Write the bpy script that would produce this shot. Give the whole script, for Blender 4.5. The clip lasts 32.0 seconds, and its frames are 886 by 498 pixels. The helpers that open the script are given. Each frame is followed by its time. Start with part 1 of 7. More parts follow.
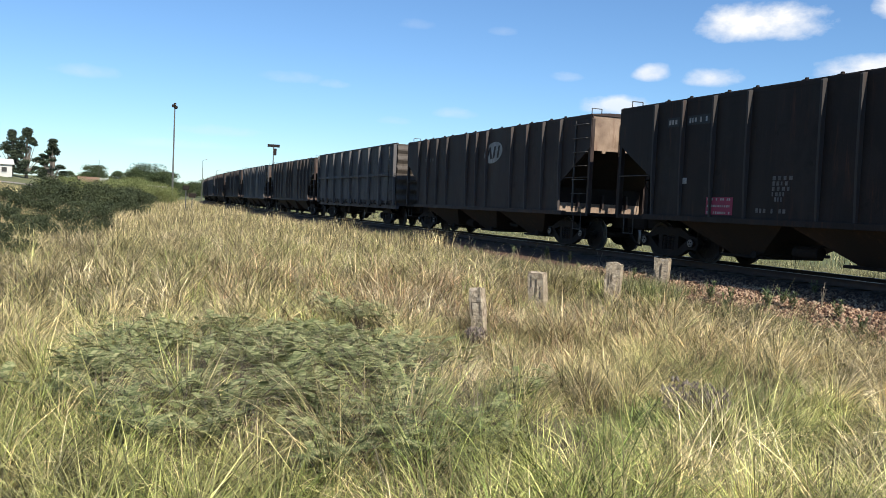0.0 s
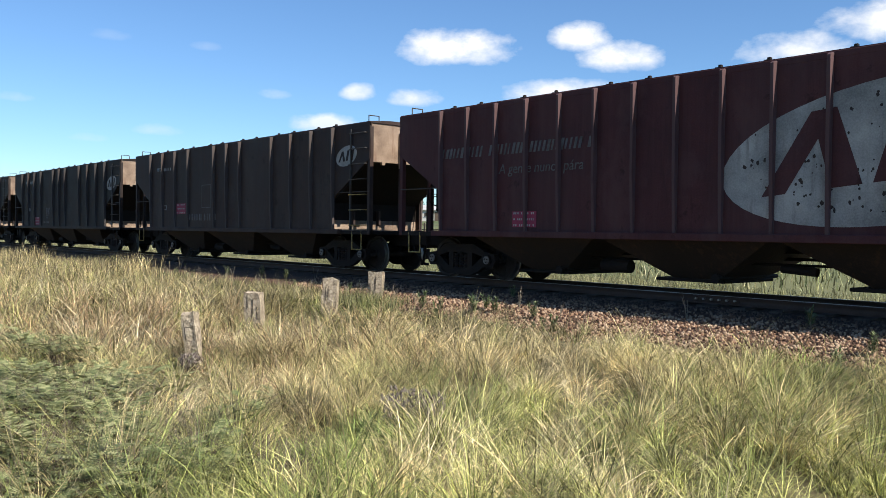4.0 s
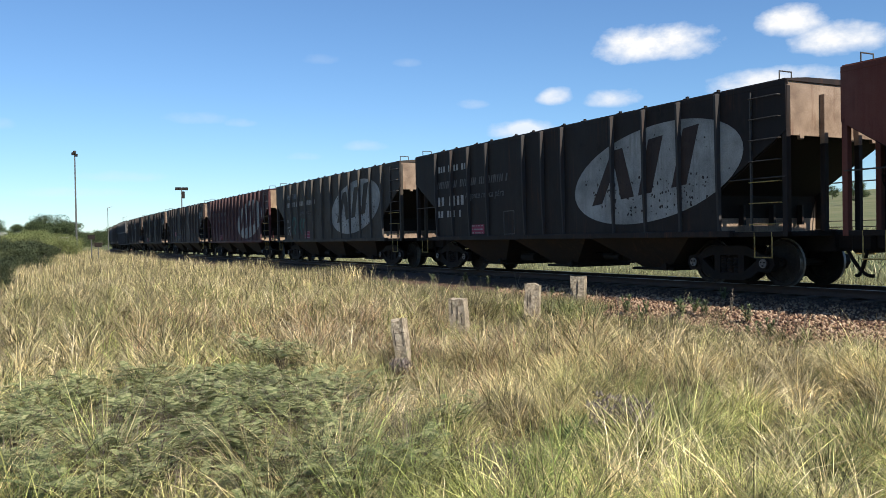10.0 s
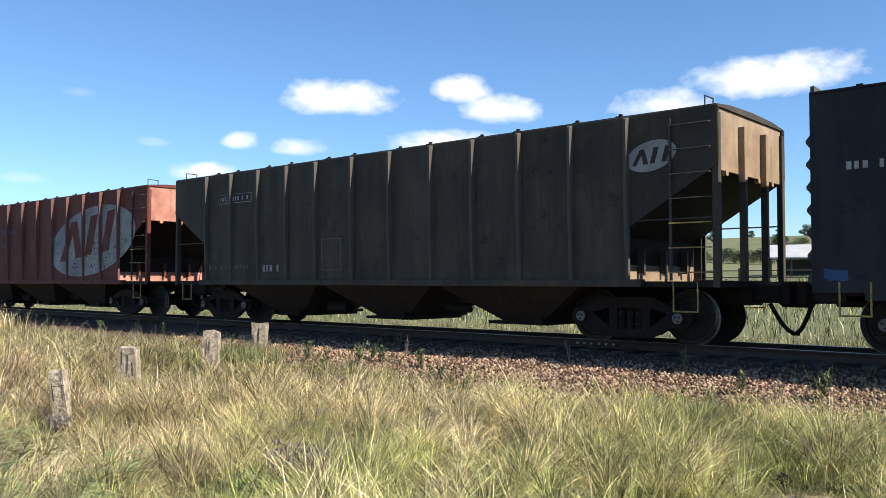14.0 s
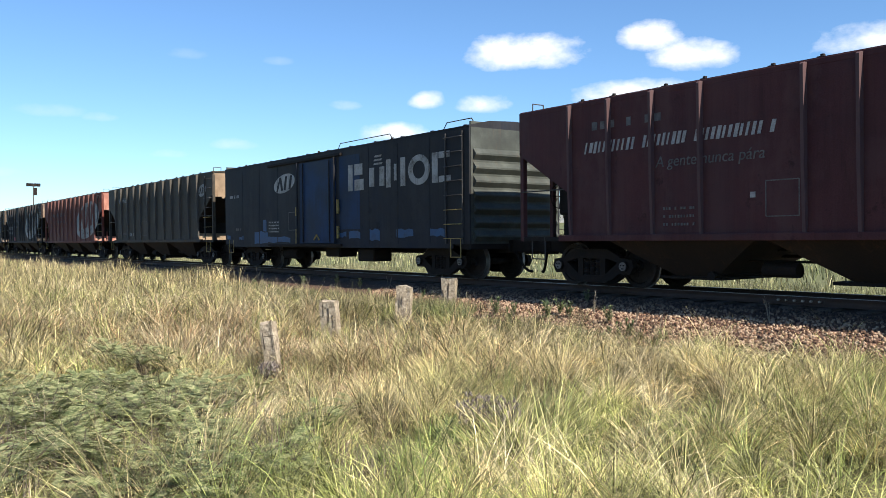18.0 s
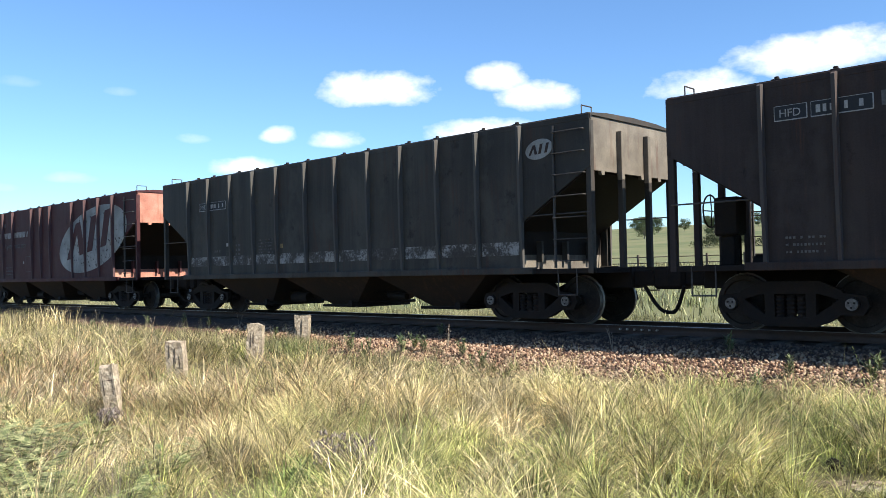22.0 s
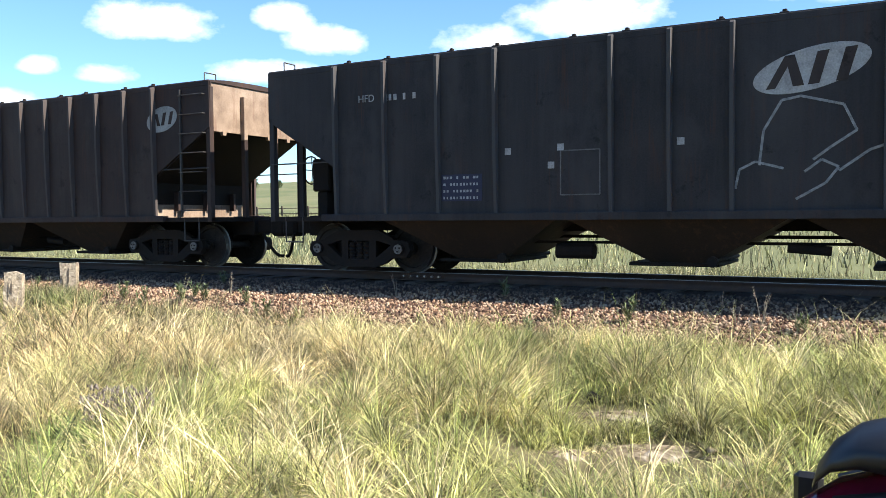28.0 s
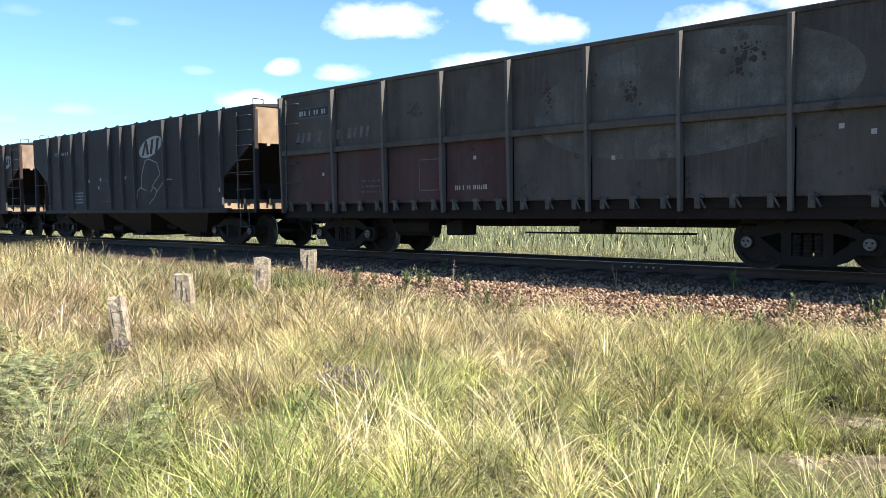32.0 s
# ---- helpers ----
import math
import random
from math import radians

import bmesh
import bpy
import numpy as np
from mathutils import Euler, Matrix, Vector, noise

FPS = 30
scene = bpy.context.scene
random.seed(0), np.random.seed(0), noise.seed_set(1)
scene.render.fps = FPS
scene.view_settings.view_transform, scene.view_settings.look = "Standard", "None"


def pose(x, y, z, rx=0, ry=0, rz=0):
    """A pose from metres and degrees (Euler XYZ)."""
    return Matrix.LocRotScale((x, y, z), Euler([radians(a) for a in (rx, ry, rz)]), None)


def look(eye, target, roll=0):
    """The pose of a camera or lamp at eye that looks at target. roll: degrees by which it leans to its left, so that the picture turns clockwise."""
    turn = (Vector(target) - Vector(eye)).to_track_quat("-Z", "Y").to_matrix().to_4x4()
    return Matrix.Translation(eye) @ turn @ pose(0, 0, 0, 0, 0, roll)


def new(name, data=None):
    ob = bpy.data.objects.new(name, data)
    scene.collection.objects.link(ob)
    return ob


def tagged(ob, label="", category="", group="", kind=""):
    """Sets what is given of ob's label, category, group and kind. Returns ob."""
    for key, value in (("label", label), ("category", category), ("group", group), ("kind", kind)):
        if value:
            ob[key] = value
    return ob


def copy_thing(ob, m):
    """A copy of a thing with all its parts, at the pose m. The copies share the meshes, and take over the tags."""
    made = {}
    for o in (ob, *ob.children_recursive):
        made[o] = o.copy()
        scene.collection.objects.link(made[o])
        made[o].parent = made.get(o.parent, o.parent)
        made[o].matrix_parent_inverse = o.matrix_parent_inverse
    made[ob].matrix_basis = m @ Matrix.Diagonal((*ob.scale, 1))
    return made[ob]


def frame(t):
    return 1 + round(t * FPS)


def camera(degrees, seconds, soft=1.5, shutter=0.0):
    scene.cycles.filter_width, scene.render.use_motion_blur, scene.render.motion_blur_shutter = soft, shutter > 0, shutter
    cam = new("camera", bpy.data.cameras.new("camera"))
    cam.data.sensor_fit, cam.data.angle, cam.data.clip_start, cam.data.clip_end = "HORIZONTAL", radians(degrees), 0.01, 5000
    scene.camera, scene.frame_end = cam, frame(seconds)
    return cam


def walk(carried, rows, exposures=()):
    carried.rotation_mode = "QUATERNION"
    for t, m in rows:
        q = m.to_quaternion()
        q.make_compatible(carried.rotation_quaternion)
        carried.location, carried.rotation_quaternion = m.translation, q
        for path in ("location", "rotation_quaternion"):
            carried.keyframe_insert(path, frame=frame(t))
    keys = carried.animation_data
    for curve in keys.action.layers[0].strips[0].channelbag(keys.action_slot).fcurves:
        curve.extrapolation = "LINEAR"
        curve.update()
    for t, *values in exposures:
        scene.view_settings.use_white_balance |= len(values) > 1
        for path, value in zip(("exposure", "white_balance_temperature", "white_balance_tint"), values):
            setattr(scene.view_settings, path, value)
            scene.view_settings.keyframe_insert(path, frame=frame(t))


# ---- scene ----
import itertools

cam = camera(55.9, 32.0, soft=0.7)
PATH = [
    (0.0, pose(0, 0, 1.65, 87.07, -2.69, 68.10)),
    (0.5, pose(0, 0, 1.65, 86.77, -0.83, 67.58)),
    (1.0, pose(0, 0, 1.65, 86.61, 0.03, 68.15)),
    (1.5, pose(0, 0, 1.65, 86.79, 0.30, 68.79)),
    (2.0, pose(0, 0, 1.65, 86.76, -0.03, 69.01)),
    (2.5, pose(0, 0, 1.65, 85.36, -0.51, 67.71)),
    (3.0, pose(0, 0, 1.65, 85.97, -0.26, 58.69)),
    (3.5, pose(0, 0, 1.65, 89.00, -0.95, 47.71)),
    (5.5, pose(0, 0, 1.65, 87.29, -0.02, 57.97)),
    (6.0, pose(0, 0, 1.65, 86.87, 0.11, 61.12)),
    (6.5, pose(0, 0, 1.65, 87.08, 0.69, 62.89)),
    (7.0, pose(0, 0, 1.65, 85.85, 1.86, 62.47)),
    (7.5, pose(0, 0, 1.65, 85.69, 2.19, 62.78)),
    (8.0, pose(0, 0, 1.65, 88.97, 1.62, 62.40)),
    (8.5, pose(0, 0, 1.65, 86.17, 1.86, 62.39)),
    (9.0, pose(0, 0, 1.65, 86.76, 0.76, 63.65)),
    (9.5, pose(0, 0, 1.65, 86.89, 0.73, 63.56)),
    (10.0, pose(0, 0, 1.65, 89.23, 0.99, 62.36)),
    (10.5, pose(0, 0, 1.65, 90.40, 1.00, 59.61)),
    (11.0, pose(0, 0, 1.65, 88.97, 0.10, 60.82)),
    (11.5, pose(0, 0, 1.65, 88.76, 2.01, 60.32)),
    (12.0, pose(0, 0, 1.65, 89.49, -0.35, 61.38)),
    (12.5, pose(0, 0, 1.65, 92.07, -0.44, 53.38)),
    (13.0, pose(0, 0, 1.65, 93.26, -0.62, 44.78)),
    (13.5, pose(0, 0, 1.65, 92.18, -0.25, 40.64)),
    (15.5, pose(0, 0, 1.65, 91.98, 0.96, 42.51)),
    (16.0, pose(0, 0, 1.65, 87.29, 0.37, 40.72)),
    (16.5, pose(0, 0, 1.65, 88.58, 1.14, 43.09)),
    (17.0, pose(0, 0, 1.65, 87.84, 0.54, 54.55)),
    (17.5, pose(0, 0, 1.65, 89.01, 0.57, 54.91)),
    (18.0, pose(0, 0, 1.65, 89.26, 0.50, 53.59)),
    (18.5, pose(0, 0, 1.65, 89.04, 0.79, 51.91)),
    (19.0, pose(0, 0, 1.65, 89.71, -0.23, 50.31)),
    (19.5, pose(0, 0, 1.65, 89.78, 0.42, 48.41)),
    (20.0, pose(0, 0, 1.65, 88.91, 0.74, 47.05)),
    (20.5, pose(0, 0, 1.65, 89.31, 1.15, 47.00)),
    (21.0, pose(0, 0, 1.65, 89.53, 0.68, 47.00)),
    (21.5, pose(0, 0, 1.65, 91.11, 0.63, 45.62)),
    (22.0, pose(0, 0, 1.65, 91.54, 1.16, 43.60)),
    (22.5, pose(0, 0, 1.65, 90.42, 0.26, 41.52)),
    (23.0, pose(0, 0, 1.65, 90.21, 0.56, 44.62)),
    (23.5, pose(0, 0, 1.65, 88.70, 1.18, 59.90)),
    (24.0, pose(0, 0, 1.65, 88.81, 1.42, 63.79)),
    (24.5, pose(0, 0, 1.65, 88.00, 2.00, 63.22)),
    (25.0, pose(0, 0, 1.65, 89.22, 2.64, 59.97)),
    (25.5, pose(0, 0, 1.65, 91.53, 3.21, 55.53)),
    (26.0, pose(0, 0, 1.65, 90.74, 2.32, 48.56)),
    (26.5, pose(0, 0, 1.65, 88.10, 1.22, 41.54)),
    (28.5, pose(0, 0, 1.65, 87.80, 0.67, 28.03)),
    (29.0, pose(0, 0, 1.65, 86.90, 0.65, 28.95)),
    (29.5, pose(0, 0, 1.65, 86.25, 1.55, 33.36)),
    (30.0, pose(0, 0, 1.65, 88.94, 0.22, 37.46)),
    (30.5, pose(0, 0, 1.65, 88.24, 0.75, 39.05)),
    (31.0, pose(0, 0, 1.65, 87.85, 1.86, 36.67)),
    (31.5, pose(0, 0, 1.65, 87.20, 1.48, 35.98)),
    (32.0, pose(0, 0, 1.65, 87.14, 0.61, 43.99)),
]
EXPOSURE = [(0.0, 0.7), (1.0, 0.6), (3.0, 0.72), (6.0, 0.9), (7.0, 0.72), (9.0, 0.67), (11.0, 0.65), (13.5, 0.9), (16.0, 1.3), (17.0, 1.1), (18.0, 1.0), (19.0, 1.05), (22.0, 1.25), (23.0, 1.3), (24.0, 0.6), (25.0, 0.72), (26.0, 1.0), (29.0, 1.65), (30.0, 1.45), (31.0, 1.5), (32.0, 1.4)]
walk(cam, PATH, EXPOSURE)

# ---------------------------------------------------------------- light
SUN_DIR = Vector((1.0, 0.125, 0.94)).normalized()      # towards the sun
sun_data = bpy.data.lights.new("sun", "SUN")
sun_data.energy, sun_data.angle, sun_data.color = 5.0, radians(0.53), (1.0, 0.94, 0.84)
sun = new("sun", sun_data)
sun.matrix_world = look((60, 8, 60), Vector((60, 8, 60)) - SUN_DIR)


class Nodes:
    """A node tree with a short way to add nodes."""

    def __init__(self, tree):
        self.tree = tree
        tree.nodes.clear()

    def add(self, kind, inputs=None, operation="", data_type=""):
        n = self.tree.nodes.new(kind)
        if operation:
            n.operation = operation
        if data_type:
            n.data_type = data_type
        for k, v in (inputs or {}).items():
            if isinstance(v, bpy.types.NodeSocket):
                self.tree.links.new(v, n.inputs[k])
            else:
                n.inputs[k].default_value = v
        return n

    def math(self, op, a, b=0.0, c=0.0, clamp=False):
        n = self.add("ShaderNodeMath", {0: a, 1: b, 2: c}, operation=op)
        n.use_clamp = clamp
        return n.outputs[0]

    def dot(self, a, b):
        return self.add("ShaderNodeVectorMath", {0: a, 1: b}, operation="DOT_PRODUCT").outputs["Value"]

    def mix(self, f, a, b):
        n = self.add("ShaderNodeMix", data_type="RGBA")
        for i, v in ((0, f), (6, a), (7, b)):
            if isinstance(v, bpy.types.NodeSocket):
                self.tree.links.new(v, n.inputs[i])
            else:
                n.inputs[i].default_value = v if i == 0 or len(v) == 4 else (*v, 1)
        return n.outputs[2]

    def ramp(self, f, *stops):
        n = self.add("ShaderNodeValToRGB", {0: f})
        r = n.color_ramp
        while len(r.elements) < len(stops):
            r.elements.new(0.5)
        for e, (p, c) in zip(r.elements, stops):
            e.position = p
            e.color = (*c, 1) if isinstance(c, (tuple, list)) else (c, c, c, 1)
        return n.outputs[0]

    def noise(self, co, scale, detail=4.0, rough=0.55):
        return self.add("ShaderNodeTexNoise", {"Vector": co, "Scale": scale, "Detail": detail, "Roughness": rough}).outputs[0]


def heading(az, el):
    """A direction from its bearing (anticlockwise from +y) and its height, in degrees."""
    a, e = radians(az), radians(el)
    return Vector((-math.sin(a) * math.cos(e), math.cos(a) * math.cos(e), math.sin(e)))


# fair-weather clouds: bearing, height, half width, half height, density
CLOUDS = [
    (47.9, 12.1, 4.2, 1.5, 1.0), (39.6, 12.9, 2.2, 1.2, 1.0), (36.8, 11.6, 2.9, 1.3, 1.0), (54.6, 9.3, 1.3, 0.75, 0.8),
    (50.8, 9.0, 2.0, 0.85, 0.8), (41.0, 9.4, 4.4, 1.1, 0.9), (56.6, 7.1, 2.7, 0.85, 0.75), (19.0, 12.9, 5.6, 1.8, 1.0),
    (26.5, 11.6, 4.0, 1.4, 0.9), (60.2, 9.0, 1.2, 0.45, 0.45), (67.6, 6.3, 1.8, 0.5, 0.4), (71.6, 5.6, 1.3, 0.35, 0.3),
    (78.6, 8.0, 2.2, 0.5, 0.3), (75.8, 7.8, 1.2, 0.4, 0.35), (83.0, 4.2, 3.0, 0.5, 0.32), (86.0, 3.2, 4.5, 0.4, 0.3),
    (91.5, 7.3, 2.2, 0.5, 0.28), (64.5, 11.8, 1.0, 0.4, 0.25), (70.5, 12.0, 1.4, 0.45, 0.2), (13.2, 7.0, 2.6, 1.2, 0.8),
    (9.0, 9.5, 2.6, 1.8, 0.8), (62.5, 4.0, 3.0, 0.6, 0.4), (2.0, 14.0, 7.0, 2.0, 0.7), (-14.0, 10.0, 6.0, 2.0, 0.8),
]


def build_world():
    w = bpy.data.worlds.new("sky")
    scene.world = w
    w.use_nodes = True
    n = Nodes(w.node_tree)
    d = n.add("ShaderNodeTexCoord").outputs["Generated"]
    sky = n.add("ShaderNodeTexSky")
    sky.sky_type, sky.sun_disc = "NISHITA", False
    sky.sun_elevation, sky.sun_rotation = math.asin(SUN_DIR.z), math.atan2(SUN_DIR.x, SUN_DIR.y)
    sky.altitude, sky.air_density, sky.dust_density, sky.ozone_density = 100.0, 1.0, 0.1, 4.0
    up = n.add("ShaderNodeMapping", {"Vector": d, "Scale": (1.0, 1.0, 1.7)}).outputs[0]
    fine = n.math("SUBTRACT", n.noise(up, 26.0, 7.0, 0.6), 0.5)
    wide = n.math("SUBTRACT", n.noise(up, 9.0, 3.0, 0.5), 0.5)
    total = None
    base = None
    for az, el, hw, hh, dens in CLOUDS:
        f = heading(az, el)
        right = Vector((math.cos(radians(az)), math.sin(radians(az)), 0.0))
        upv = right.cross(f)
        u = n.math("MULTIPLY", n.dot(d, right), 1 / math.sin(radians(hw)))
        v = n.math("MULTIPLY", n.dot(d, upv), 1 / math.sin(radians(hh)))
        v = n.math("ADD", v, n.math("MULTIPLY", n.dot(d, f), -upv.dot(f) / math.sin(radians(hh))))
        flat = n.math("MAXIMUM", v, n.math("MULTIPLY", v, -1.5))
        r2 = n.math("ADD", n.math("MULTIPLY", u, u), n.math("MULTIPLY", flat, flat))
        front = n.math("GREATER_THAN", n.dot(d, f), 0.5)
        s = n.math("SUBTRACT", 1.0, r2)
        s = n.math("ADD", s, n.math("MULTIPLY", fine, 1.9 if dens > 0.5 else 2.6))
        s = n.math("ADD", s, n.math("MULTIPLY", wide, 1.3))
        s = n.math("MULTIPLY", n.math("MULTIPLY", s, 1.0 if dens > 0.5 else 0.6, clamp=True), dens)
        s = n.math("MULTIPLY", s, front)
        b = n.math("MULTIPLY", n.math("MULTIPLY_ADD", v, 0.5, 0.65, clamp=True), s)
        total = s if total is None else n.math("MAXIMUM", total, s)
        base = b if base is None else n.math("MAXIMUM", base, b)
    tone = n.mix(base, (0.74, 0.80, 0.90), (1.05, 1.03, 1.0))
    gain = n.add("ShaderNodeVectorMath", {0: tone, "Scale": CLOUD_GAIN}, operation="SCALE").outputs[0]
    clear = n.add("ShaderNodeVectorMath", {0: sky.outputs[0], 1: (0.80, 0.99, 1.16)}, operation="MULTIPLY").outputs[0]
    colour = n.mix(total, clear, gain)
    bg = n.add("ShaderNodeBackground", {"Color": colour, "Strength": SKY_STRENGTH})
    out = n.add("ShaderNodeOutputWorld")
    n.tree.links.new(bg.outputs[0], out.inputs[0])


SKY_STRENGTH, CLOUD_GAIN = 0.075, 9.0
build_world()


# ---------------------------------------------------------------- materials
def material(name, stops, scale=3.0, rough=(0.6, 0.85), metal=0.0, bump=0.15, fine=40.0, random_mix=0.0, streak=None, spec=0.4, translucent=0.0, island=False, dust=False, wash=None):
    """A surface whose colour wanders between the stops at two scales, with fine relief. streak: colour of vertical runs of dirt or rust; wash: colour of pale dusty bleached sheets."""
    m = bpy.data.materials.new(name)
    m.use_nodes = True
    n = Nodes(m.node_tree)
    co = n.add("ShaderNodeTexCoord").outputs["Object"]
    big = n.noise(co, scale, 5.0, 0.6)
    small = n.noise(co, fine, 4.0, 0.6)
    f = n.math("MULTIPLY_ADD", n.math("SUBTRACT", small, 0.5), 0.5, big)
    if random_mix:
        if island:
            rnd = n.add("ShaderNodeNewGeometry").outputs["Random Per Island"]
        else:
            rnd = n.add("ShaderNodeObjectInfo").outputs["Random"]
        f = n.math("MULTIPLY_ADD", n.math("SUBTRACT", rnd, 0.5), random_mix, f)
    k = len(stops) - 1
    col = n.ramp(f, *[(0.28 + 0.44 * i / max(k, 1), c) for i, c in enumerate(stops)])
    if streak:
        run = n.add("ShaderNodeMapping", {"Vector": co, "Scale": (7.0, 7.0, 0.55)}).outputs[0]
        s = n.noise(run, 1.6, 5.0, 0.65)
        s = n.ramp(s, (0.52, 0.0), (0.72, 1.0))
        s2 = n.ramp(n.noise(co, 0.9, 3.0), (0.42, 0.0), (0.62, 1.0))
        col = n.mix(n.math("MULTIPLY", n.math("MULTIPLY", s, s2), 0.75), col, streak)
    if wash:
        # whole sheets faded unevenly, with ragged bleached patches and thin runs of dust
        sheet = n.noise(n.add("ShaderNodeMapping", {"Vector": co, "Scale": (1.05, 0.0, 0.12)}).outputs[0], 1.0, 2.0, 0.5)
        ragged = n.noise(n.add("ShaderNodeMapping", {"Vector": co, "Scale": (1.3, 1.3, 0.8)}).outputs[0], 1.0, 7.0, 0.68)
        runs = n.noise(n.add("ShaderNodeMapping", {"Vector": co, "Scale": (9.0, 9.0, 0.5)}).outputs[0], 1.4, 4.0, 0.6)
        k = n.math("ADD", n.math("MULTIPLY", sheet, 0.9), n.math("MULTIPLY", n.math("SUBTRACT", runs, 0.5), 0.5))
        col = n.mix(n.ramp(k, (0.36, 0.0), (0.62, 0.42)), col, wash)
        col = n.mix(n.ramp(ragged, (0.52, 0.0), (0.60, 0.30), (0.70, 0.55)), col, wash)
        col = n.mix(n.ramp(n.noise(co, 2.3, 6.0, 0.7), (0.60, 0.0), (0.68, 0.6)), col, [0.45 * q for q in stops[0]])
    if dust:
        # the train's shade painted into the stones as a dark band along the rails
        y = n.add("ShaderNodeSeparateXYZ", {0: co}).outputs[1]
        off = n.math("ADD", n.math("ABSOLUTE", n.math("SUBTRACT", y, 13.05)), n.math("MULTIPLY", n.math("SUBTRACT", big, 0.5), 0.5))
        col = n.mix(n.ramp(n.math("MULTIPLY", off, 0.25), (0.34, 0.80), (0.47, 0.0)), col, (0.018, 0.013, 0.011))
    rr = n.math("MULTIPLY_ADD", big, rough[1] - rough[0], rough[0])
    b = n.add("ShaderNodeBump", {"Height": n.math("ADD", small, n.math("MULTIPLY", big, 0.6)), "Strength": bump, "Distance": 0.02})
    p = n.add("ShaderNodeBsdfPrincipled", {"Base Color": col, "Roughness": rr, "Metallic": metal, "Normal": b.outputs[0], "Specular IOR Level": spec})
    out = n.add("ShaderNodeOutputMaterial")
    surf = p.outputs[0]
    if translucent:
        t = n.add("ShaderNodeBsdfTranslucent", {"Color": col})
        surf = n.add("ShaderNodeMixShader", {0: translucent, 1: surf, 2: t.outputs[0]}).outputs[0]
    n.tree.links.new(surf, out.inputs[0])
    return m


def grass_material(name, dry, pale, green, green_bias=0.0, patch=0.35):
    """Blades: each its own tone, in patches of dry and green growth."""
    m = bpy.data.materials.new(name)
    m.use_nodes = True
    n = Nodes(m.node_tree)
    co = n.add("ShaderNodeTexCoord").outputs["Object"]
    rnd = n.add("ShaderNodeNewGeometry").outputs["Random Per Island"]
    wide = n.noise(co, patch, 3.0, 0.55)
    mid = n.noise(co, patch * 5.0, 3.0, 0.55)
    f = n.math("MULTIPLY_ADD", n.math("SUBTRACT", rnd, 0.5), 0.40, n.math("MULTIPLY_ADD", n.math("SUBTRACT", mid, 0.5), 0.7, wide))
    col = n.ramp(n.math("ADD", f, green_bias), (0.24, pale), (0.42, dry), (0.60, [0.5 * a + 0.5 * b for a, b in zip(dry, green)]), (0.74, green))
    lum = n.math("MULTIPLY_ADD", n.math("POWER", n.math("FRACT", n.math("MULTIPLY", rnd, 37.0)), 1.5), 1.26, 0.17)
    lum = n.math("MULTIPLY", lum, n.ramp(n.noise(co, 4.5, 4.0, 0.62), (0.34, 0.42), (0.50, 0.98), (0.66, 1.60)))
    lum = n.math("MULTIPLY", lum, n.ramp(n.noise(co, 1.2, 2.0, 0.5), (0.36, 0.66), (0.62, 1.34)))
    col = n.add("ShaderNodeVectorMath", {0: col, "Scale": lum}, operation="SCALE").outputs[0]
    p = n.add("ShaderNodeBsdfPrincipled", {"Base Color": col, "Roughness": 0.55, "Specular IOR Level": 0.35})
    t = n.add("ShaderNodeBsdfTranslucent", {"Color": col})
    s = n.add("ShaderNodeMixShader", {0: 0.20, 1: p.outputs[0], 2: t.outputs[0]})
    out = n.add("ShaderNodeOutputMaterial")
    n.tree.links.new(s.outputs[0], out.inputs[0])
    return m


RUST = (0.075, 0.03, 0.016)
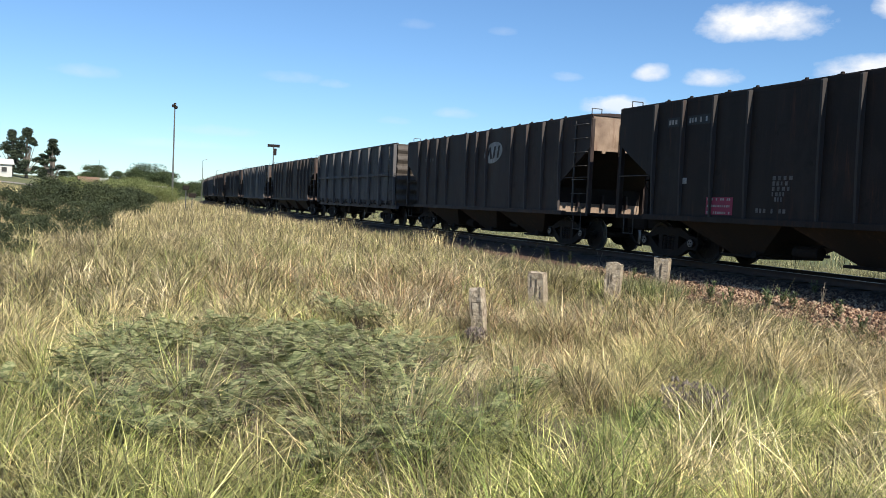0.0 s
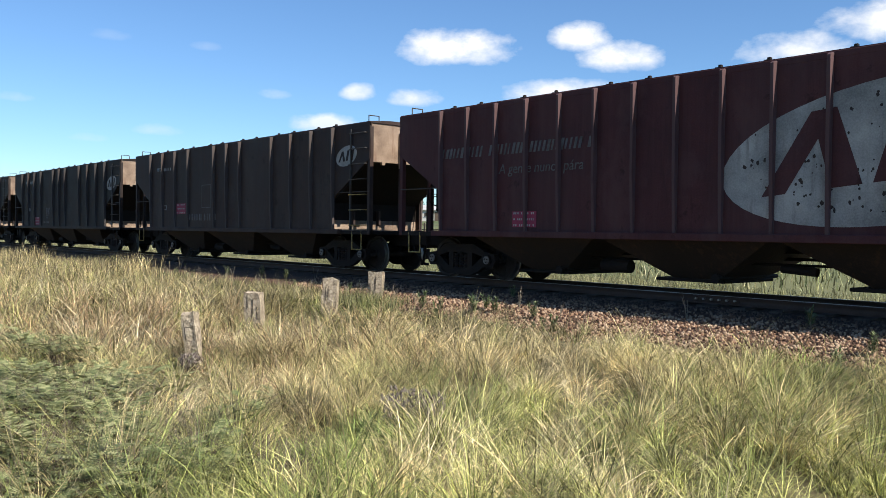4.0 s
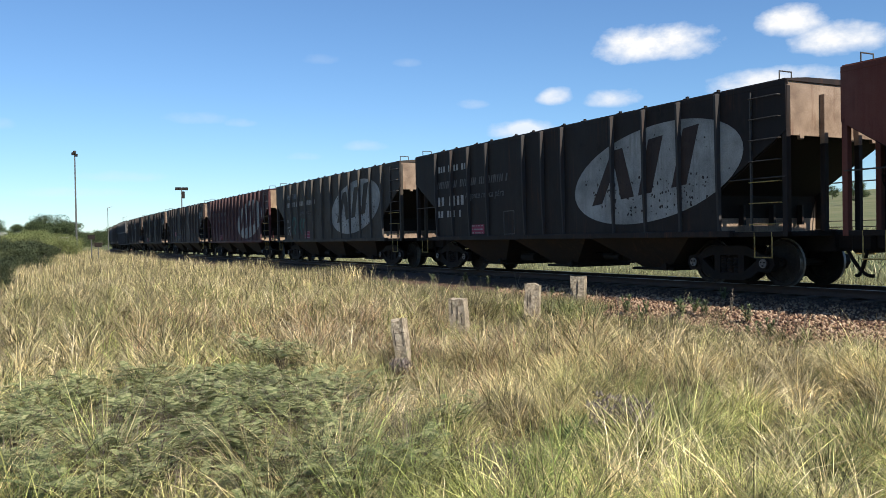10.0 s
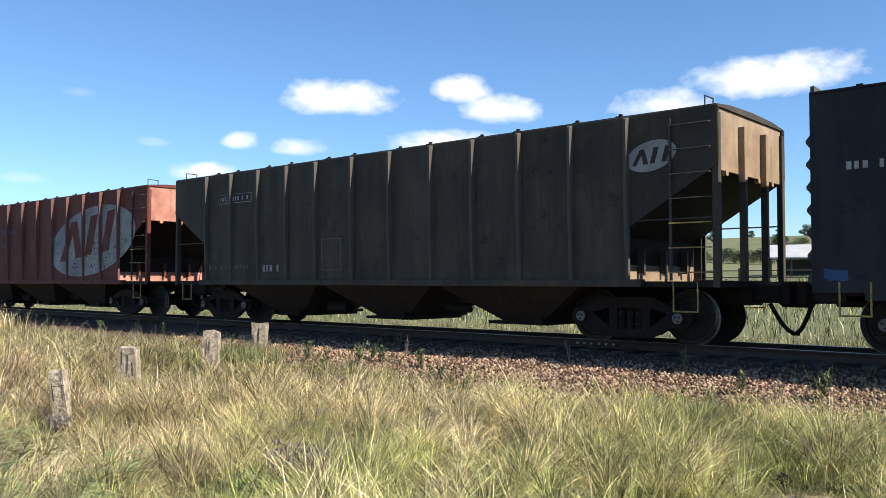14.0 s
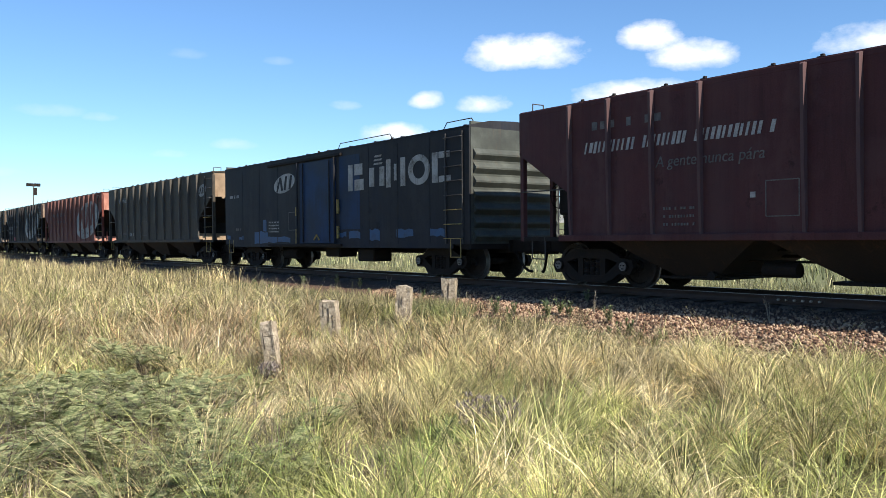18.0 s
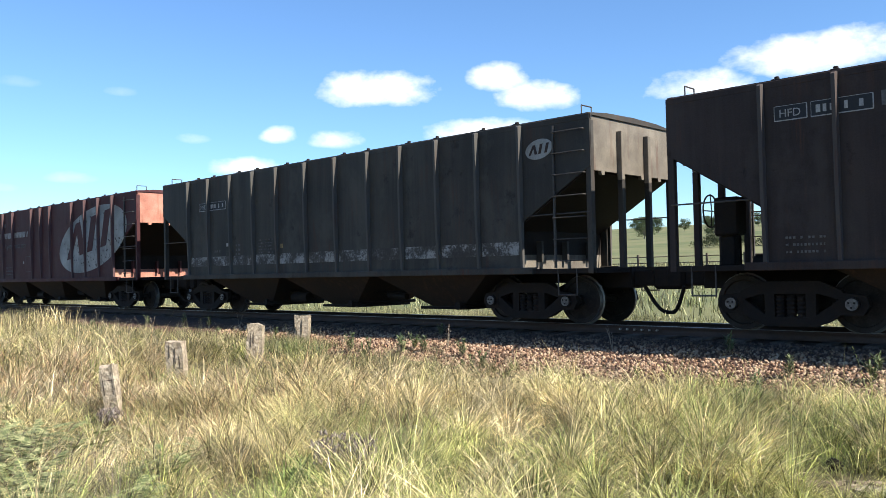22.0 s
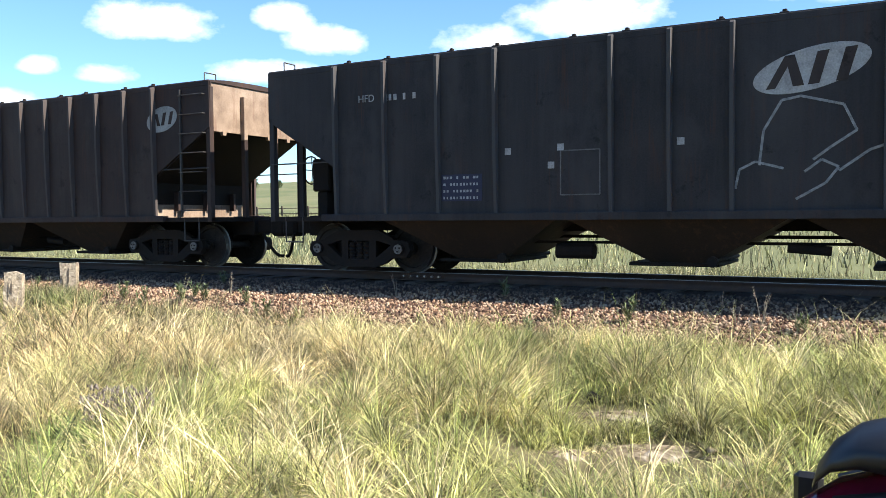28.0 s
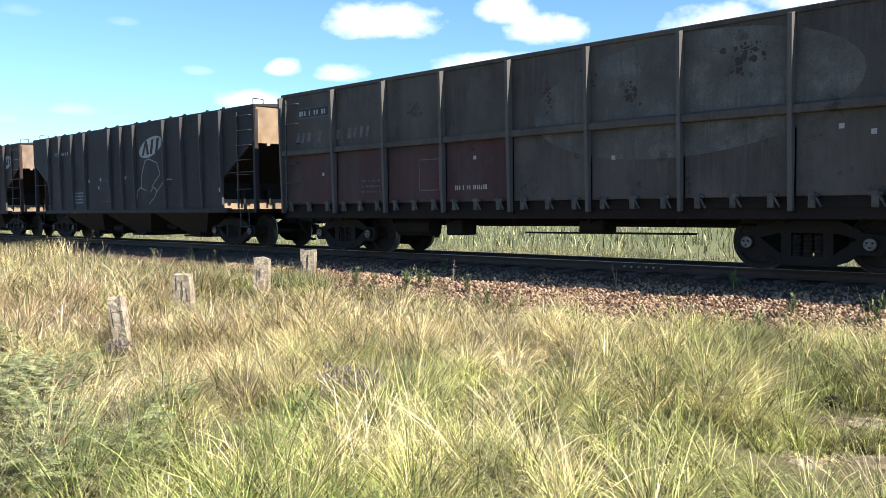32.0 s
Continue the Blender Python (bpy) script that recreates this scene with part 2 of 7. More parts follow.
# name: colours, scale of the mottling, colour of the streaks, colour of the bleached washes
PAINT_STOPS = {
    "brown": ("weathered_brown_paint", [(0.022, 0.0140, 0.0120), (0.035, 0.022, 0.019), (0.050, 0.031, 0.026)], 1.1, RUST, (0.062, 0.046, 0.039)),
    "soot": ("soot_black_paint", [(0.010, 0.0074, 0.0070), (0.0165, 0.0120, 0.0110), (0.026, 0.0185, 0.0165)], 1.0, RUST, (0.031, 0.025, 0.022)),
    "black": ("sooty_black_brown_paint", [(0.0180, 0.0128, 0.0120), (0.029, 0.020, 0.0182), (0.042, 0.029, 0.0255)], 1.0, RUST, (0.056, 0.044, 0.038)),
    "olive": ("sooty_olive_grey_paint", [(0.026, 0.0195, 0.0160), (0.041, 0.031, 0.0255), (0.055, 0.043, 0.034)], 0.9, (0.10, 0.085, 0.05), (0.085, 0.074, 0.060)),
    "moss": ("sooty_moss_grey_paint", [(0.029, 0.0232, 0.0180), (0.045, 0.0365, 0.0285), (0.060, 0.0500, 0.039)], 0.9, (0.11, 0.080, 0.035), (0.090, 0.076, 0.058)),
    "slate": ("sooty_slate_paint", [(0.024, 0.0215, 0.0190), (0.037, 0.033, 0.0290), (0.052, 0.046, 0.040)], 0.9, RUST, (0.078, 0.073, 0.062)),
    "coal": ("coal_black_paint", [(0.0165, 0.0150, 0.0160), (0.026, 0.0235, 0.0245), (0.037, 0.033, 0.033)], 1.0, RUST, (0.052, 0.048, 0.047)),
    "dusty": ("dusty_grey_brown_paint", [(0.040, 0.032, 0.027), (0.062, 0.051, 0.043), (0.083, 0.069, 0.057)], 0.8, (0.10, 0.085, 0.07), (0.115, 0.101, 0.086)),
    "grey": ("sooty_blue_grey_paint", [(0.027, 0.025, 0.027), (0.043, 0.040, 0.043), (0.068, 0.064, 0.067)], 1.2, (0.11, 0.095, 0.085), (0.14, 0.13, 0.125)),
    "red": ("faded_maroon_paint", [(0.044, 0.0140, 0.0155), (0.061, 0.0190, 0.0205), (0.078, 0.028, 0.028)], 1.1, (0.035, 0.013, 0.013), (0.088, 0.045, 0.043)),
    "rust_red": ("faded_rust_red_paint", [(0.082, 0.0210, 0.0144), (0.120, 0.0314, 0.0216), (0.146, 0.0490, 0.036)], 1.1, (0.05, 0.018, 0.014), (0.170, 0.075, 0.058)),
    "blue": ("faded_navy_blue_paint", [(0.0150, 0.0140, 0.0145), (0.0165, 0.0165, 0.0190), (0.014, 0.0195, 0.032)], 0.55, (0.030, 0.023, 0.02), (0.036, 0.035, 0.038)),
}
PAINT, RIB_PAINT = {}, {}
for key, (title, tones, mottling, streaks, bleach) in PAINT_STOPS.items():
    PAINT[key] = material(title, tones, mottling, (0.5, 0.85), streak=streaks, spec=0.2, wash=bleach)
    # ribs slightly paler than the sheets, lightened further so their flanks read as sunlit
    RIB_PAINT[key] = material(title + "_on_chalked_ribs", [[0.5 * a + 0.4 * b + 0.024 for a, b in zip(c, bleach)] for c in tones], mottling * 2, (0.6, 0.85), streak=streaks, spec=0.2)
# hopper ends far lighter than the sides: sunlight put into the paint
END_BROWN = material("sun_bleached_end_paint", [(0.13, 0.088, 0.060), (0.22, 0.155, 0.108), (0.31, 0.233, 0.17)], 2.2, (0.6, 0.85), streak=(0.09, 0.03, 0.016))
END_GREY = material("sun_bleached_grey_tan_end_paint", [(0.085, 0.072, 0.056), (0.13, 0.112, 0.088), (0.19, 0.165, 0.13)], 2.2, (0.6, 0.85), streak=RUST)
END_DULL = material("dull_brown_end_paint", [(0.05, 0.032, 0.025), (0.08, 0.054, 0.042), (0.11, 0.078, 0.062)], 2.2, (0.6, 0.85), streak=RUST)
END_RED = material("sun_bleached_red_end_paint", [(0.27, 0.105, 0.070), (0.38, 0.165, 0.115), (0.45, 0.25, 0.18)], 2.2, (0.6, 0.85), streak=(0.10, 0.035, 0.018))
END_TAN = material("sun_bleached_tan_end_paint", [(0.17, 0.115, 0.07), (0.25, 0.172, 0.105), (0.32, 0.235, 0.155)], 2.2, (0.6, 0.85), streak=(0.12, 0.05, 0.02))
# boxcar end darkened to carry the shadow of the next wagon
END_GREEN = material("sun_bleached_grey_green_paint", [(0.025, 0.028, 0.024), (0.043, 0.048, 0.040), (0.075, 0.082, 0.070)], 2.0, (0.6, 0.85), streak=(0.08, 0.05, 0.03))
# dusty running gear; also paints the shade on slope sheets and upper bulkheads
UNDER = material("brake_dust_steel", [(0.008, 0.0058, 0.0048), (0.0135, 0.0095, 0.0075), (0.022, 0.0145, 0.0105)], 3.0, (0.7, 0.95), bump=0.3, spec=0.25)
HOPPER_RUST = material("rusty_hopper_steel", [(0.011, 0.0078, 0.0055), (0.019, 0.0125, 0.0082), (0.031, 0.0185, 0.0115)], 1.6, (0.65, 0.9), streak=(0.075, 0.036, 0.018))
STEEL = material("worn_bright_steel", [(0.30, 0.29, 0.28), (0.42, 0.41, 0.40)], 8.0, (0.25, 0.45), metal=0.9, bump=0.05)
RAIL_SIDE = material("rusty_rail_steel", [(0.045, 0.026, 0.018), (0.075, 0.042, 0.028)], 6.0, (0.6, 0.85), bump=0.2)
YELLOW = material("chipped_yellow_paint", [(0.13, 0.10, 0.05), (0.28, 0.20, 0.06), (0.44, 0.33, 0.10)], 9.0, (0.5, 0.8))
RUNG = material("scuffed_grey_steel", [(0.022, 0.019, 0.017), (0.06, 0.054, 0.049)], 9.0, (0.5, 0.8))
CAP = material("scuffed_pale_cap_steel", [(0.06, 0.054, 0.05), (0.14, 0.13, 0.12), (0.24, 0.23, 0.215)], 14.0, (0.45, 0.7), spec=0.4)
WHITE_MARK = material("dirty_white_stencil_paint", [(0.20, 0.19, 0.18), (0.30, 0.29, 0.28), (0.40, 0.39, 0.37)], 5.0, (0.6, 0.85))
DIM_MARK = material("worn_pale_stencil_paint", [(0.05, 0.046, 0.045), (0.095, 0.09, 0.088), (0.15, 0.14, 0.135)], 6.0, (0.6, 0.85))
CHALK = material("pale_chalk_scrawl", [(0.12, 0.12, 0.12), (0.30, 0.30, 0.29)], 14.0, (0.7, 0.9))
PINK = material("faded_crimson_placard", [(0.19, 0.018, 0.045), (0.28, 0.03, 0.07)], 5.0, (0.5, 0.8))
PLATE = material("black_number_plate_paint", [(0.008, 0.008, 0.010), (0.014, 0.014, 0.016)], 5.0, (0.5, 0.7))
NAVY_PLATE = material("navy_data_panel_paint", [(0.012, 0.014, 0.035), (0.018, 0.02, 0.05)], 5.0, (0.5, 0.7))
GREEN_SPRAY = material("dull_green_spray_paint", [(0.012, 0.05, 0.04), (0.03, 0.09, 0.075)], 4.0, (0.5, 0.8))
BLUE_PATCH = material("fresh_blue_touch_up_paint", [(0.010, 0.036, 0.085), (0.013, 0.058, 0.145), (0.016, 0.070, 0.165)], 4.0, (0.4, 0.7))
OVAL = material("chalky_white_oval_paint", [(0.16, 0.158, 0.15), (0.27, 0.265, 0.25), (0.38, 0.37, 0.345)], 1.8, (0.6, 0.85), streak=(0.05, 0.035, 0.03))
FADED_OVAL = material("faded_grey_oval_paint", [(0.05, 0.043, 0.037), (0.085, 0.08, 0.07), (0.145, 0.14, 0.127)], 1.8, (0.6, 0.85), streak=(0.035, 0.025, 0.022), wash=(0.055, 0.046, 0.038))


def ground_material():
    """Dark litter and soil under the tussocks; pale turf in the fields beyond the track and far to the west."""
    m = bpy.data.materials.new("grassland_soil")
    m.use_nodes = True
    n = Nodes(m.node_tree)
    co = n.add("ShaderNodeTexCoord").outputs["Object"]
    xyz = n.add("ShaderNodeSeparateXYZ", {0: co})
    big, fine = n.noise(co, 0.35, 5.0, 0.6), n.noise(co, 9.0, 4.0, 0.6)
    f = n.math("MULTIPLY_ADD", n.math("SUBTRACT", fine, 0.5), 0.5, big)
    soil = n.ramp(f, (0.28, (0.06, 0.048, 0.024)), (0.45, (0.09, 0.076, 0.038)), (0.58, (0.13, 0.108, 0.055)), (0.72, (0.07, 0.078, 0.03)))
    wide = n.noise(co, 0.05, 4.0, 0.6)
    g = n.math("MULTIPLY_ADD", n.math("SUBTRACT", fine, 0.5), 0.35, wide)
    turf = n.ramp(g, (0.30, (0.070, 0.092, 0.038)), (0.48, (0.118, 0.126, 0.058)), (0.66, (0.155, 0.148, 0.076)))
    beyond = n.ramp(n.math("ADD", n.math("MULTIPLY", xyz.outputs[1], 0.05), n.math("MULTIPLY", big, 0.1)), (0.82, 0.0), (0.90, 1.0))
    west = n.ramp(n.math("ADD", n.math("MULTIPLY", xyz.outputs[0], -0.01), n.math("MULTIPLY", big, 0.1)), (0.32, 0.0), (0.5, 1.0))
    col = n.mix(n.math("MAXIMUM", beyond, west), soil, turf)
    b = n.add("ShaderNodeBump", {"Height": fine, "Strength": 0.6, "Distance": 0.03})
    p = n.add("ShaderNodeBsdfPrincipled", {"Base Color": col, "Roughness": 0.95, "Normal": b.outputs[0], "Specular IOR Level": 0.2})
    out = n.add("ShaderNodeOutputMaterial")
    n.tree.links.new(p.outputs[0], out.inputs[0])
    return m


GROUND = ground_material()
# bed and stones both carry the painted shade band
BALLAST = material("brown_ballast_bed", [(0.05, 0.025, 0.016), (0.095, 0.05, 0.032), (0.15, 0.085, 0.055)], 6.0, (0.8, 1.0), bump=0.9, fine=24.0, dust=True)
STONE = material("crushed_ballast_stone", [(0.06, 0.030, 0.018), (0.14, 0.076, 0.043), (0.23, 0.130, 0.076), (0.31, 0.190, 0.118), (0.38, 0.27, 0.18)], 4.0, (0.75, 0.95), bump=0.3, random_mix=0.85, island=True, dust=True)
SLEEPER = material("weathered_sleeper_timber", [(0.035, 0.026, 0.02), (0.06, 0.045, 0.034), (0.09, 0.07, 0.055)], 5.0, (0.8, 0.95), bump=0.4, random_mix=0.3)
POST = material("weathered_grey_post_timber", [(0.17, 0.135, 0.095), (0.34, 0.275, 0.195), (0.48, 0.405, 0.30)], 11.0, (0.8, 0.95), bump=1.0, fine=22.0, streak=(0.10, 0.08, 0.06))
BARE = material("bare_pale_earth", [(0.07, 0.05, 0.028), (0.15, 0.112, 0.066), (0.24, 0.19, 0.125), (0.40, 0.34, 0.26)], 6.0, (0.85, 1.0), bump=1.0, fine=26.0)
RED_GRASS = grass_material("reddish_dry_grass", (0.50, 0.30, 0.17), (0.74, 0.54, 0.34), (0.36, 0.26, 0.12))
FRESH_GRASS = grass_material("fresh_green_grass", (0.29, 0.34, 0.11), (0.46, 0.45, 0.18), (0.15, 0.22, 0.06), 0.03)
DRY_GRASS = grass_material("dry_tussock_grass", (0.70, 0.555, 0.29), (0.95, 0.82, 0.53), (0.40, 0.375, 0.15))
GREEN_GRASS = grass_material("green_tussock_grass", (0.47, 0.46, 0.155), (0.68, 0.63, 0.285), (0.22, 0.285, 0.072), 0.01)
MID_GRASS = grass_material("dry_meadow_grass", (0.50, 0.39, 0.20), (0.70, 0.60, 0.38), (0.29, 0.29, 0.115))
FAR_GRASS = grass_material("distant_dry_grass", (0.52, 0.41, 0.21), (0.70, 0.58, 0.36), (0.30, 0.29, 0.12), 0.0, 0.12)
WEEDY_GRASS = grass_material("weedy_trackside_grass", (0.30, 0.26, 0.125), (0.44, 0.37, 0.21), (0.15, 0.18, 0.065), 0.03)
FIELD_GRASS = grass_material("bright_field_grass", (0.35, 0.325, 0.165), (0.45, 0.405, 0.24), (0.20, 0.225, 0.095), 0.0, 0.1)
LEAF = material("blue_green_feather_leaf", [(0.098, 0.122, 0.046), (0.20, 0.222, 0.092), (0.34, 0.34, 0.165)], 1.2, (0.5, 0.7), random_mix=0.7, island=True, translucent=0.25)
TWIG = material("brown_twig_bark", [(0.06, 0.042, 0.03), (0.12, 0.09, 0.065)], 12.0, (0.8, 0.95))
ROYAL = material("bright_royal_blue_paint", [(0.011, 0.017, 0.032), (0.011, 0.026, 0.062), (0.013, 0.040, 0.11)], 0.8, (0.45, 0.75), streak=(0.012, 0.012, 0.015), spec=0.2)
MAST = material("dark_weathered_mast_steel", [(0.06, 0.06, 0.058), (0.11, 0.11, 0.105)], 3.0, (0.7, 0.9))


# ---------------------------------------------------------------- mesh helpers
def part(name, bm, mat, parent=None, label="", at=None):
    """Links a bmesh as one mesh object under a thing or a part."""
    me = bpy.data.meshes.new(name)
    bm.normal_update()
    bm.to_mesh(me)
    bm.free()
    me.materials.append(mat)
    ob = new(name, me)
    ob.parent = parent
    if at is not None:
        ob.matrix_basis = at
    return tagged(ob, label)


def again(ob, parent, at, name=None):
    """A further part on the same mesh."""
    o = new(name or ob.name.split(".")[0], ob.data)
    o.parent = parent
    o.matrix_basis = at
    return o


def box(bm, x0, x1, y0, y1, z0, z1, bevel=0.0):
    v = [bm.verts.new((x, y, z)) for x in (x0, x1) for y in (y0, y1) for z in (z0, z1)]
    fs = [bm.faces.new([v[i] for i in q]) for q in ((0, 1, 3, 2), (4, 6, 7, 5), (0, 4, 5, 1), (2, 3, 7, 6), (0, 2, 6, 4), (1, 5, 7, 3))]
    if bevel:
        es = {e for f in fs for e in f.edges}
        bmesh.ops.bevel(bm, geom=list(es), offset=bevel, segments=1, affect="EDGES", profile=0.5)
    return bm


def prism(bm, pts, y0, y1, axis="y"):
    """A flat outline (x, z) with thickness from y0 to y1; axis 'x': outline (y, z) from x0 to x1."""
    mk = (lambda a, b, c: (a, c, b)) if axis == "y" else (lambda a, b, c: (c, a, b))
    lo = [bm.verts.new(mk(a, b, y0)) for a, b in pts]
    hi = [bm.verts.new(mk(a, b, y1)) for a, b in pts]
    n = len(pts)
    bm.faces.new(lo)
    bm.faces.new(hi[::-1])
    for i in range(n):
        bm.faces.new((lo[i], hi[i], hi[(i + 1) % n], lo[(i + 1) % n]))
    bmesh.ops.recalc_face_normals(bm, faces=bm.faces[:])
    return bm


def rod(bm, p0, p1, r, n=8, r1=None):
    """A round bar from p0 to p1."""
    p0, p1 = Vector(p0), Vector(p1)
    d = p1 - p0
    q = d.to_track_quat("Z", "Y")
    r1 = r if r1 is None else r1
    a = [bm.verts.new(p0 + q @ Vector((r * math.cos(t), r * math.sin(t), 0))) for t in (2 * math.pi * i / n for i in range(n))]
    b = [bm.verts.new(p1 + q @ Vector((r1 * math.cos(t), r1 * math.sin(t), 0))) for t in (2 * math.pi * i / n for i in range(n))]
    for i in range(n):
        bm.faces.new((a[i], a[(i + 1) % n], b[(i + 1) % n], b[i]))
    bm.faces.new(a[::-1])
    bm.faces.new(b)
    return bm


def lathe(bm, profile, n=24):
    """Turns (r, y) about the y axis."""
    rings = []
    for r, y in profile:
        rings.append([bm.verts.new((r * math.cos(2 * math.pi * i / n), y, r * math.sin(2 * math.pi * i / n))) for i in range(n)])
    for a, b in zip(rings, rings[1:]):
        for i in range(n):
            bm.faces.new((a[i], b[i], b[(i + 1) % n], a[(i + 1) % n]))
    bm.faces.new(rings[0])
    bm.faces.new(rings[-1][::-1])
    bmesh.ops.recalc_face_normals(bm, faces=bm.faces[:])
    return bm


def B():
    return bmesh.new()


def thing(name, label, category, group="", at=None, kind=""):
    e = new(name)
    e.empty_display_size = 0.3
    if at is not None:
        e.matrix_basis = at
    return tagged(e, label, category, group, kind)


def big_mesh(name, verts, faces, mat, smooth=False):
    """A mesh from numpy arrays of vertices and equal-sided faces."""
    me = bpy.data.meshes.new(name)
    nf, k = faces.shape
    me.vertices.add(len(verts))
    me.vertices.foreach_set("co", verts.astype(np.float32).ravel())
    me.loops.add(nf * k)
    me.loops.foreach_set("vertex_index", faces.astype(np.int32).ravel())
    me.polygons.add(nf)
    me.polygons.foreach_set("loop_start", np.arange(0, nf * k, k, dtype=np.int32))
    me.polygons.foreach_set("loop_total", np.full(nf, k, dtype=np.int32))
    if smooth:
        me.polygons.foreach_set("use_smooth", np.ones(nf, dtype=bool))
    me.materials.append(mat)
    me.update(calc_edges=True)
    me.validate()
    return new(name, me)


# ---------------------------------------------------------------- ground and track
RAIL_Z, TRACK_Y, BEND_X, BEND_R = 0.67, 13.05, -60.0, 1030.0


def along(s, side=0.0, z=0.0):
    """The pose at s along the track (straight from x = -60 on, bending away beyond), so far to the side of its middle."""
    f = max(0.0, (BEND_X - s) / BEND_R)
    x = s if s > BEND_X else BEND_X - BEND_R * math.sin(f)
    y = TRACK_Y + BEND_R * (1 - math.cos(f))
    return pose(x, y, z, 0, 0, -math.degrees(f)) @ pose(0, side, 0)


def track_y(x):
    d = np.maximum(0.0, BEND_X - x)
    return TRACK_Y + d * d / (2 * BEND_R)


def smooth_step(a, b, v):
    t = np.clip((v - a) / (b - a), 0, 1)
    return t * t * (3 - 2 * t)


def ground_z(x, y):
    """The lie of the land: level at the camera, a slight rise to the ballast, fields that climb beyond, a bank beside the road."""
    x, y = np.asarray(x, float), np.asarray(y, float)
    d = y - track_y(x)
    z = 0.04 * np.sin(x * 0.9 + 1.3) * np.cos(y * 0.8) + 0.03 * np.sin(x * 2.1 + y * 1.7)
    z = z * smooth_step(-1.0, -5.0, d) + 0.10 * smooth_step(-7.0, -3.0, d)
    z = z + (0.033 * np.maximum(0.0, d - 8.0) + 0.030 * np.maximum(0.0, d - 75.0) * smooth_step(-30.0, -80.0, x)) * smooth_step(900, 400, d)
    left = np.maximum(0.0, -d - 14.0) * smooth_step(-40.0, -90.0, x)
    z = z + 0.12 * np.minimum(left, 45.0)
    r = np.hypot(x, y)
    return z + 6.0 * smooth_step(260, 900, r)


def build_ground():
    def axis(near0, near1, step, far):
        a = list(np.arange(near0, near1 + 1e-6, step))
        s, v = step, near1
        while v < far:
            s *= 1.22
            v += s
            a.append(v)
        s, v = step, near0
        while v > -far:
            s *= 1.22
            v -= s
            a.insert(0, v)
        return np.array(a)
    xs, ys = axis(-40, 8, 0.5, 2500), axis(-4, 24, 0.5, 2500)
    gx, gy = np.meshgrid(xs, ys, indexing="ij")
    gz = ground_z(gx, gy)
    v = np.stack([gx, gy, gz], -1).reshape(-1, 3)
    i = np.arange(len(xs) - 1)[:, None] * len(ys) + np.arange(len(ys) - 1)[None]
    f = np.stack([i, i + len(ys), i + len(ys) + 1, i + 1], -1).reshape(-1, 4)
    tagged(big_mesh("ground", v, f, GROUND, True), "dry rough grassland soil with yellow and green growth", "ground", kind="structure")


STATIONS = [s for s in range(-420, -60, 8)] + [s for s in range(-60, 61, 3)]


def sweep(name, profile, mat, parent=None, label="", stations=STATIONS):
    """A profile (side, z), open at its ends, drawn along the track."""
    rows = []
    for s in stations:
        m = along(s)
        rows.append([m @ Vector((0, a, b)) for a, b in profile])
    v = np.array(rows).reshape(-1, 3)
    k = len(profile)
    i = np.arange(len(rows) - 1)[:, None] * k + np.arange(k)[None]
    j = np.arange(len(rows) - 1)[:, None] * k + (np.arange(k)[None] + 1) % k
    f = np.stack([i, j, j + k, i + k], -1).reshape(-1, 4)
    ob = big_mesh(name, v, f, mat)
    ob.parent = parent
    return tagged(ob, label)


def build_track():
    bed = sweep("ballast", [(-3.6, -0.08), (-2.9, 0.10), (-1.45, 0.46), (-1.2, 0.50), (1.2, 0.50), (1.55, 0.46), (2.8, 0.05), (3.2, -0.06)], BALLAST,
                label="bed of brown crushed-stone ballast under the rails")
    tagged(bed, category="ballast", kind="structure")
    track = thing("railway_track", "single rusty railway track with worn bright rail heads", "track", kind="structure")
    for side in (-0.535, 0.535):
        prof = [(-0.062, 0.53), (-0.062, 0.54), (-0.011, 0.56), (-0.011, 0.635), (-0.033, 0.643), (-0.033, 0.664), (0.033, 0.664), (0.033, 0.643), (0.011, 0.635), (0.011, 0.56), (0.062, 0.54), (0.062, 0.53)]
        sweep("rail", [(side + a, b) for a, b in prof], RAIL_SIDE, track, "rusty steel rail")
        sweep("rail_head", [(side - 0.026, 0.6645), (side - 0.026, 0.670), (side + 0.026, 0.670), (side + 0.026, 0.6645)], STEEL, track, "wheel-polished running surface")
    first = part("sleeper", box(B(), -0.11, 0.11, -1.0, 1.0, -0.16, 0.0, 0.012), SLEEPER, track, "dark weathered timber sleeper", along(-60.0, 0, 0.535))
    s = -59.4
    while s < 18:
        again(first, track, along(s, random.uniform(-0.03, 0.03), 0.535) @ pose(0, 0, 0, 0, 0, random.uniform(-1.2, 1.2)))
        s += 0.62
    # a bolted rail joint, near rail
    jx = -7.35
    for dx in (0.0,):
        bar = part("fishplate", box(B(), -0.42, 0.42, -0.02, 0.0, 0.0, 0.065, 0.006), RAIL_SIDE, track, "bolted joint bar", pose(jx, TRACK_Y - 0.546, 0.568))
        bolt = part("bolt", rod(B(), (0, 0, 0), (0, -0.05, 0), 0.018, 6), STEEL, bar, "bright steel bolt", pose(-0.35, -0.02, 0.035))
        for i in range(1, 6):
            again(bolt, bar, pose(-0.35 + 0.14 * i, -0.02, 0.035))


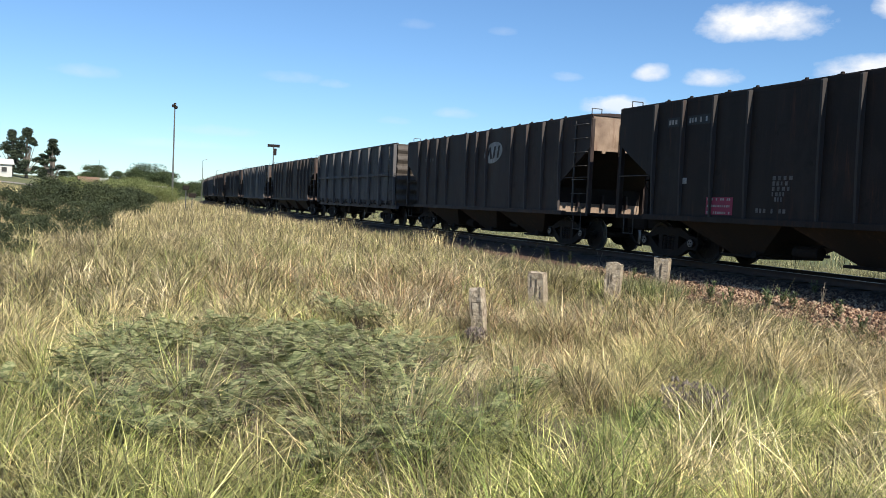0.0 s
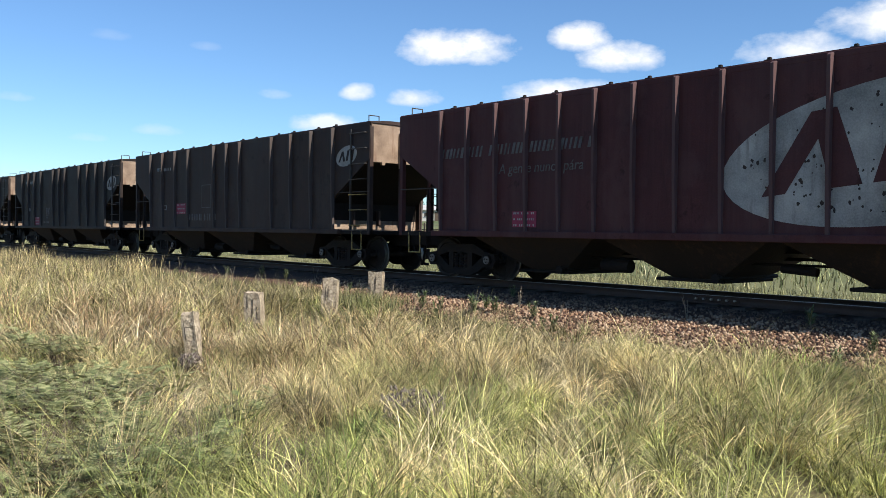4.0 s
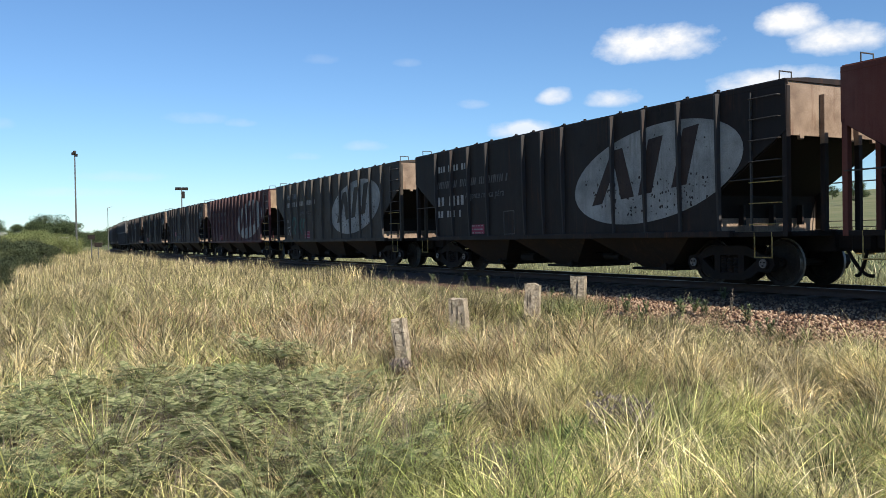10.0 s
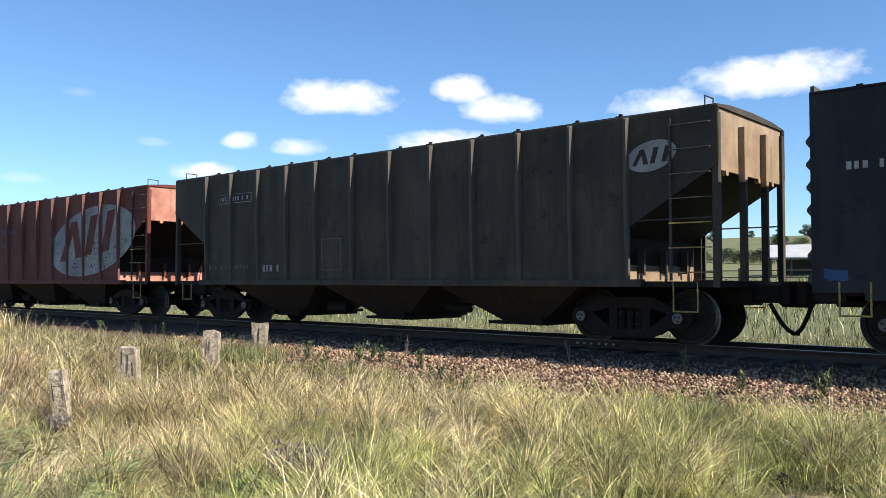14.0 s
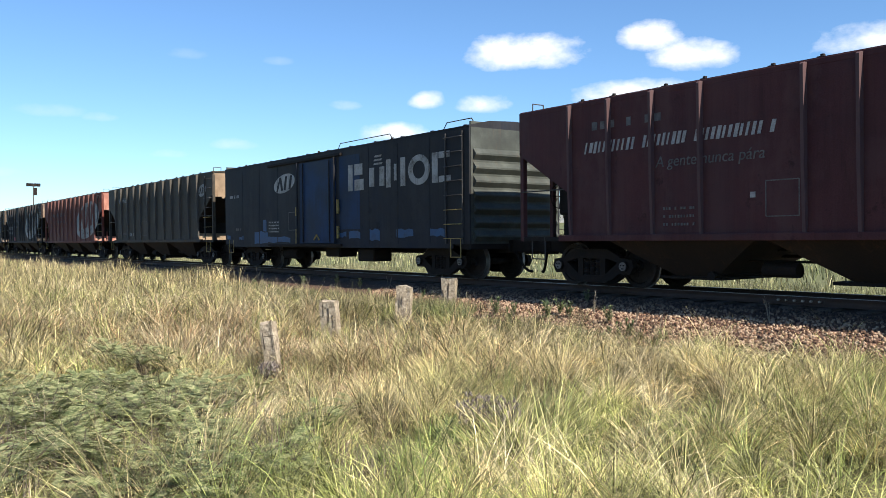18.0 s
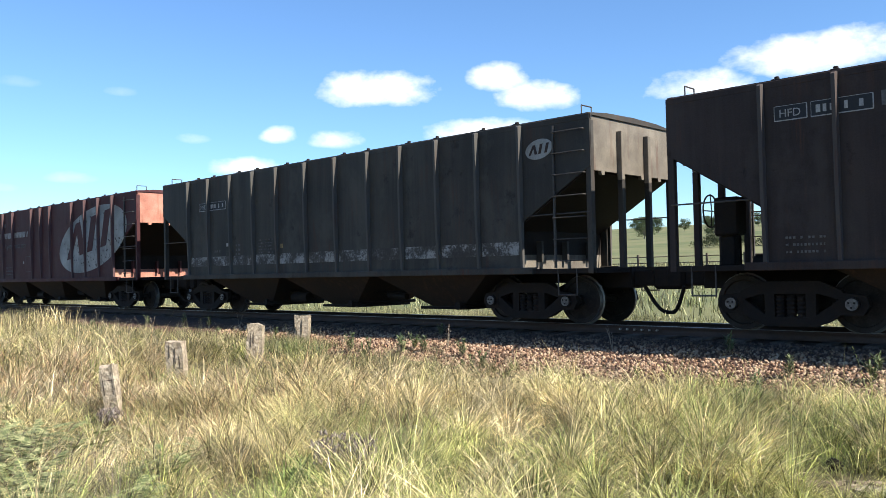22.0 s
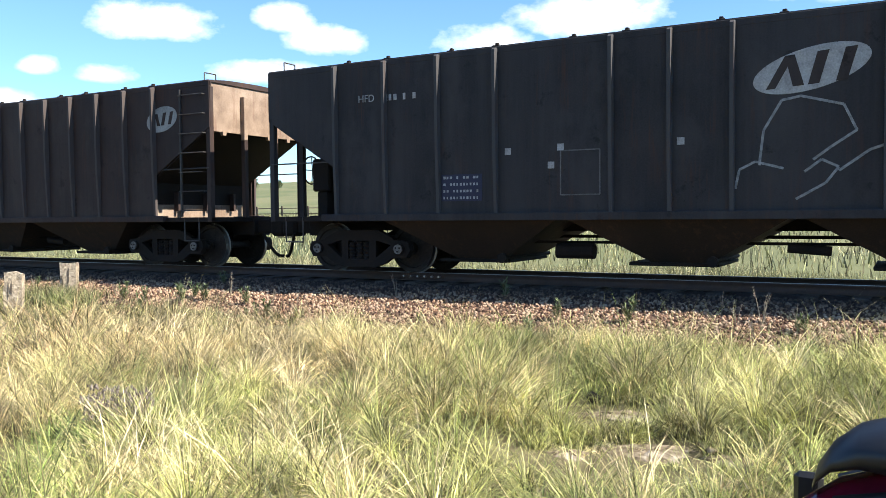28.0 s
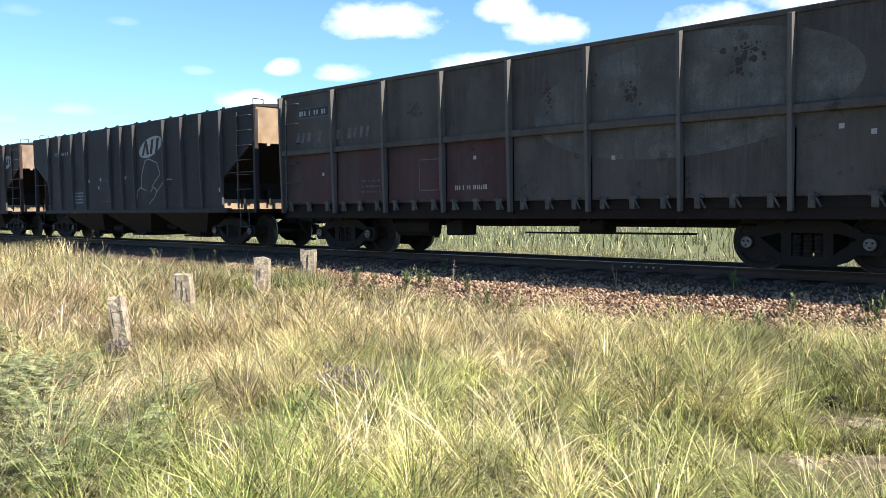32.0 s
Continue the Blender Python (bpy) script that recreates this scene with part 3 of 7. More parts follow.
def rock_templates(n=12):
    out = []
    rng = np.random.default_rng(5)
    ico = bmesh.new()
    bmesh.ops.create_icosphere(ico, subdivisions=1, radius=1.0)
    base = np.array([v.co[:] for v in ico.verts])
    ico.verts.index_update()
    faces = np.array([[v.index for v in f.verts] for f in ico.faces])
    ico.free()
    for i in range(n):
        d = rng.normal(size=(6, 3))
        v = base.copy()
        for q in d:
            q = q / np.linalg.norm(q)
            over = np.maximum(0, v @ q - rng.uniform(0.45, 0.75))
            v = v - over[:, None] * q
        out.append(v * rng.uniform(0.75, 1.15, 3))
    return out, faces


def scatter_stones(name, x0, x1, per_m2, size, label):
    """Crushed stones lying over the near shoulder of the ballast."""
    rng = np.random.default_rng(11)
    rocks, faces = rock_templates()
    n = int((x1 - x0) * 2.6 * per_m2)
    V, F, at = [], [], 0
    for _ in range(n):
        x, d = rng.uniform(x0, x1), -1.15 - 2.65 * rng.random()
        if d > -1.45:
            z = 0.46 + (d + 1.45) * 0.15
        elif d > -2.9:
            z = 0.10 + (d + 2.9) * 0.248
        else:
            z = max(0.09, 0.10 + (d + 2.9) * 0.26)
        if d < -2.9 and rng.random() < 0.75:
            continue
        k = size * rng.uniform(0.55, 1.3)
        e = Euler(rng.uniform(0, 6.28, 3)).to_matrix()
        v = (rocks[rng.integers(len(rocks))] * k) @ np.array(e).T + (x, TRACK_Y + d, z + 0.25 * k)
        V.append(v)
        F.append(faces + at)
        at += len(v)
    tagged(big_mesh(name, np.concatenate(V), np.concatenate(F), STONE), label, "gravel", kind="stuff")


build_ground()
build_track()
scatter_stones("ballast_stones", -18.0, 5.0, 640, 0.027, "crushed reddish-brown stones strewn on the ballast shoulder")


# ---------------------------------------------------------------- the train
HALF, SIDE, EAVE, FLOOR_Z = 7.15, 1.40, 3.55, 1.0
RIBS_11 = [0.0, 0.83, -0.83, 2.65, -2.65, 3.66, -3.66, 4.66, -4.66, 5.66, -5.66]
RIBS_12 = [-5.7, -4.69, -3.65, -2.63, -1.65, -0.53, 0.55, 1.63, 2.63, 3.65, 4.68, 5.7]
RIBS_15 = [-5.7 + 11.4 / 14 * i for i in range(15)]
PAINTED = {"side_sheet", "roof", "side_sill", "roof_hatch", "corner_post", "door_post", "panel_rib", "waist_rail", "flap", "roof_walk"}


def build_truck(wagon, x):
    """A two-axle bogie with cast side frames, springs and turning wheelsets."""
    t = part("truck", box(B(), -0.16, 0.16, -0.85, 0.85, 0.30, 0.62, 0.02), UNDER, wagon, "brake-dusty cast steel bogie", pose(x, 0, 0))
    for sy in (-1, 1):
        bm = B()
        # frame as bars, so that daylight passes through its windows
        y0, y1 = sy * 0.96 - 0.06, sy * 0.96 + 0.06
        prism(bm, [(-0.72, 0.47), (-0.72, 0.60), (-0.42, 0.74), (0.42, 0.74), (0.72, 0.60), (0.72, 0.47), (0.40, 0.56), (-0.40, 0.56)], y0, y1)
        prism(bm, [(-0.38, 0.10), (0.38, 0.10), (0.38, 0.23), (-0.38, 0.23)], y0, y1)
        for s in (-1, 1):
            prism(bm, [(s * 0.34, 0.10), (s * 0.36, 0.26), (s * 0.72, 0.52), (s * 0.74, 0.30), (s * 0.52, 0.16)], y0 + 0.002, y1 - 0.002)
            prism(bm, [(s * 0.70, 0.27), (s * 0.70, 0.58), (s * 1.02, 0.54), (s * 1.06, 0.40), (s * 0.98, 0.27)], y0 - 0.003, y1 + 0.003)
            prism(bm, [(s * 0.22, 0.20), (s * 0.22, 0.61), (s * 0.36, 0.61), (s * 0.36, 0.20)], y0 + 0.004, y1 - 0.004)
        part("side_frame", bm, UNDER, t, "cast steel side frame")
        for k in (-0.15, 0.0, 0.15):
            bm = B()
            lathe(bm, [((0.056 if i % 2 else 0.074), -0.15 + 0.03 * i) for i in range(11)], 10)
            bmesh.ops.rotate(bm, verts=bm.verts, cent=(0, 0, 0), matrix=Matrix.Rotation(radians(90), 3, "X"))
            bmesh.ops.translate(bm, verts=bm.verts, vec=(k, sy * 0.96, 0.385))
            part("spring", bm, UNDER, t, "heavy coil spring")
        for s in (-1, 1):
            bm = B()
            rod(bm, (s * 0.85, sy * 0.98, 0.42), (s * 0.85, sy * 1.07, 0.42), 0.10, 14)
            box_ = part("axle_box", bm, UNDER, t, "cast axle box")
            bm = B()
            rod(bm, (s * 0.85, sy * 1.07, 0.42), (s * 0.85, sy * 1.09, 0.42), 0.082, 16)
            cap = part("bearing_cap", bm, CAP, box_, "scuffed pale bearing cap")
            bm = B()
            for q in range(3):
                a = 2.094 * q + 0.5
                rod(bm, (s * 0.85 + 0.042 * math.cos(a), sy * 1.088, 0.42 + 0.042 * math.sin(a)), (s * 0.85 + 0.042 * math.cos(a), sy * 1.104, 0.42 + 0.042 * math.sin(a)), 0.015, 6)
            tagged(part("cap_bolts", bm, UNDER, box_), kind="stuff")
    for s in (-1, 1):
        bm = B()
        for sy in (-1, 1):
            w = B()
            lathe(w, [(0.06, -0.085), (0.10, -0.085), (0.11, -0.03), (0.33, -0.02), (0.345, -0.05), (0.415, -0.05), (0.42, 0.045), (0.45, 0.055), (0.45, 0.075), (0.34, 0.075), (0.32, 0.02), (0.10, 0.04), (0.09, 0.08)], 28)
            if sy > 0:
                bmesh.ops.rotate(w, verts=w.verts, cent=(0, 0, 0), matrix=Matrix.Rotation(math.pi, 3, "Z"))
            bmesh.ops.translate(w, verts=w.verts, vec=(0, sy * 0.565, 0))
            for k in range(3):
                a = 2 * math.pi * k / 3
                rod(w, (0.22 * math.cos(a), sy * 0.60, 0.22 * math.sin(a)), (0.22 * math.cos(a), sy * 0.50, 0.22 * math.sin(a)), 0.03, 8)
            me = bpy.data.meshes.new("tmp")
            w.to_mesh(me)
            w.free()
            bm.from_mesh(me)
            bpy.data.meshes.remove(me)
        rod(bm, (0, -0.95, 0), (0, 0.95, 0), 0.07, 12)
        ws = part("wheelset", bm, WHEEL, t, "dark steel wheelset with worn treads", pose(s * 0.85, 0, 0.42))
        ws.data.materials.append(TREAD)
        for f in ws.data.polygons:
            if 0.405 < math.hypot(f.center.x, f.center.z) < 0.436:
                f.material_index = 1
    return t


TREAD = material("worn_tread_steel", [(0.16, 0.152, 0.145), (0.26, 0.25, 0.24)], 9.0, (0.4, 0.6), metal=0.8, bump=0.03)
WHEEL = material("worn_wheel_steel", [(0.016, 0.0125, 0.011), (0.027, 0.021, 0.018), (0.045, 0.036, 0.031)], 5.0, (0.55, 0.85), spec=0.25)


def build_gear(w, end):
    """Coupler, draft sill end, hose and brake pipe at one end (+1 or -1)."""
    bm = B()
    box(bm, min(end * 6.6, end * 7.18), max(end * 6.6, end * 7.18), -0.24, 0.24, 0.62, 1.0, 0.015)
    part("draft_sill", bm, UNDER, w)
    bm = B()
    box(bm, min(end * 7.15, end * 7.62), max(end * 7.15, end * 7.62), -0.13, 0.13, 0.66, 0.93, 0.02)
    box(bm, min(end * 7.55, end * 7.90), max(end * 7.55, end * 7.90), -0.21, 0.21, 0.60, 0.99, 0.06)
    part("coupler", bm, UNDER, w, "knuckle coupler")
    bm = B()
    pts = [Vector((end * (7.48 + 0.36 * t), -0.32 + 0.2 * t, 0.66 - 0.45 * math.sin(min(1.0, t * 1.15) * 1.57))) for t in (0, 0.2, 0.4, 0.6, 0.8, 1.0)]
    for a, b in zip(pts, pts[1:]):
        rod(bm, a, b, 0.032, 8)
    part("air_hose", bm, UNDER, w, "hanging rubber brake hose")


def build_step(w, x, y, label="yellow-painted sill step"):
    bm = B()
    for dx in (-0.19, 0.19):
        rod(bm, (x + dx, y, 0.98), (x + dx, y, 0.54), 0.013, 6)
    rod(bm, (x - 0.20, y, 0.54), (x + 0.20, y, 0.54), 0.014, 6)
    part("sill_step", bm, YELLOW, w, label)


def build_ladder(w, x0, x1, y, z0, z1, n, mat, two=False, name="ladder"):
    rails = B()
    box(rails, x0 - 0.016, x0 + 0.016, y - 0.02, y + 0.02, z0, z1)
    if two:
        box(rails, x1 - 0.016, x1 + 0.016, y - 0.02, y + 0.02, z0, z1)
    lad = part(name, rails, RUNG, w, "steel ladder")
    for i in range(n):
        z = z0 + 0.12 + (z1 - z0 - 0.24) * i / (n - 1)
        bm = B()
        rod(bm, (x0, y - 0.06, z), (x1, y - 0.06, z), 0.011, 6)
        rod(bm, (x0, y - 0.06, z), (x0, y, z), 0.011, 6)
        rod(bm, (x1, y - 0.06, z), (x1, y + 0.03, z), 0.011, 6)
        part("rung", bm, YELLOW if mat == "yellow" and i < 3 else RUNG, lad)
    return lad


def build_hopper(ribs, paint="brown"):
    """A covered hopper wagon of ribbed steel, its origin on the rails below its middle."""
    w = thing("hopper_wagon", "", "wagon")
    p = PAINT[paint]
    outline = [(-HALF, EAVE), (-HALF, 2.69), (-HALF + 1.48, 1.80), (-HALF + 1.48, FLOOR_Z), (HALF - 1.48, FLOOR_Z), (HALF - 1.48, 1.80), (HALF, 2.69), (HALF, EAVE)]
    for sy in (-1, 1):
        a, b = sorted((sy * SIDE, sy * (SIDE - 0.03)))
        part("side_sheet", prism(B(), outline, a, b), p, w, "soot-streaked welded side sheet")
        bm = B()
        a, b = sorted((sy * (SIDE + 0.07), sy * (SIDE - 0.08)))
        box(bm, -HALF + 1.2, HALF - 1.2, a, b, FLOOR_Z - 0.10, FLOOR_Z + 0.02, 0.008)
        part("side_sill", bm, p, w)
        a, b = sorted((sy * (SIDE + 0.004), sy * (SIDE - 0.07)))
        part("top_chord", box(B(), -HALF, HALF, a, b, EAVE - 0.09, EAVE + 0.004, 0.006), p, w)
        for e in (-1, 1):
            x0, x1 = sorted((e * HALF, e * (HALF - 0.10)))
            part("corner_post", box(B(), x0, x1, *sorted((sy * (SIDE - 0.012), sy * (SIDE - 0.12))), FLOOR_Z - 0.1, EAVE - 0.1, 0.006), p, w)
    for i, x in enumerate(ribs):
        for sy in (-1, 1):
            bm = B()
            y0 = sy * (SIDE - 0.002)
            ring = []
            for z, out in ((FLOOR_Z + 0.02, 0.045), (FLOOR_Z + 0.9, 0.085), (EAVE - 0.05, 0.108), (EAVE - 0.02, 0.06)):
                ring.append([bm.verts.new((x + a, y0 + sy * out * b, z)) for a, b in ((-0.034, 0), (-0.026, 1), (0.026, 1), (0.034, 0))])
            for a, b in zip(ring, ring[1:]):
                for q in range(3):
                    bm.faces.new((a[q], a[q + 1], b[q + 1], b[q]))
            bm.faces.new(ring[0])
            bm.faces.new(ring[-1])
            bmesh.ops.recalc_face_normals(bm, faces=bm.faces[:])
            part("rib", bm, RIB_PAINT[paint], w)
    # roof: shallow camber, with loading hatches and fittings
    bm = B()
    sec = [(-SIDE + 0.01, EAVE - 0.01), (-SIDE + 0.01, EAVE + 0.02), (-0.85, EAVE + 0.07), (0, EAVE + 0.09), (0.85, EAVE + 0.07), (SIDE - 0.01, EAVE + 0.02), (SIDE - 0.01, EAVE - 0.01)]
    prism(bm, sec, -HALF + 0.02, HALF - 0.02, "x")
    part("roof", bm, p, w, "cambered steel roof")
    for x in (-5.1, -3.1, -1.05, 1.05, 3.1, 5.1):
        bm = B()
        box(bm, x - 0.62, x + 0.62, -0.34, 0.34, EAVE + 0.07, EAVE + 0.16, 0.02)
        part("roof_hatch", bm, p, w, "loading hatch cover")
        for dx in (-0.4, 0.4):
            bm = B()
            box(bm, x + dx - 0.06, x + dx + 0.06, -1.30, -1.16, EAVE + 0.005, EAVE + 0.055, 0.008)
            box(bm, x + dx - 0.03, x + dx + 0.03, -1.26, -1.20, EAVE + 0.05, EAVE + 0.095, 0.01)
            part("hatch_catch", bm, UNDER, w, "small catch standing on the roof edge")
    for e in (-1, 1):
        # end plate above the slope sheet
        x0, x1 = sorted((e * (HALF - 0.10), e * (HALF - 0.05)))
        part("end_plate", box(B(), x0, x1, -SIDE + 0.03, SIDE - 0.03, 2.62, EAVE + 0.03, 0.004), END_BROWN, w, "scuffed upper end plate, coloured lighter to read as sunlit")
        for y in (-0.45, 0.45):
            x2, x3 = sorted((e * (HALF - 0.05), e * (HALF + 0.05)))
            # one post in two colours: shaded below, sunlit above
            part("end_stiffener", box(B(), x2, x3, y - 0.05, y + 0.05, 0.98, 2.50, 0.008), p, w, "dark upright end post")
            part("end_rib", box(B(), x2, x3, y - 0.05, y + 0.05, 2.50, EAVE - 0.20, 0.008), END_BROWN, w, "upper end post, coloured lighter to read as sunlit")
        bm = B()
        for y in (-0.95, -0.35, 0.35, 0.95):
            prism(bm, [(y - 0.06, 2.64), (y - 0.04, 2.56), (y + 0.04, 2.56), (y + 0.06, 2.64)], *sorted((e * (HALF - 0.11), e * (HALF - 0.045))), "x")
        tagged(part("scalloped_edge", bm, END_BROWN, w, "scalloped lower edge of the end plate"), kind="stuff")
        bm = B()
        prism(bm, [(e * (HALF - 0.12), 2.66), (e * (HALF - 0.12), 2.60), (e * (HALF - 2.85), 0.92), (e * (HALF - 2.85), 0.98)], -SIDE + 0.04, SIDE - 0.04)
        # near-black colour stands in for the shade under the slope
        part("slope_sheet", bm, UNDER, w, "sloping end sheet, coloured near black for shade")
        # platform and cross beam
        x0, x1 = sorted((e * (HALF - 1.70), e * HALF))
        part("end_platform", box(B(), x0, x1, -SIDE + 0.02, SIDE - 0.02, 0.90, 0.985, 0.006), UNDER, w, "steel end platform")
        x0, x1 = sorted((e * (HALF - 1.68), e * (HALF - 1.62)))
        # one bulkhead split by colour: sunlit strip below, shade painted above
        part("bulkhead", box(B(), x0, x1, -SIDE + 0.05, SIDE - 0.05, 0.99, 1.25), END_TAN, w, "low bulkhead, coloured pale to read as sunlit")
        part("bulkhead_top", box(B(), x0 - 0.002, x1 + 0.002, -SIDE + 0.05, SIDE - 0.05, 1.252, 1.75), UNDER, w, "upper bulkhead, coloured dark for the shade there")
        for y in (-0.75, 0.05, 0.85):
            x2, x3 = sorted((e * (HALF - 1.62), e * (HALF - 1.50)))
            part("gusset", box(B(), x2, x3, y - 0.03, y + 0.03, 1.12, 1.5), UNDER, w)
        for sy in (-1, 1):
            part("hand_rail", rod(B(), (e * (HALF - 0.04), sy * (SIDE - 0.02), 1.92), (e * (HALF - 1.3), sy * (SIDE - 0.02), 1.92), 0.014, 6), RUNG, w, "thin steel hand rail")
        build_gear(w, e)
        build_step(w, e * 6.62, -SIDE + 0.03)
        build_step(w, e * 6.62, SIDE - 0.03)
        build_truck(w, e * 5.5)
        bm = B()
        for y in (-1.25, -0.95):
            rod(bm, (e * 6.9, y, EAVE + 0.04), (e * 6.9, y, EAVE + 0.19), 0.012, 6)
        rod(bm, (e * 6.9, -1.25, EAVE + 0.19), (e * 6.9, -0.95, EAVE + 0.19), 0.012, 6)
        part("roof_grab", bm, RUNG, w)
    # hand brake on the trailing platform
    bm = B()
    box(bm, -HALF + 0.35, -HALF + 0.75, -0.62, -0.30, 1.45, 2.05, 0.03)
    box(bm, -HALF + 0.42, -HALF + 0.66, -0.56, -0.36, 0.98, 1.45, 0.02)
    rod(bm, (-HALF + 0.55, -0.2, 1.0), (-HALF + 0.55, -0.2, 1.75), 0.06, 8)
    rod(bm, (-HALF + 0.95, -0.45, 1.02), (-HALF + 1.25, -0.45, 1.02), 0.13, 10)
    brake = part("hand_brake", bm, UNDER, w, "dark brake housing and rods")
    bm = B()
    for i in range(16):
        a, b = 2 * math.pi * i / 16, 2 * math.pi * (i + 1) / 16
        rod(bm, (-HALF + 0.25, -0.5 + 0.26 * math.cos(a), 1.85 + 0.26 * math.sin(a)), (-HALF + 0.25, -0.5 + 0.26 * math.cos(b), 1.85 + 0.26 * math.sin(b)), 0.014, 5)
    for i in range(4):
        a = math.pi * i / 2
        rod(bm, (-HALF + 0.27, -0.5, 1.85), (-HALF + 0.25, -0.5 + 0.26 * math.cos(a), 1.85 + 0.26 * math.sin(a)), 0.01, 5)
    part("brake_wheel", bm, UNDER, brake, "spoked hand-brake wheel")
    build_ladder(w, 6.42, 7.04, -SIDE - 0.02, 1.0, EAVE - 0.12, 7, "yellow")
    build_ladder(w, -7.04, -6.42, SIDE + 0.02, 1.0, EAVE - 0.12, 7, "grey")
    # hopper bays
    for x in (-3.25, 0.0, 3.25):
        bm = B()
        top = [bm.verts.new((x + a * 1.55, b * 1.33, 0.92)) for a, b in ((-1, -1), (1, -1), (1, 1), (-1, 1))]
        low = [bm.verts.new((x + a * 0.42, b * 0.75, 0.27)) for a, b in ((-1, -1), (1, -1), (1, 1), (-1, 1))]
        for i in range(4):
            bm.faces.new((top[i], top[(i + 1) % 4], low[(i + 1) % 4], low[i]))
        bm.faces.new(top)
        bm.faces.new(low)
        bmesh.ops.recalc_face_normals(bm, faces=bm.faces[:])
        part("hopper_bay", bm, HOPPER_RUST, w, "rust-stained discharge hopper")
        bm = B()
        box(bm, x - 0.75, x + 0.55, -0.80, 0.80, 0.215, 0.27, 0.01)
        rod(bm, (x + 0.5, -1.0, 0.30), (x + 0.5, 1.0, 0.30), 0.035, 8)
        rod(bm, (x + 0.5, -1.02, 0.30), (x + 0.5, -0.94, 0.30), 0.08, 10)
        part("discharge_gate", bm, UNDER, w)
    bm = B()
    rod(bm, (-4.4, -0.55, 0.55), (4.4, -0.55, 0.55), 0.025, 6)
    rod(bm, (-4.4, 0.3, 0.62), (4.4, 0.3, 0.62), 0.03, 6)
    rod(bm, (-1.9, -0.75, 0.42), (-1.3, -0.75, 0.42), 0.12, 12)
    rod(bm, (1.45, -0.7, 0.5), (2.0, -0.7, 0.46), 0.07, 10)
    part("brake_rigging", bm, UNDER, w, "brake rods and cylinder")
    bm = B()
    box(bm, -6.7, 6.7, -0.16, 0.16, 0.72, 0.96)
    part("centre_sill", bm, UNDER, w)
    return w


def build_boxcar():
    """A boxcar with a plug door and ribbed ends."""
    w = thing("boxcar", "faded navy-blue boxcar with white block markings and blue touch-up patches", "wagon")
    p = PAINT["blue"]
    z0, z1 = 0.74, 3.50
    for sy in (-1, 1):
        a, b = sorted((sy * SIDE, sy * (SIDE - 0.04)))
        part("side_sheet", prism(B(), [(-HALF, z1), (-HALF, z0 + 0.1), (-6.5, z0 + 0.1), (-6.5, z0), (6.5, z0), (6.5, z0 + 0.1), (HALF, z0 + 0.1), (HALF, z1)], a, b), p, w, "patchy faded blue side sheet")
        for x in (-5.6, -4.2, -2.8, 2.8, 4.2, 5.6):
            part("seam", box(B(), x - 0.02, x + 0.02, *sorted((sy * SIDE, sy * (SIDE + 0.007))), z0 + 0.1, z1 - 0.1), p, w)
        a, b = sorted((sy * (SIDE + 0.06), sy * (SIDE - 0.02)))
        door = part("door", box(B(), -1.12, 1.02, a, b, 0.86, 3.28, 0.012), ROYAL, w, "closed navy-blue plug door")
        for x in (-1.22, 1.10):
            rod_bm = B()
            rod(rod_bm, (x, sy * (SIDE + 0.10), 0.84), (x, sy * (SIDE + 0.10), 3.3), 0.028, 8)
            part("door_post", rod_bm, p, w, "locking bar")
        for x in (-0.86, 0.78):
            rod_bm = B()
            rod(rod_bm, (x, sy * (SIDE + 0.09), 0.9), (x, sy * (SIDE + 0.09), 3.25), 0.022, 8)
            part("lock_rod", rod_bm, p, door)
        for x, za, zb in ((-1.34, 0.86, 1.30), (-1.34, 1.70, 1.98), (1.22, 1.0, 1.35), (1.22, 1.7, 2.1)):
            part("door_lever", box(B(), x - 0.03, x + 0.03, *sorted((sy * (SIDE + 0.02), sy * (SIDE + 0.09))), za, zb, 0.01), YELLOW, w, "worn yellow door lever")
        for s in (-1, 1):
            part("gear_link", rod(B(), (0.0, sy * (SIDE + 0.09), 1.12), (s * 0.16, sy * (SIDE + 0.09), 0.96), 0.022, 6), YELLOW, door)
        a, b = sorted((sy * (SIDE + 0.08), sy * (SIDE + 0.01)))
        part("door_track", box(B(), -3.4, 1.4, a, b, 3.33, 3.40), UNDER, w, "door guide rail")
        part("door_track", box(B(), -3.4, 1.4, a, b, 0.77, 0.84), UNDER, w, "door guide rail")
    bm = B()
    prism(bm, [(-SIDE, z1 - 0.01), (-SIDE, z1 + 0.03), (-0.8, z1 + 0.16), (0, z1 + 0.2), (0.8, z1 + 0.16), (SIDE, z1 + 0.03), (SIDE, z1 - 0.01)], -HALF, HALF, "x")
    part("roof", bm, p, w, "cambered steel roof")
    for i in range(11):
        x = -6.6 + 1.32 * i
        part("roof_rib", box(B(), x - 0.04, x + 0.04, -SIDE + 0.3, -0.8, z1 + 0.06, z1 + 0.12), p, w)
        if i in (1, 5, 8):
            part("roof_bracket", box(B(), x - 0.02, x + 0.02, -SIDE - 0.01, -SIDE + 0.05, z1 + 0.0, z1 + 0.07), UNDER, w)
    for e in (-1, 1):
        x0, x1 = sorted((e * HALF, e * (HALF - 0.05)))
        part("end_plate", box(B(), x0 + 0.001, x1 - 0.001, -SIDE + 0.05, SIDE - 0.05, 0.84, z1 + 0.12), END_GREEN, w, "grey-green end, coloured dark as if in shadow")
        for i in range(7):
            z = 1.02 + 0.31 * i
            bm = B()
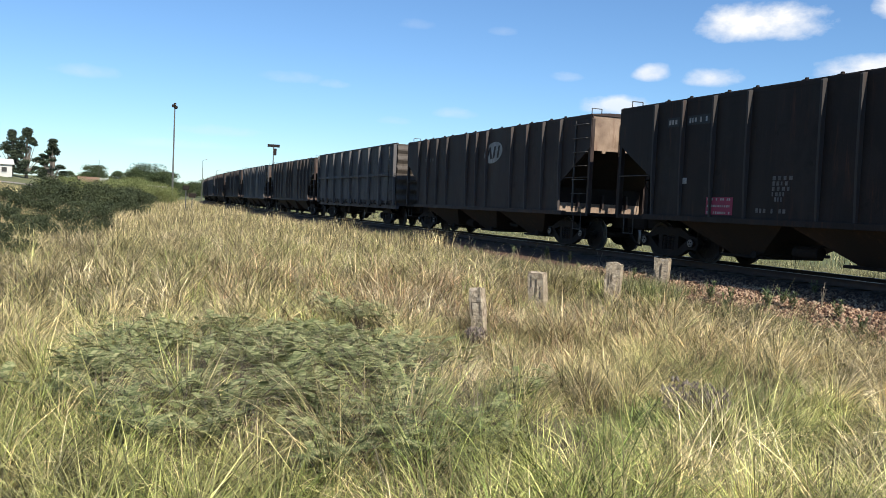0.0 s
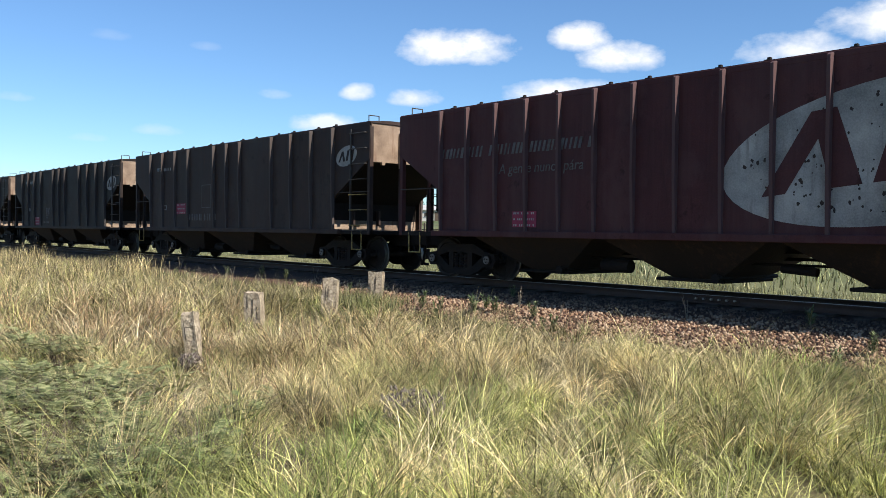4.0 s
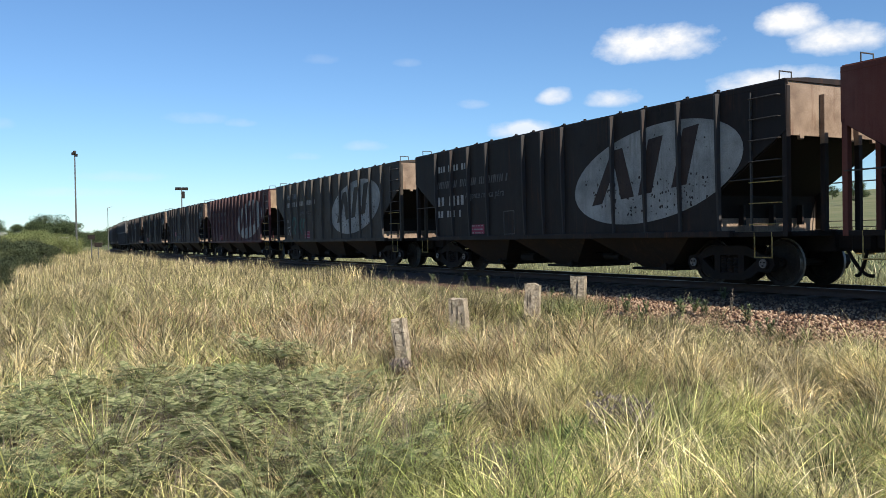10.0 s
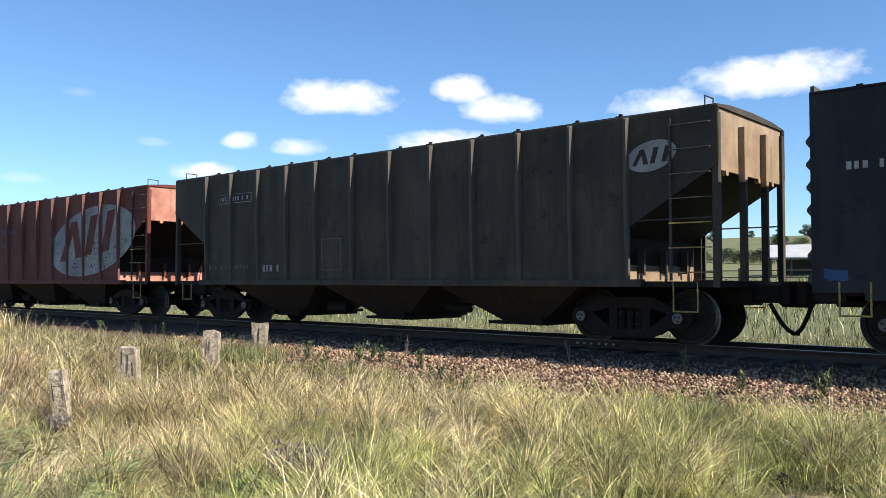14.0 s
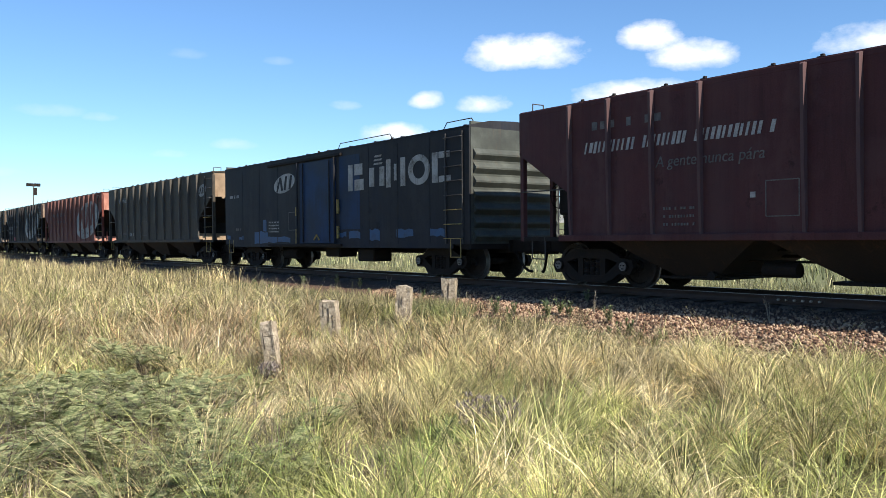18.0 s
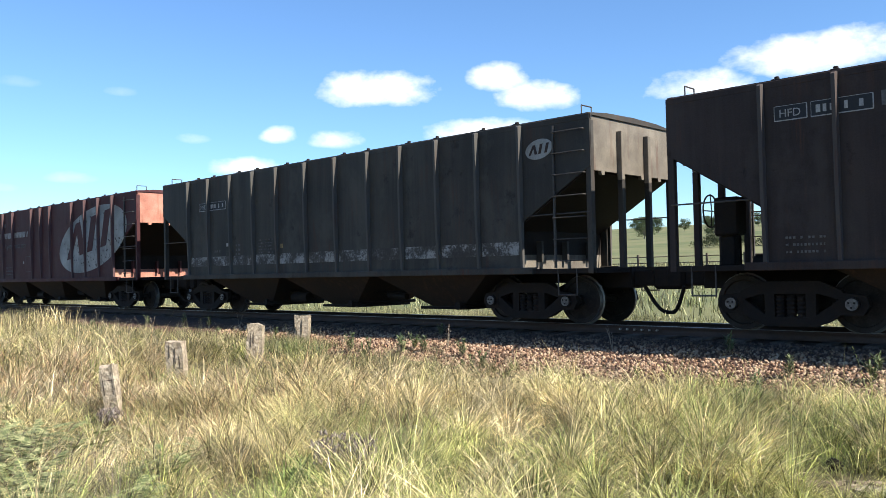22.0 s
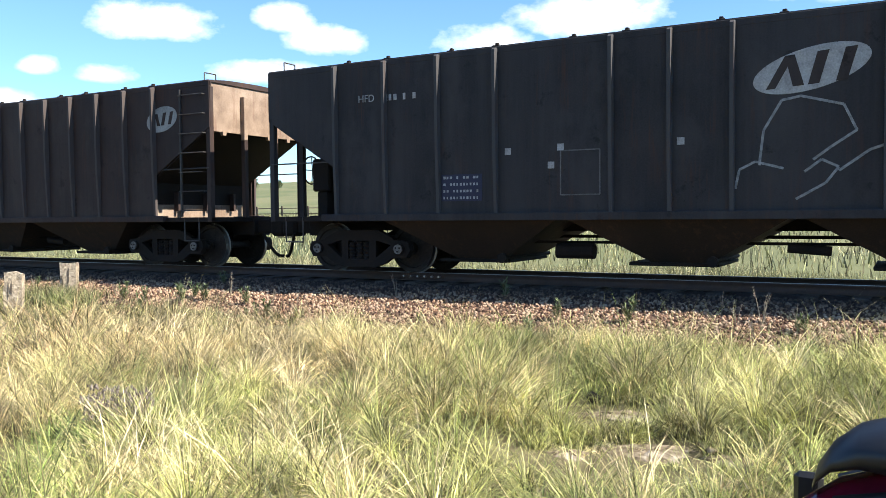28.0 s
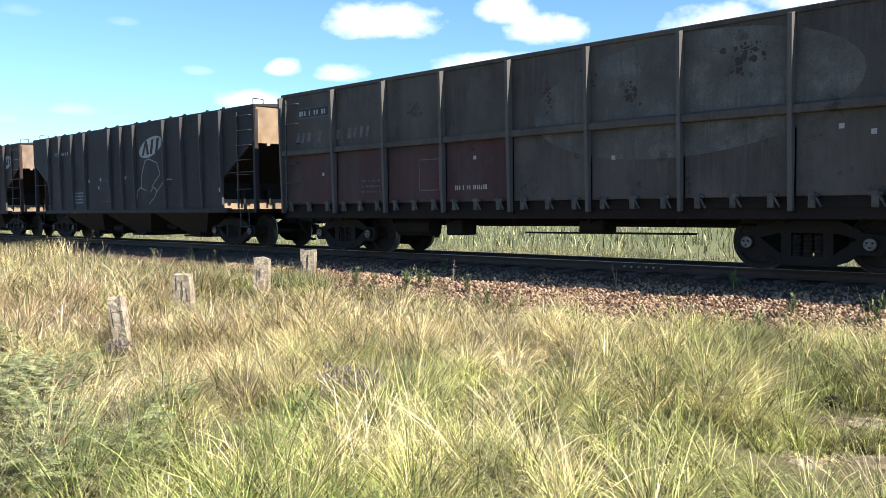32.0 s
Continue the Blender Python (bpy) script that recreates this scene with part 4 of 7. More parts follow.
            prism(bm, [(e * HALF, z - 0.13), (e * (HALF + 0.09), z - 0.02), (e * (HALF + 0.09), z + 0.02), (e * HALF, z + 0.13)], -SIDE + 0.12, SIDE - 0.12)
            part("end_corrugation", bm, END_GREEN, w)
        part("floor_beam", box(B(), *sorted((e * (HALF - 0.02), e * (HALF - 0.4))), -SIDE + 0.05, SIDE - 0.05, 0.72, 0.84), UNDER, w)
        build_gear(w, e)
        build_truck(w, e * 5.5)
        build_step(w, e * 6.62, -SIDE)
    build_ladder(w, 6.28, 6.92, -SIDE - 0.02, 0.85, 3.42, 8, "yellow", True)
    for xa, xb in ((0.4, 3.3), (5.6, 6.8)):
        bm = B()
        rod(bm, (xa, -0.95, z1 + 0.13), (xa + 0.12, -0.95, z1 + 0.27), 0.012, 6)
        rod(bm, (xa + 0.12, -0.95, z1 + 0.27), (xb - 0.12, -0.95, z1 + 0.27), 0.012, 6)
        rod(bm, (xb - 0.12, -0.95, z1 + 0.27), (xb, -0.95, z1 + 0.13), 0.012, 6)
        part("roof_grab", bm, RUNG, w, "thin roof grab rail")
    bm = B()
    box(bm, -7.0, 7.0, -0.18, 0.18, 0.62, 0.9)
    box(bm, -6.9, 6.9, -SIDE + 0.06, SIDE - 0.06, 0.80, 0.86)
    part("underframe", bm, UNDER, w)
    bm = B()
    box(bm, 1.7, 2.55, -1.1, -0.5, 0.36, 0.72, 0.03)
    box(bm, -0.35, 0.5, -1.0, -0.4, 0.46, 0.76, 0.03)
    rod(bm, (-3.4, -0.8, 0.52), (-2.4, -0.8, 0.52), 0.16, 12)
    rod(bm, (-4.2, -0.6, 0.62), (4.2, -0.6, 0.62), 0.025, 6)
    part("brake_equipment", bm, UNDER, w, "brake boxes and rods")
    part("blue_panel", box(B(), 1.24, 2.35, -SIDE - 0.003, -SIDE + 0.01, 1.25, 3.3), ROYAL, w, "less faded bright blue panel beside the door")
    # blue touch-up patches and stencil panels on the near side
    y = -SIDE
    rng = random.Random(3)
    for x0, x1, za, zb in ((-4.6, -3.55, 0.86, 1.25), (-3.9, -3.65, 1.25, 1.62), (-3.55, -1.9, 0.90, 1.06), (-5.9, -5.55, 0.98, 1.10), (-7.0, -6.7, 1.0, 1.14), (1.75, 2.35, 0.98, 1.18), (2.85, 3.35, 0.94, 1.22),
                           (4.15, 4.9, 1.02, 1.22), (5.6, 6.2, 1.02, 1.22), (1.15, 1.6, 1.05, 1.16)):
        bm = B()
        pts = []
        for t in range(5):
            pts.append((x0 + (x1 - x0) * t / 4, za + rng.uniform(-0.03, 0.03)))
        for t in range(5):
            pts.append((x1 - (x1 - x0) * t / 4, zb + rng.uniform(-0.03, 0.03)))
        part("touch_up_patch", prism(bm, pts, y - 0.005, y + 0.01), BLUE_PATCH, w, "patch of brighter blue paint")
    return w


def build_gondola(paint="olive"):
    """A high-sided gondola: upright posts, a waist rail, hinged lower flaps with catches."""
    w = thing("gondola_wagon", "", "wagon")
    p = PAINT[paint]
    h, zt, zm, zb = 7.08, 3.60, 2.27, 1.08
    posts = [-h + 0.06] + [-5.1 + 1.66 * i for i in range(7)] + [h - 0.06]
    for sy in (-1, 1):
        for i, (xa, xb) in enumerate(zip(posts, posts[1:])):
            a, b = sorted((sy * SIDE, sy * (SIDE - 0.03)))
            part("upper_panel", box(B(), xa + 0.004, xb - 0.004, a, b, zm, zt, 0.004), p, w, "sooty upper side panel")
            fl = part("flap", box(B(), xa + 0.05, xb - 0.05, a, b, zb, zm - 0.01, 0.006), LOWER_RED if i < 4 else p, w, "hinged lower side flap")
            for x in (xa + 0.28, (xa + xb) / 2, xb - 0.28):
                bm = B()
                y0, y1 = sorted((sy * SIDE, sy * (SIDE + 0.06)))
                box(bm, x - 0.05, x + 0.05, y0, y1, zb - 0.16, zb + 0.06, 0.01)
                rod(bm, (x - 0.09, (y0 + y1) / 2, zb + 0.02), (x + 0.09, (y0 + y1) / 2, zb + 0.02), 0.03, 6)
                rod(bm, (x + 0.06, y1 if sy > 0 else y0, zb - 0.02), (x + 0.13, y1 if sy > 0 else y0, zb - 0.15), 0.018, 5)
                part("catch", bm, CATCH, fl, "dusty drop-latch catch")
            if sy < 0:
                bm = B()
                rod(bm, (xa + 0.02, sy * (SIDE - 0.02), zb - 0.18), (xa - 0.30, sy * (SIDE - 0.45), 0.70), 0.035, 6)
                part("side_strut", bm, UNDER, w, "slanting stay under the side post")
        for x in posts:
            bm = B()
            y0, y1 = sy * (SIDE + 0.004), sy * (SIDE + 0.13)
            prism(bm, [(y0, zb - 0.2), (sy * (SIDE + 0.09), zb - 0.2), (y1, zm), (sy * (SIDE + 0.15), zt - 0.04), (y0, zt)], x - 0.03, x + 0.03, "x")
            part("side_post", bm, RIB_PAINT[paint], w)
        a, b = sorted((sy * (SIDE + 0.10), sy * (SIDE - 0.02)))
        part("waist_rail", box(B(), -h, h, a, b, zm - 0.06, zm + 0.06, 0.01), p, w)
        a, b = sorted((sy * (SIDE + 0.03), sy * (SIDE - 0.06)))
        part("top_rail", box(B(), -h, h, a, b, zt - 0.03, zt + 0.05, 0.01), p, w)
        part("side_sill", box(B(), -h, h, *sorted((sy * (SIDE - 0.06), sy * (SIDE - 0.2))), 0.76, zb + 0.02, 0.01), UNDER, w)
    for e in (-1, 1):
        x0, x1 = sorted((e * h, e * (h - 0.05)))
        part("end_plate", box(B(), x0, x1, -SIDE + 0.04, SIDE - 0.04, 0.9, zt), p, w, "ribbed end wall")
        for i in range(6):
            z = 1.2 + 0.43 * i
            bm = B()
            prism(bm, [(e * h, z - 0.17), (e * (h + 0.08), z - 0.03), (e * (h + 0.08), z + 0.03), (e * h, z + 0.17)], -SIDE + 0.03, SIDE - 0.03)
            part("end_corrugation", bm, p, w)
        build_gear(w, e)
        build_truck(w, 4.92 if e > 0 else -5.3)
        build_ladder(w, *sorted((e * 6.32, e * 6.8)), -SIDE - 0.10, 1.0, 3.5, 6, "grey")
    part("floor", box(B(), -h + 0.05, h - 0.05, -SIDE + 0.04, SIDE - 0.04, 0.92, 1.0), UNDER, w)
    part("cover", box(B(), -h + 0.05, h - 0.05, -SIDE + 0.06, SIDE - 0.06, zt - 0.12, zt - 0.04), UNDER, w, "dark load cover inside the top rail")
    part("centre_sill", box(B(), -6.9, 6.9, -0.18, 0.18, 0.60, 0.92), UNDER, w)
    bm = B()
    rod(bm, (-3.7, -0.75, 0.58), (-2.7, -0.75, 0.58), 0.2, 14)
    box(bm, -2.2, -1.75, -0.95, -0.5, 0.42, 0.75, 0.03)
    rod(bm, (-1.6, -0.6, 0.62), (4.0, -0.6, 0.66), 0.025, 6)
    rod(bm, (-0.2, -0.9, 0.5), (3.2, -0.9, 0.52), 0.02, 6)
    box(bm, 1.0, 1.5, -0.95, -0.5, 0.5, 0.75, 0.03)
    part("brake_equipment", bm, UNDER, w, "brake reservoir and rods")
    return w


CATCH = material("dusty_latch_steel", [(0.03, 0.026, 0.023), (0.07, 0.06, 0.052), (0.11, 0.10, 0.088)], 7.0, (0.6, 0.9))
LOWER_RED = material("sooty_red_lower_paint", [(0.038, 0.024, 0.022), (0.062, 0.026, 0.025), (0.094, 0.028, 0.028)], 0.8, (0.5, 0.8), streak=(0.03, 0.02, 0.02), spec=0.2, wash=(0.075, 0.055, 0.048))


BLOCK_WHITE = material("chipped_white_block_paint", [(0.10, 0.085, 0.07), (0.24, 0.23, 0.21), (0.33, 0.32, 0.30), (0.38, 0.37, 0.35)], 2.6, (0.6, 0.85), fine=30.0, streak=(0.06, 0.045, 0.035))


# ---- markings on the near side of a wagon
MY = -SIDE


def plate(w, name, x, z, wd, ht, mat, label="", lift=0.006, slant=0.0):
    bm = prism(B(), [(x - wd / 2, z - ht / 2), (x + wd / 2, z - ht / 2), (x + wd / 2 + slant, z + ht / 2), (x - wd / 2 + slant, z + ht / 2)], MY - lift, MY + 0.01)
    return part(name, bm, mat, w, label)


def bars(w, x, z, length, ht, mat, n, lift=0.006, slant=0.0, seed=1, name="stencil"):
    """A line of worn stencil strokes, one mesh: unreadable or private writing."""
    rng = random.Random(seed)
    bm = B()
    step = length / n
    for i in range(n):
        if rng.random() < 0.12:
            continue
        wd = step * rng.uniform(0.32, 0.7)
        xa = x + i * step
        h = ht * rng.uniform(0.85, 1.0)
        prism(bm, [(xa, z - h / 2), (xa + wd, z - h / 2), (xa + wd + slant * h, z + h / 2), (xa + slant * h, z + h / 2)], MY - lift, MY + 0.01)
    return tagged(part(name, bm, mat, w, "worn stencilled strokes"), kind="stuff")


def oval(w, x, z, hw, hh, tilt, big, paint_mat, oval_mat=None, cut=True):
    """The company sign: a pale tilted oval with dark slanted bars."""
    n = 48
    t = radians(tilt)
    pts = []
    for i in range(n):
        a = 2 * math.pi * i / n
        k = 1.0 + 0.05 * math.cos(2 * a + 0.6)
        px, pz = hw * k * math.cos(a), hh * k * math.sin(a)
        pts.append((x + px * math.cos(t) - pz * math.sin(t), z + px * math.sin(t) + pz * math.cos(t)))
    if big:
        pts = [(px, min(max(pz, FLOOR_Z + 0.06), EAVE - 0.12)) for px, pz in pts]
    o = part("painted_oval", prism(B(), pts, MY - 0.004, MY + 0.01), oval_mat or OVAL, w, "chalky white oval flaking off the side" if big else "small white painted oval")
    s = hw / 2.35 * (0.86 if big else 1.0)
    up = (0.62 if big else 0.70) * s
    lift = 0.13 if big else 0.0
    depth = iter(range(20))

    def stroke(quad):
        part("slanted_bar", prism(B(), [(x + (a - (0.36 if big else 0.1)) * s, z + lift + b * up + a * s * math.tan(t) * (0.65 if big else 0.25)) for a, b in quad], MY - 0.0075 - 0.0007 * next(depth), MY + 0.008), paint_mat, o)
    stroke([(-1.75, -1.0), (-1.35, -1.0), (-0.55, 1.0), (-0.95, 1.0)])
    stroke([(-0.95, 1.0), (-0.55, 1.0), (-0.15, -1.0), (-0.62, -1.0)])
    stroke([(0.0, -1.0), (0.46, -1.0), (0.86, 1.0), (0.38, 1.0)])
    stroke([(1.12, -1.0), (1.58, -1.0), (1.98, 1.0), (1.50, 1.0)])
    if big:
        rng = random.Random(int(x * 100))
        bm = B()
        for _ in range(190):
            a, r = rng.uniform(0, 6.28), math.sqrt(rng.random())
            cx, cz = x + hw * 0.9 * r * math.cos(a), z + hh * 0.85 * r * math.sin(a) * (1 if rng.random() < 0.3 else -abs(math.sin(a)) / (math.sin(a) or 1))
            if not FLOOR_Z + 0.1 < cz < EAVE - 0.2:
                continue
            q = rng.uniform(0.008, 0.032)
            pts = [(cx + q * rng.uniform(0.5, 1.2) * math.cos(b * 1.05), cz + q * rng.uniform(0.5, 1.6) * math.sin(b * 1.05)) for b in range(6)]
            prism(bm, pts, MY - 0.0065, MY + 0.008)
        tagged(part("flaked_paint", bm, PAINT["black"], o, "dark spots where paint has flaked"), kind="stuff")
    return o


def letters(w, text, x, z, size, mat, shear=0.25, lift=0.005):
    c = bpy.data.curves.new("lettering", "FONT")
    c.body, c.size, c.shear, c.extrude = text, size, shear, 0.003
    tmp = bpy.data.objects.new("tmp", c)
    me = bpy.data.meshes.new_from_object(tmp)
    bpy.data.objects.remove(tmp)
    bpy.data.curves.remove(c)
    me.materials.append(mat)
    ob = new("lettering", me)
    ob.parent = w
    ob.matrix_basis = pose(x, MY - lift, z, 90, 0, 0)
    return tagged(ob, "worn pale stencilled lettering", kind="stuff")


def scrawl(w, lines, mat, r=0.02, name="chalk_scrawl", label="pale hand-drawn scrawl"):
    bm = B()
    deep = itertools.count()
    for ln in lines:
        for (xa, za), (xb, zb) in zip(ln, ln[1:]):
            d = Vector((xb - xa, zb - za))
            q = Vector((-d.y, d.x)).normalized() * r if d.length else Vector((r, 0))
            prism(bm, [(xa - q.x, za - q.y), (xb - q.x, zb - q.y), (xb + q.x, zb + q.y), (xa + q.x, za + q.y)], MY - 0.0055 - 0.0003 * next(deep), MY + 0.008)
    return part(name, bm, mat, w, label)


def peeled(w, x, z, hw, hh, seed):
    """A cluster of ragged dark spots where the paint has come away."""
    rng = random.Random(seed)
    bm = B()
    for _ in range(20):
        cx, cz = x + hw * rng.gauss(0, 0.5), z + hh * rng.gauss(0, 0.5)
        q = min(hw, hh) * rng.uniform(0.06, 0.30)
        pts = [(cx + q * rng.uniform(0.6, 1.3) * math.cos(b * 0.785), cz + q * rng.uniform(0.6, 1.2) * math.sin(b * 0.785)) for b in range(8)]
        prism(bm, pts, MY - 0.0065 - 0.0002 * rng.random(), MY + 0.008)
    return tagged(part("peeled_paint", bm, PAINT["olive"], w, "dark patch of peeled paint"), kind="stuff")


def number_plate(w, x, z, ground, length=0.95):
    if ground is None:
        letters(w, "HFD", x, z - 0.045, 0.17, WHITE_MARK, 0.0, 0.009)
    else:
        plate(w, "number_panel", x + 0.18, z, 0.44, 0.20, ground, "black number panel")
        plate(w, "number_panel", x + 0.85, z, 0.78, 0.20, ground, "black number panel")
        letters(w, "HFD", x + 0.02, z - 0.055, 0.155, WHITE_MARK, 0.0, 0.009)
        for a, b in ((x - 0.04, x + 0.40), (x + 0.46, x + 1.24)):
            scrawl(w, [[(a, z - 0.10), (a, z + 0.10), (b, z + 0.10), (b, z - 0.10), (a, z - 0.10)]], WHITE_MARK, 0.007, "panel_outline", "thin white painted outline")
    bars(w, x + 0.52, z, 0.64, 0.11, WHITE_MARK, 7, 0.010, name="number_bars")


def data_panel(w, x, z, wd, ht, ground, rows, seed=1):
    if ground:
        plate(w, "data_panel", x, z, wd, ht, ground, "small stencilled data panel")
    for i in range(rows):
        bars(w, x - wd * 0.45, z + ht * (0.38 - 0.76 * i / max(1, rows - 1)), wd * 0.9, ht * 0.42 / rows, WHITE_MARK if ground else DIM_MARK, 11, 0.010, seed=seed + i)


def frame_mark(w, x, z, wd, ht):
    scrawl(w, [[(x - wd / 2, z - ht / 2), (x - wd / 2, z + ht / 2), (x + wd / 2, z + ht / 2), (x + wd / 2, z - ht / 2), (x - wd / 2, z - ht / 2)]], DIM_MARK, 0.009, "painted_frame", "thin painted rectangle")


def slogan(w, x, z, strength=WHITE_MARK):
    """The company line as bars, and the motto under it."""
    for a, length, n in ((0.0, 1.25, 11), (1.40, 0.95, 9), (2.5, 1.5, 14)):
        bars(w, x + a, z, length, 0.22, strength, n, slant=0.25, seed=4 + n)
    letters(w, "A gente nunca p\u00e1ra", x + 1.7, z - 0.48, 0.27, DIM_MARK, 0.15)


def repaint(w, key, end=None):
    mat = PAINT[key]
    for o in w.children:
        n = o.name.split(".")[0]
        if n in ("rib", "side_post"):
            o.material_slots[0].link = "OBJECT"
            o.material_slots[0].material = RIB_PAINT[key]
            continue
        if n in PAINTED or n in ("top_chord", "gusset", "end_strut", "end_stiffener", "brace"):
            o.material_slots[0].link = "OBJECT"
            o.material_slots[0].material = mat
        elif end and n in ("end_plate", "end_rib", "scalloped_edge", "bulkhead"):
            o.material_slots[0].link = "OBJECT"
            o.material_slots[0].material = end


# where each wagon's middle stands along the track at the start
CENTRES = {-2: -41.71, -1: -26.04, 0: -10.41, 1: 5.44, 2: 20.87, 3: 36.55, 4: 52.06, 5: 67.4, 6: 83.08, 7: 98.65, 8: 114.65, 9: 130.56, 10: 146.25, 11: 162.19, 12: 177.93, 13: 193.35}


def pitch_of(k):
    if k in CENTRES:
        return CENTRES[k]
    return CENTRES[-2] + (k + 2) * 15.7 if k < -2 else CENTRES[13] + (k - 13) * 15.7


def run(t):
    """How far the train has rolled towards -x after t seconds; it is slowing."""
    return t * (7.3407 + t * (-0.064585 + t * (0.0026335 + t * (-6.6218e-5 + t * 5.1058e-7))))


WAGONS = {}
H11, H12, H15 = build_hopper(RIBS_11), build_hopper(RIBS_12), build_hopper(RIBS_15)
used = set()


def hopper(k, ribs, paint, end, label):
    src = {11: H11, 12: H12, 15: H15}[ribs]
    w = src if ribs not in used else copy_thing(src, Matrix())
    used.add(ribs)
    tagged(w, label, group="wagons of the train")
    repaint(w, paint, end)
    WAGONS[k] = w
    return w


def dark_steps(w):
    for o in w.children:
        if o.name.startswith("sill_step"):
            o.material_slots[0].link, o.material_slots[0].material = "OBJECT", RUNG
            tagged(o, "dark steel sill step")
        if o.name.startswith("ladder"):
            for r in o.children:
                r.material_slots[0].link, r.material_slots[0].material = "OBJECT", RUNG


FLAKED = material("flaking_pale_stencil_band", [(0.030, 0.024, 0.021), (0.035, 0.028, 0.024), (0.06, 0.055, 0.05), (0.24, 0.235, 0.22), (0.30, 0.29, 0.27)], 3.2, (0.6, 0.85), fine=22.0)


def build_train():
    # wagons are marked only after the plain ones have been copied
    plan = {
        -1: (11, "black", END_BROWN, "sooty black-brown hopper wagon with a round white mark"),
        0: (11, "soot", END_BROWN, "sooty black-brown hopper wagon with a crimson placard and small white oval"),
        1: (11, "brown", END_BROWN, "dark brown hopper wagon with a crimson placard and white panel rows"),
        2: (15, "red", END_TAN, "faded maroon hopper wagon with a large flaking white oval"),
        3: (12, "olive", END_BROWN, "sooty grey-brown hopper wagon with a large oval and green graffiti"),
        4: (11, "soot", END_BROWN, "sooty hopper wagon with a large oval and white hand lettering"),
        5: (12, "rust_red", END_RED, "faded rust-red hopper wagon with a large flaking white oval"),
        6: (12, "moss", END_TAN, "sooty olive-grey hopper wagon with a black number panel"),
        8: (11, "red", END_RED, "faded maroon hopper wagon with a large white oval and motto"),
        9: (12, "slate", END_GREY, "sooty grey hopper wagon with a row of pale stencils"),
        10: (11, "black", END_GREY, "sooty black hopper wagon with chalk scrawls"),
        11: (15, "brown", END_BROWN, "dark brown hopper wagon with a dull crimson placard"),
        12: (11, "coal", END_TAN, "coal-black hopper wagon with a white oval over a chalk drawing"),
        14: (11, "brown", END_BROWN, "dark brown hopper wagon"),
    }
    tones = ["grey", "black", "grey", "grey", "brown", "grey", "black", "grey", "brown", "black"]
    for i, k in enumerate(range(-14, -2)):
        plan[k] = (11, tones[i % len(tones)], END_DULL, "sooty hopper wagon far down the train")
    for k in sorted(plan):
        hopper(k, *plan[k])
    for k in WAGONS:
        if k < 1 or k > 7:
            dark_steps(WAGONS[k])
    g = build_gondola("dusty")
    g2 = copy_thing(g, Matrix())
    repaint(g2, "grey")
    WAGONS[13] = tagged(g, "tall sooty gondola wagon with red lower flaps and a faded oval", group="wagons of the train")
    WAGONS[-2] = tagged(g2, "tall blue-grey gondola wagon with streaked panels", group="wagons of the train")
    for o in g2.children:
        if o.name.startswith("upper_panel"):
            o.material_slots[0].link, o.material_slots[0].material = "OBJECT", PAINT["grey"]
    WAGONS[7] = tagged(build_boxcar(), group="wagons of the train")

    W = WAGONS
    oval(W[-1], 1.23, 2.8, 0.65, 0.35, 10, False, PAINT["black"])
    bars(W[-1], -5.0, 2.75, 0.9, 0.12, DIM_MARK, 7)
    # 0
    plate(W[0], "number_panel", -5.05, 3.08, 0.42, 0.2, PLATE, "black number panel")
    plate(W[0], "number_panel", -4.2, 3.08, 0.75, 0.2, PLATE, "black number panel")
    bars(W[0], -5.2, 3.08, 0.32, 0.11, WHITE_MARK, 3, 0.010)
    bars(W[0], -4.5, 3.08, 0.62, 0.11, WHITE_MARK, 7, 0.010)
    data_panel(W[0], -3.4, 1.25, 0.8, 0.36, PINK, 3)
    plate(W[0], "chipped_patch", -4.55, 1.78, 0.14, 0.13, WHITE_MARK, "chipped white patch")
    for z, length in ((1.80, 0.55), (1.70, 0.42), (1.60, 0.50), (1.50, 0.36), (1.40, 0.30)):
        bars(W[0], -1.95, z, length, 0.085, DIM_MARK, 4, seed=int(z * 10), name="smeared_chalk")
    bars(W[0], -2.35, 1.18, 0.9, 0.09, DIM_MARK, 9)
    oval(W[0], 6.28, 2.7, 0.48, 0.27, 14, False, PAINT["black"])
    # 1
    number_plate(W[1], -5.19, 2.97, None)
    data_panel(W[1], -3.23, 1.63, 0.69, 0.34, PINK, 3)
    frame_mark(W[1], -1.4, 2.0, 0.62, 0.7)
    bars(W[1], -2.6, 1.35, 1.9, 0.22, DIM_MARK, 16, seed=9)
    scrawl(W[1], [[(-4.55, 1.62), (-4.4, 1.62), (-4.4, 1.75), (-4.55, 1.75)]], CHALK, 0.02)
    oval(W[1], 6.2, 2.8, 0.42, 0.25, 14, False, PAINT["black"])
    # 2
    oval(W[2], 3.35, 2.15, 2.45, 1.02, 9, True, PAINT["red"])
    slogan(W[2], -5.7, 2.62, DIM_MARK)
    data_panel(W[2], -3.3, 1.25, 0.62, 0.3, PINK, 3)
    # 3
    number_plate(W[3], -5.38, 2.97, PLATE)
    slogan(W[3], -5.47, 2.6)
    oval(W[3], 3.0, 2.2, 2.4, 1.0, 9, True, PAINT["olive"])
    data_panel(W[3], -2.55, 1.22, 0.7, 0.32, PINK, 3)
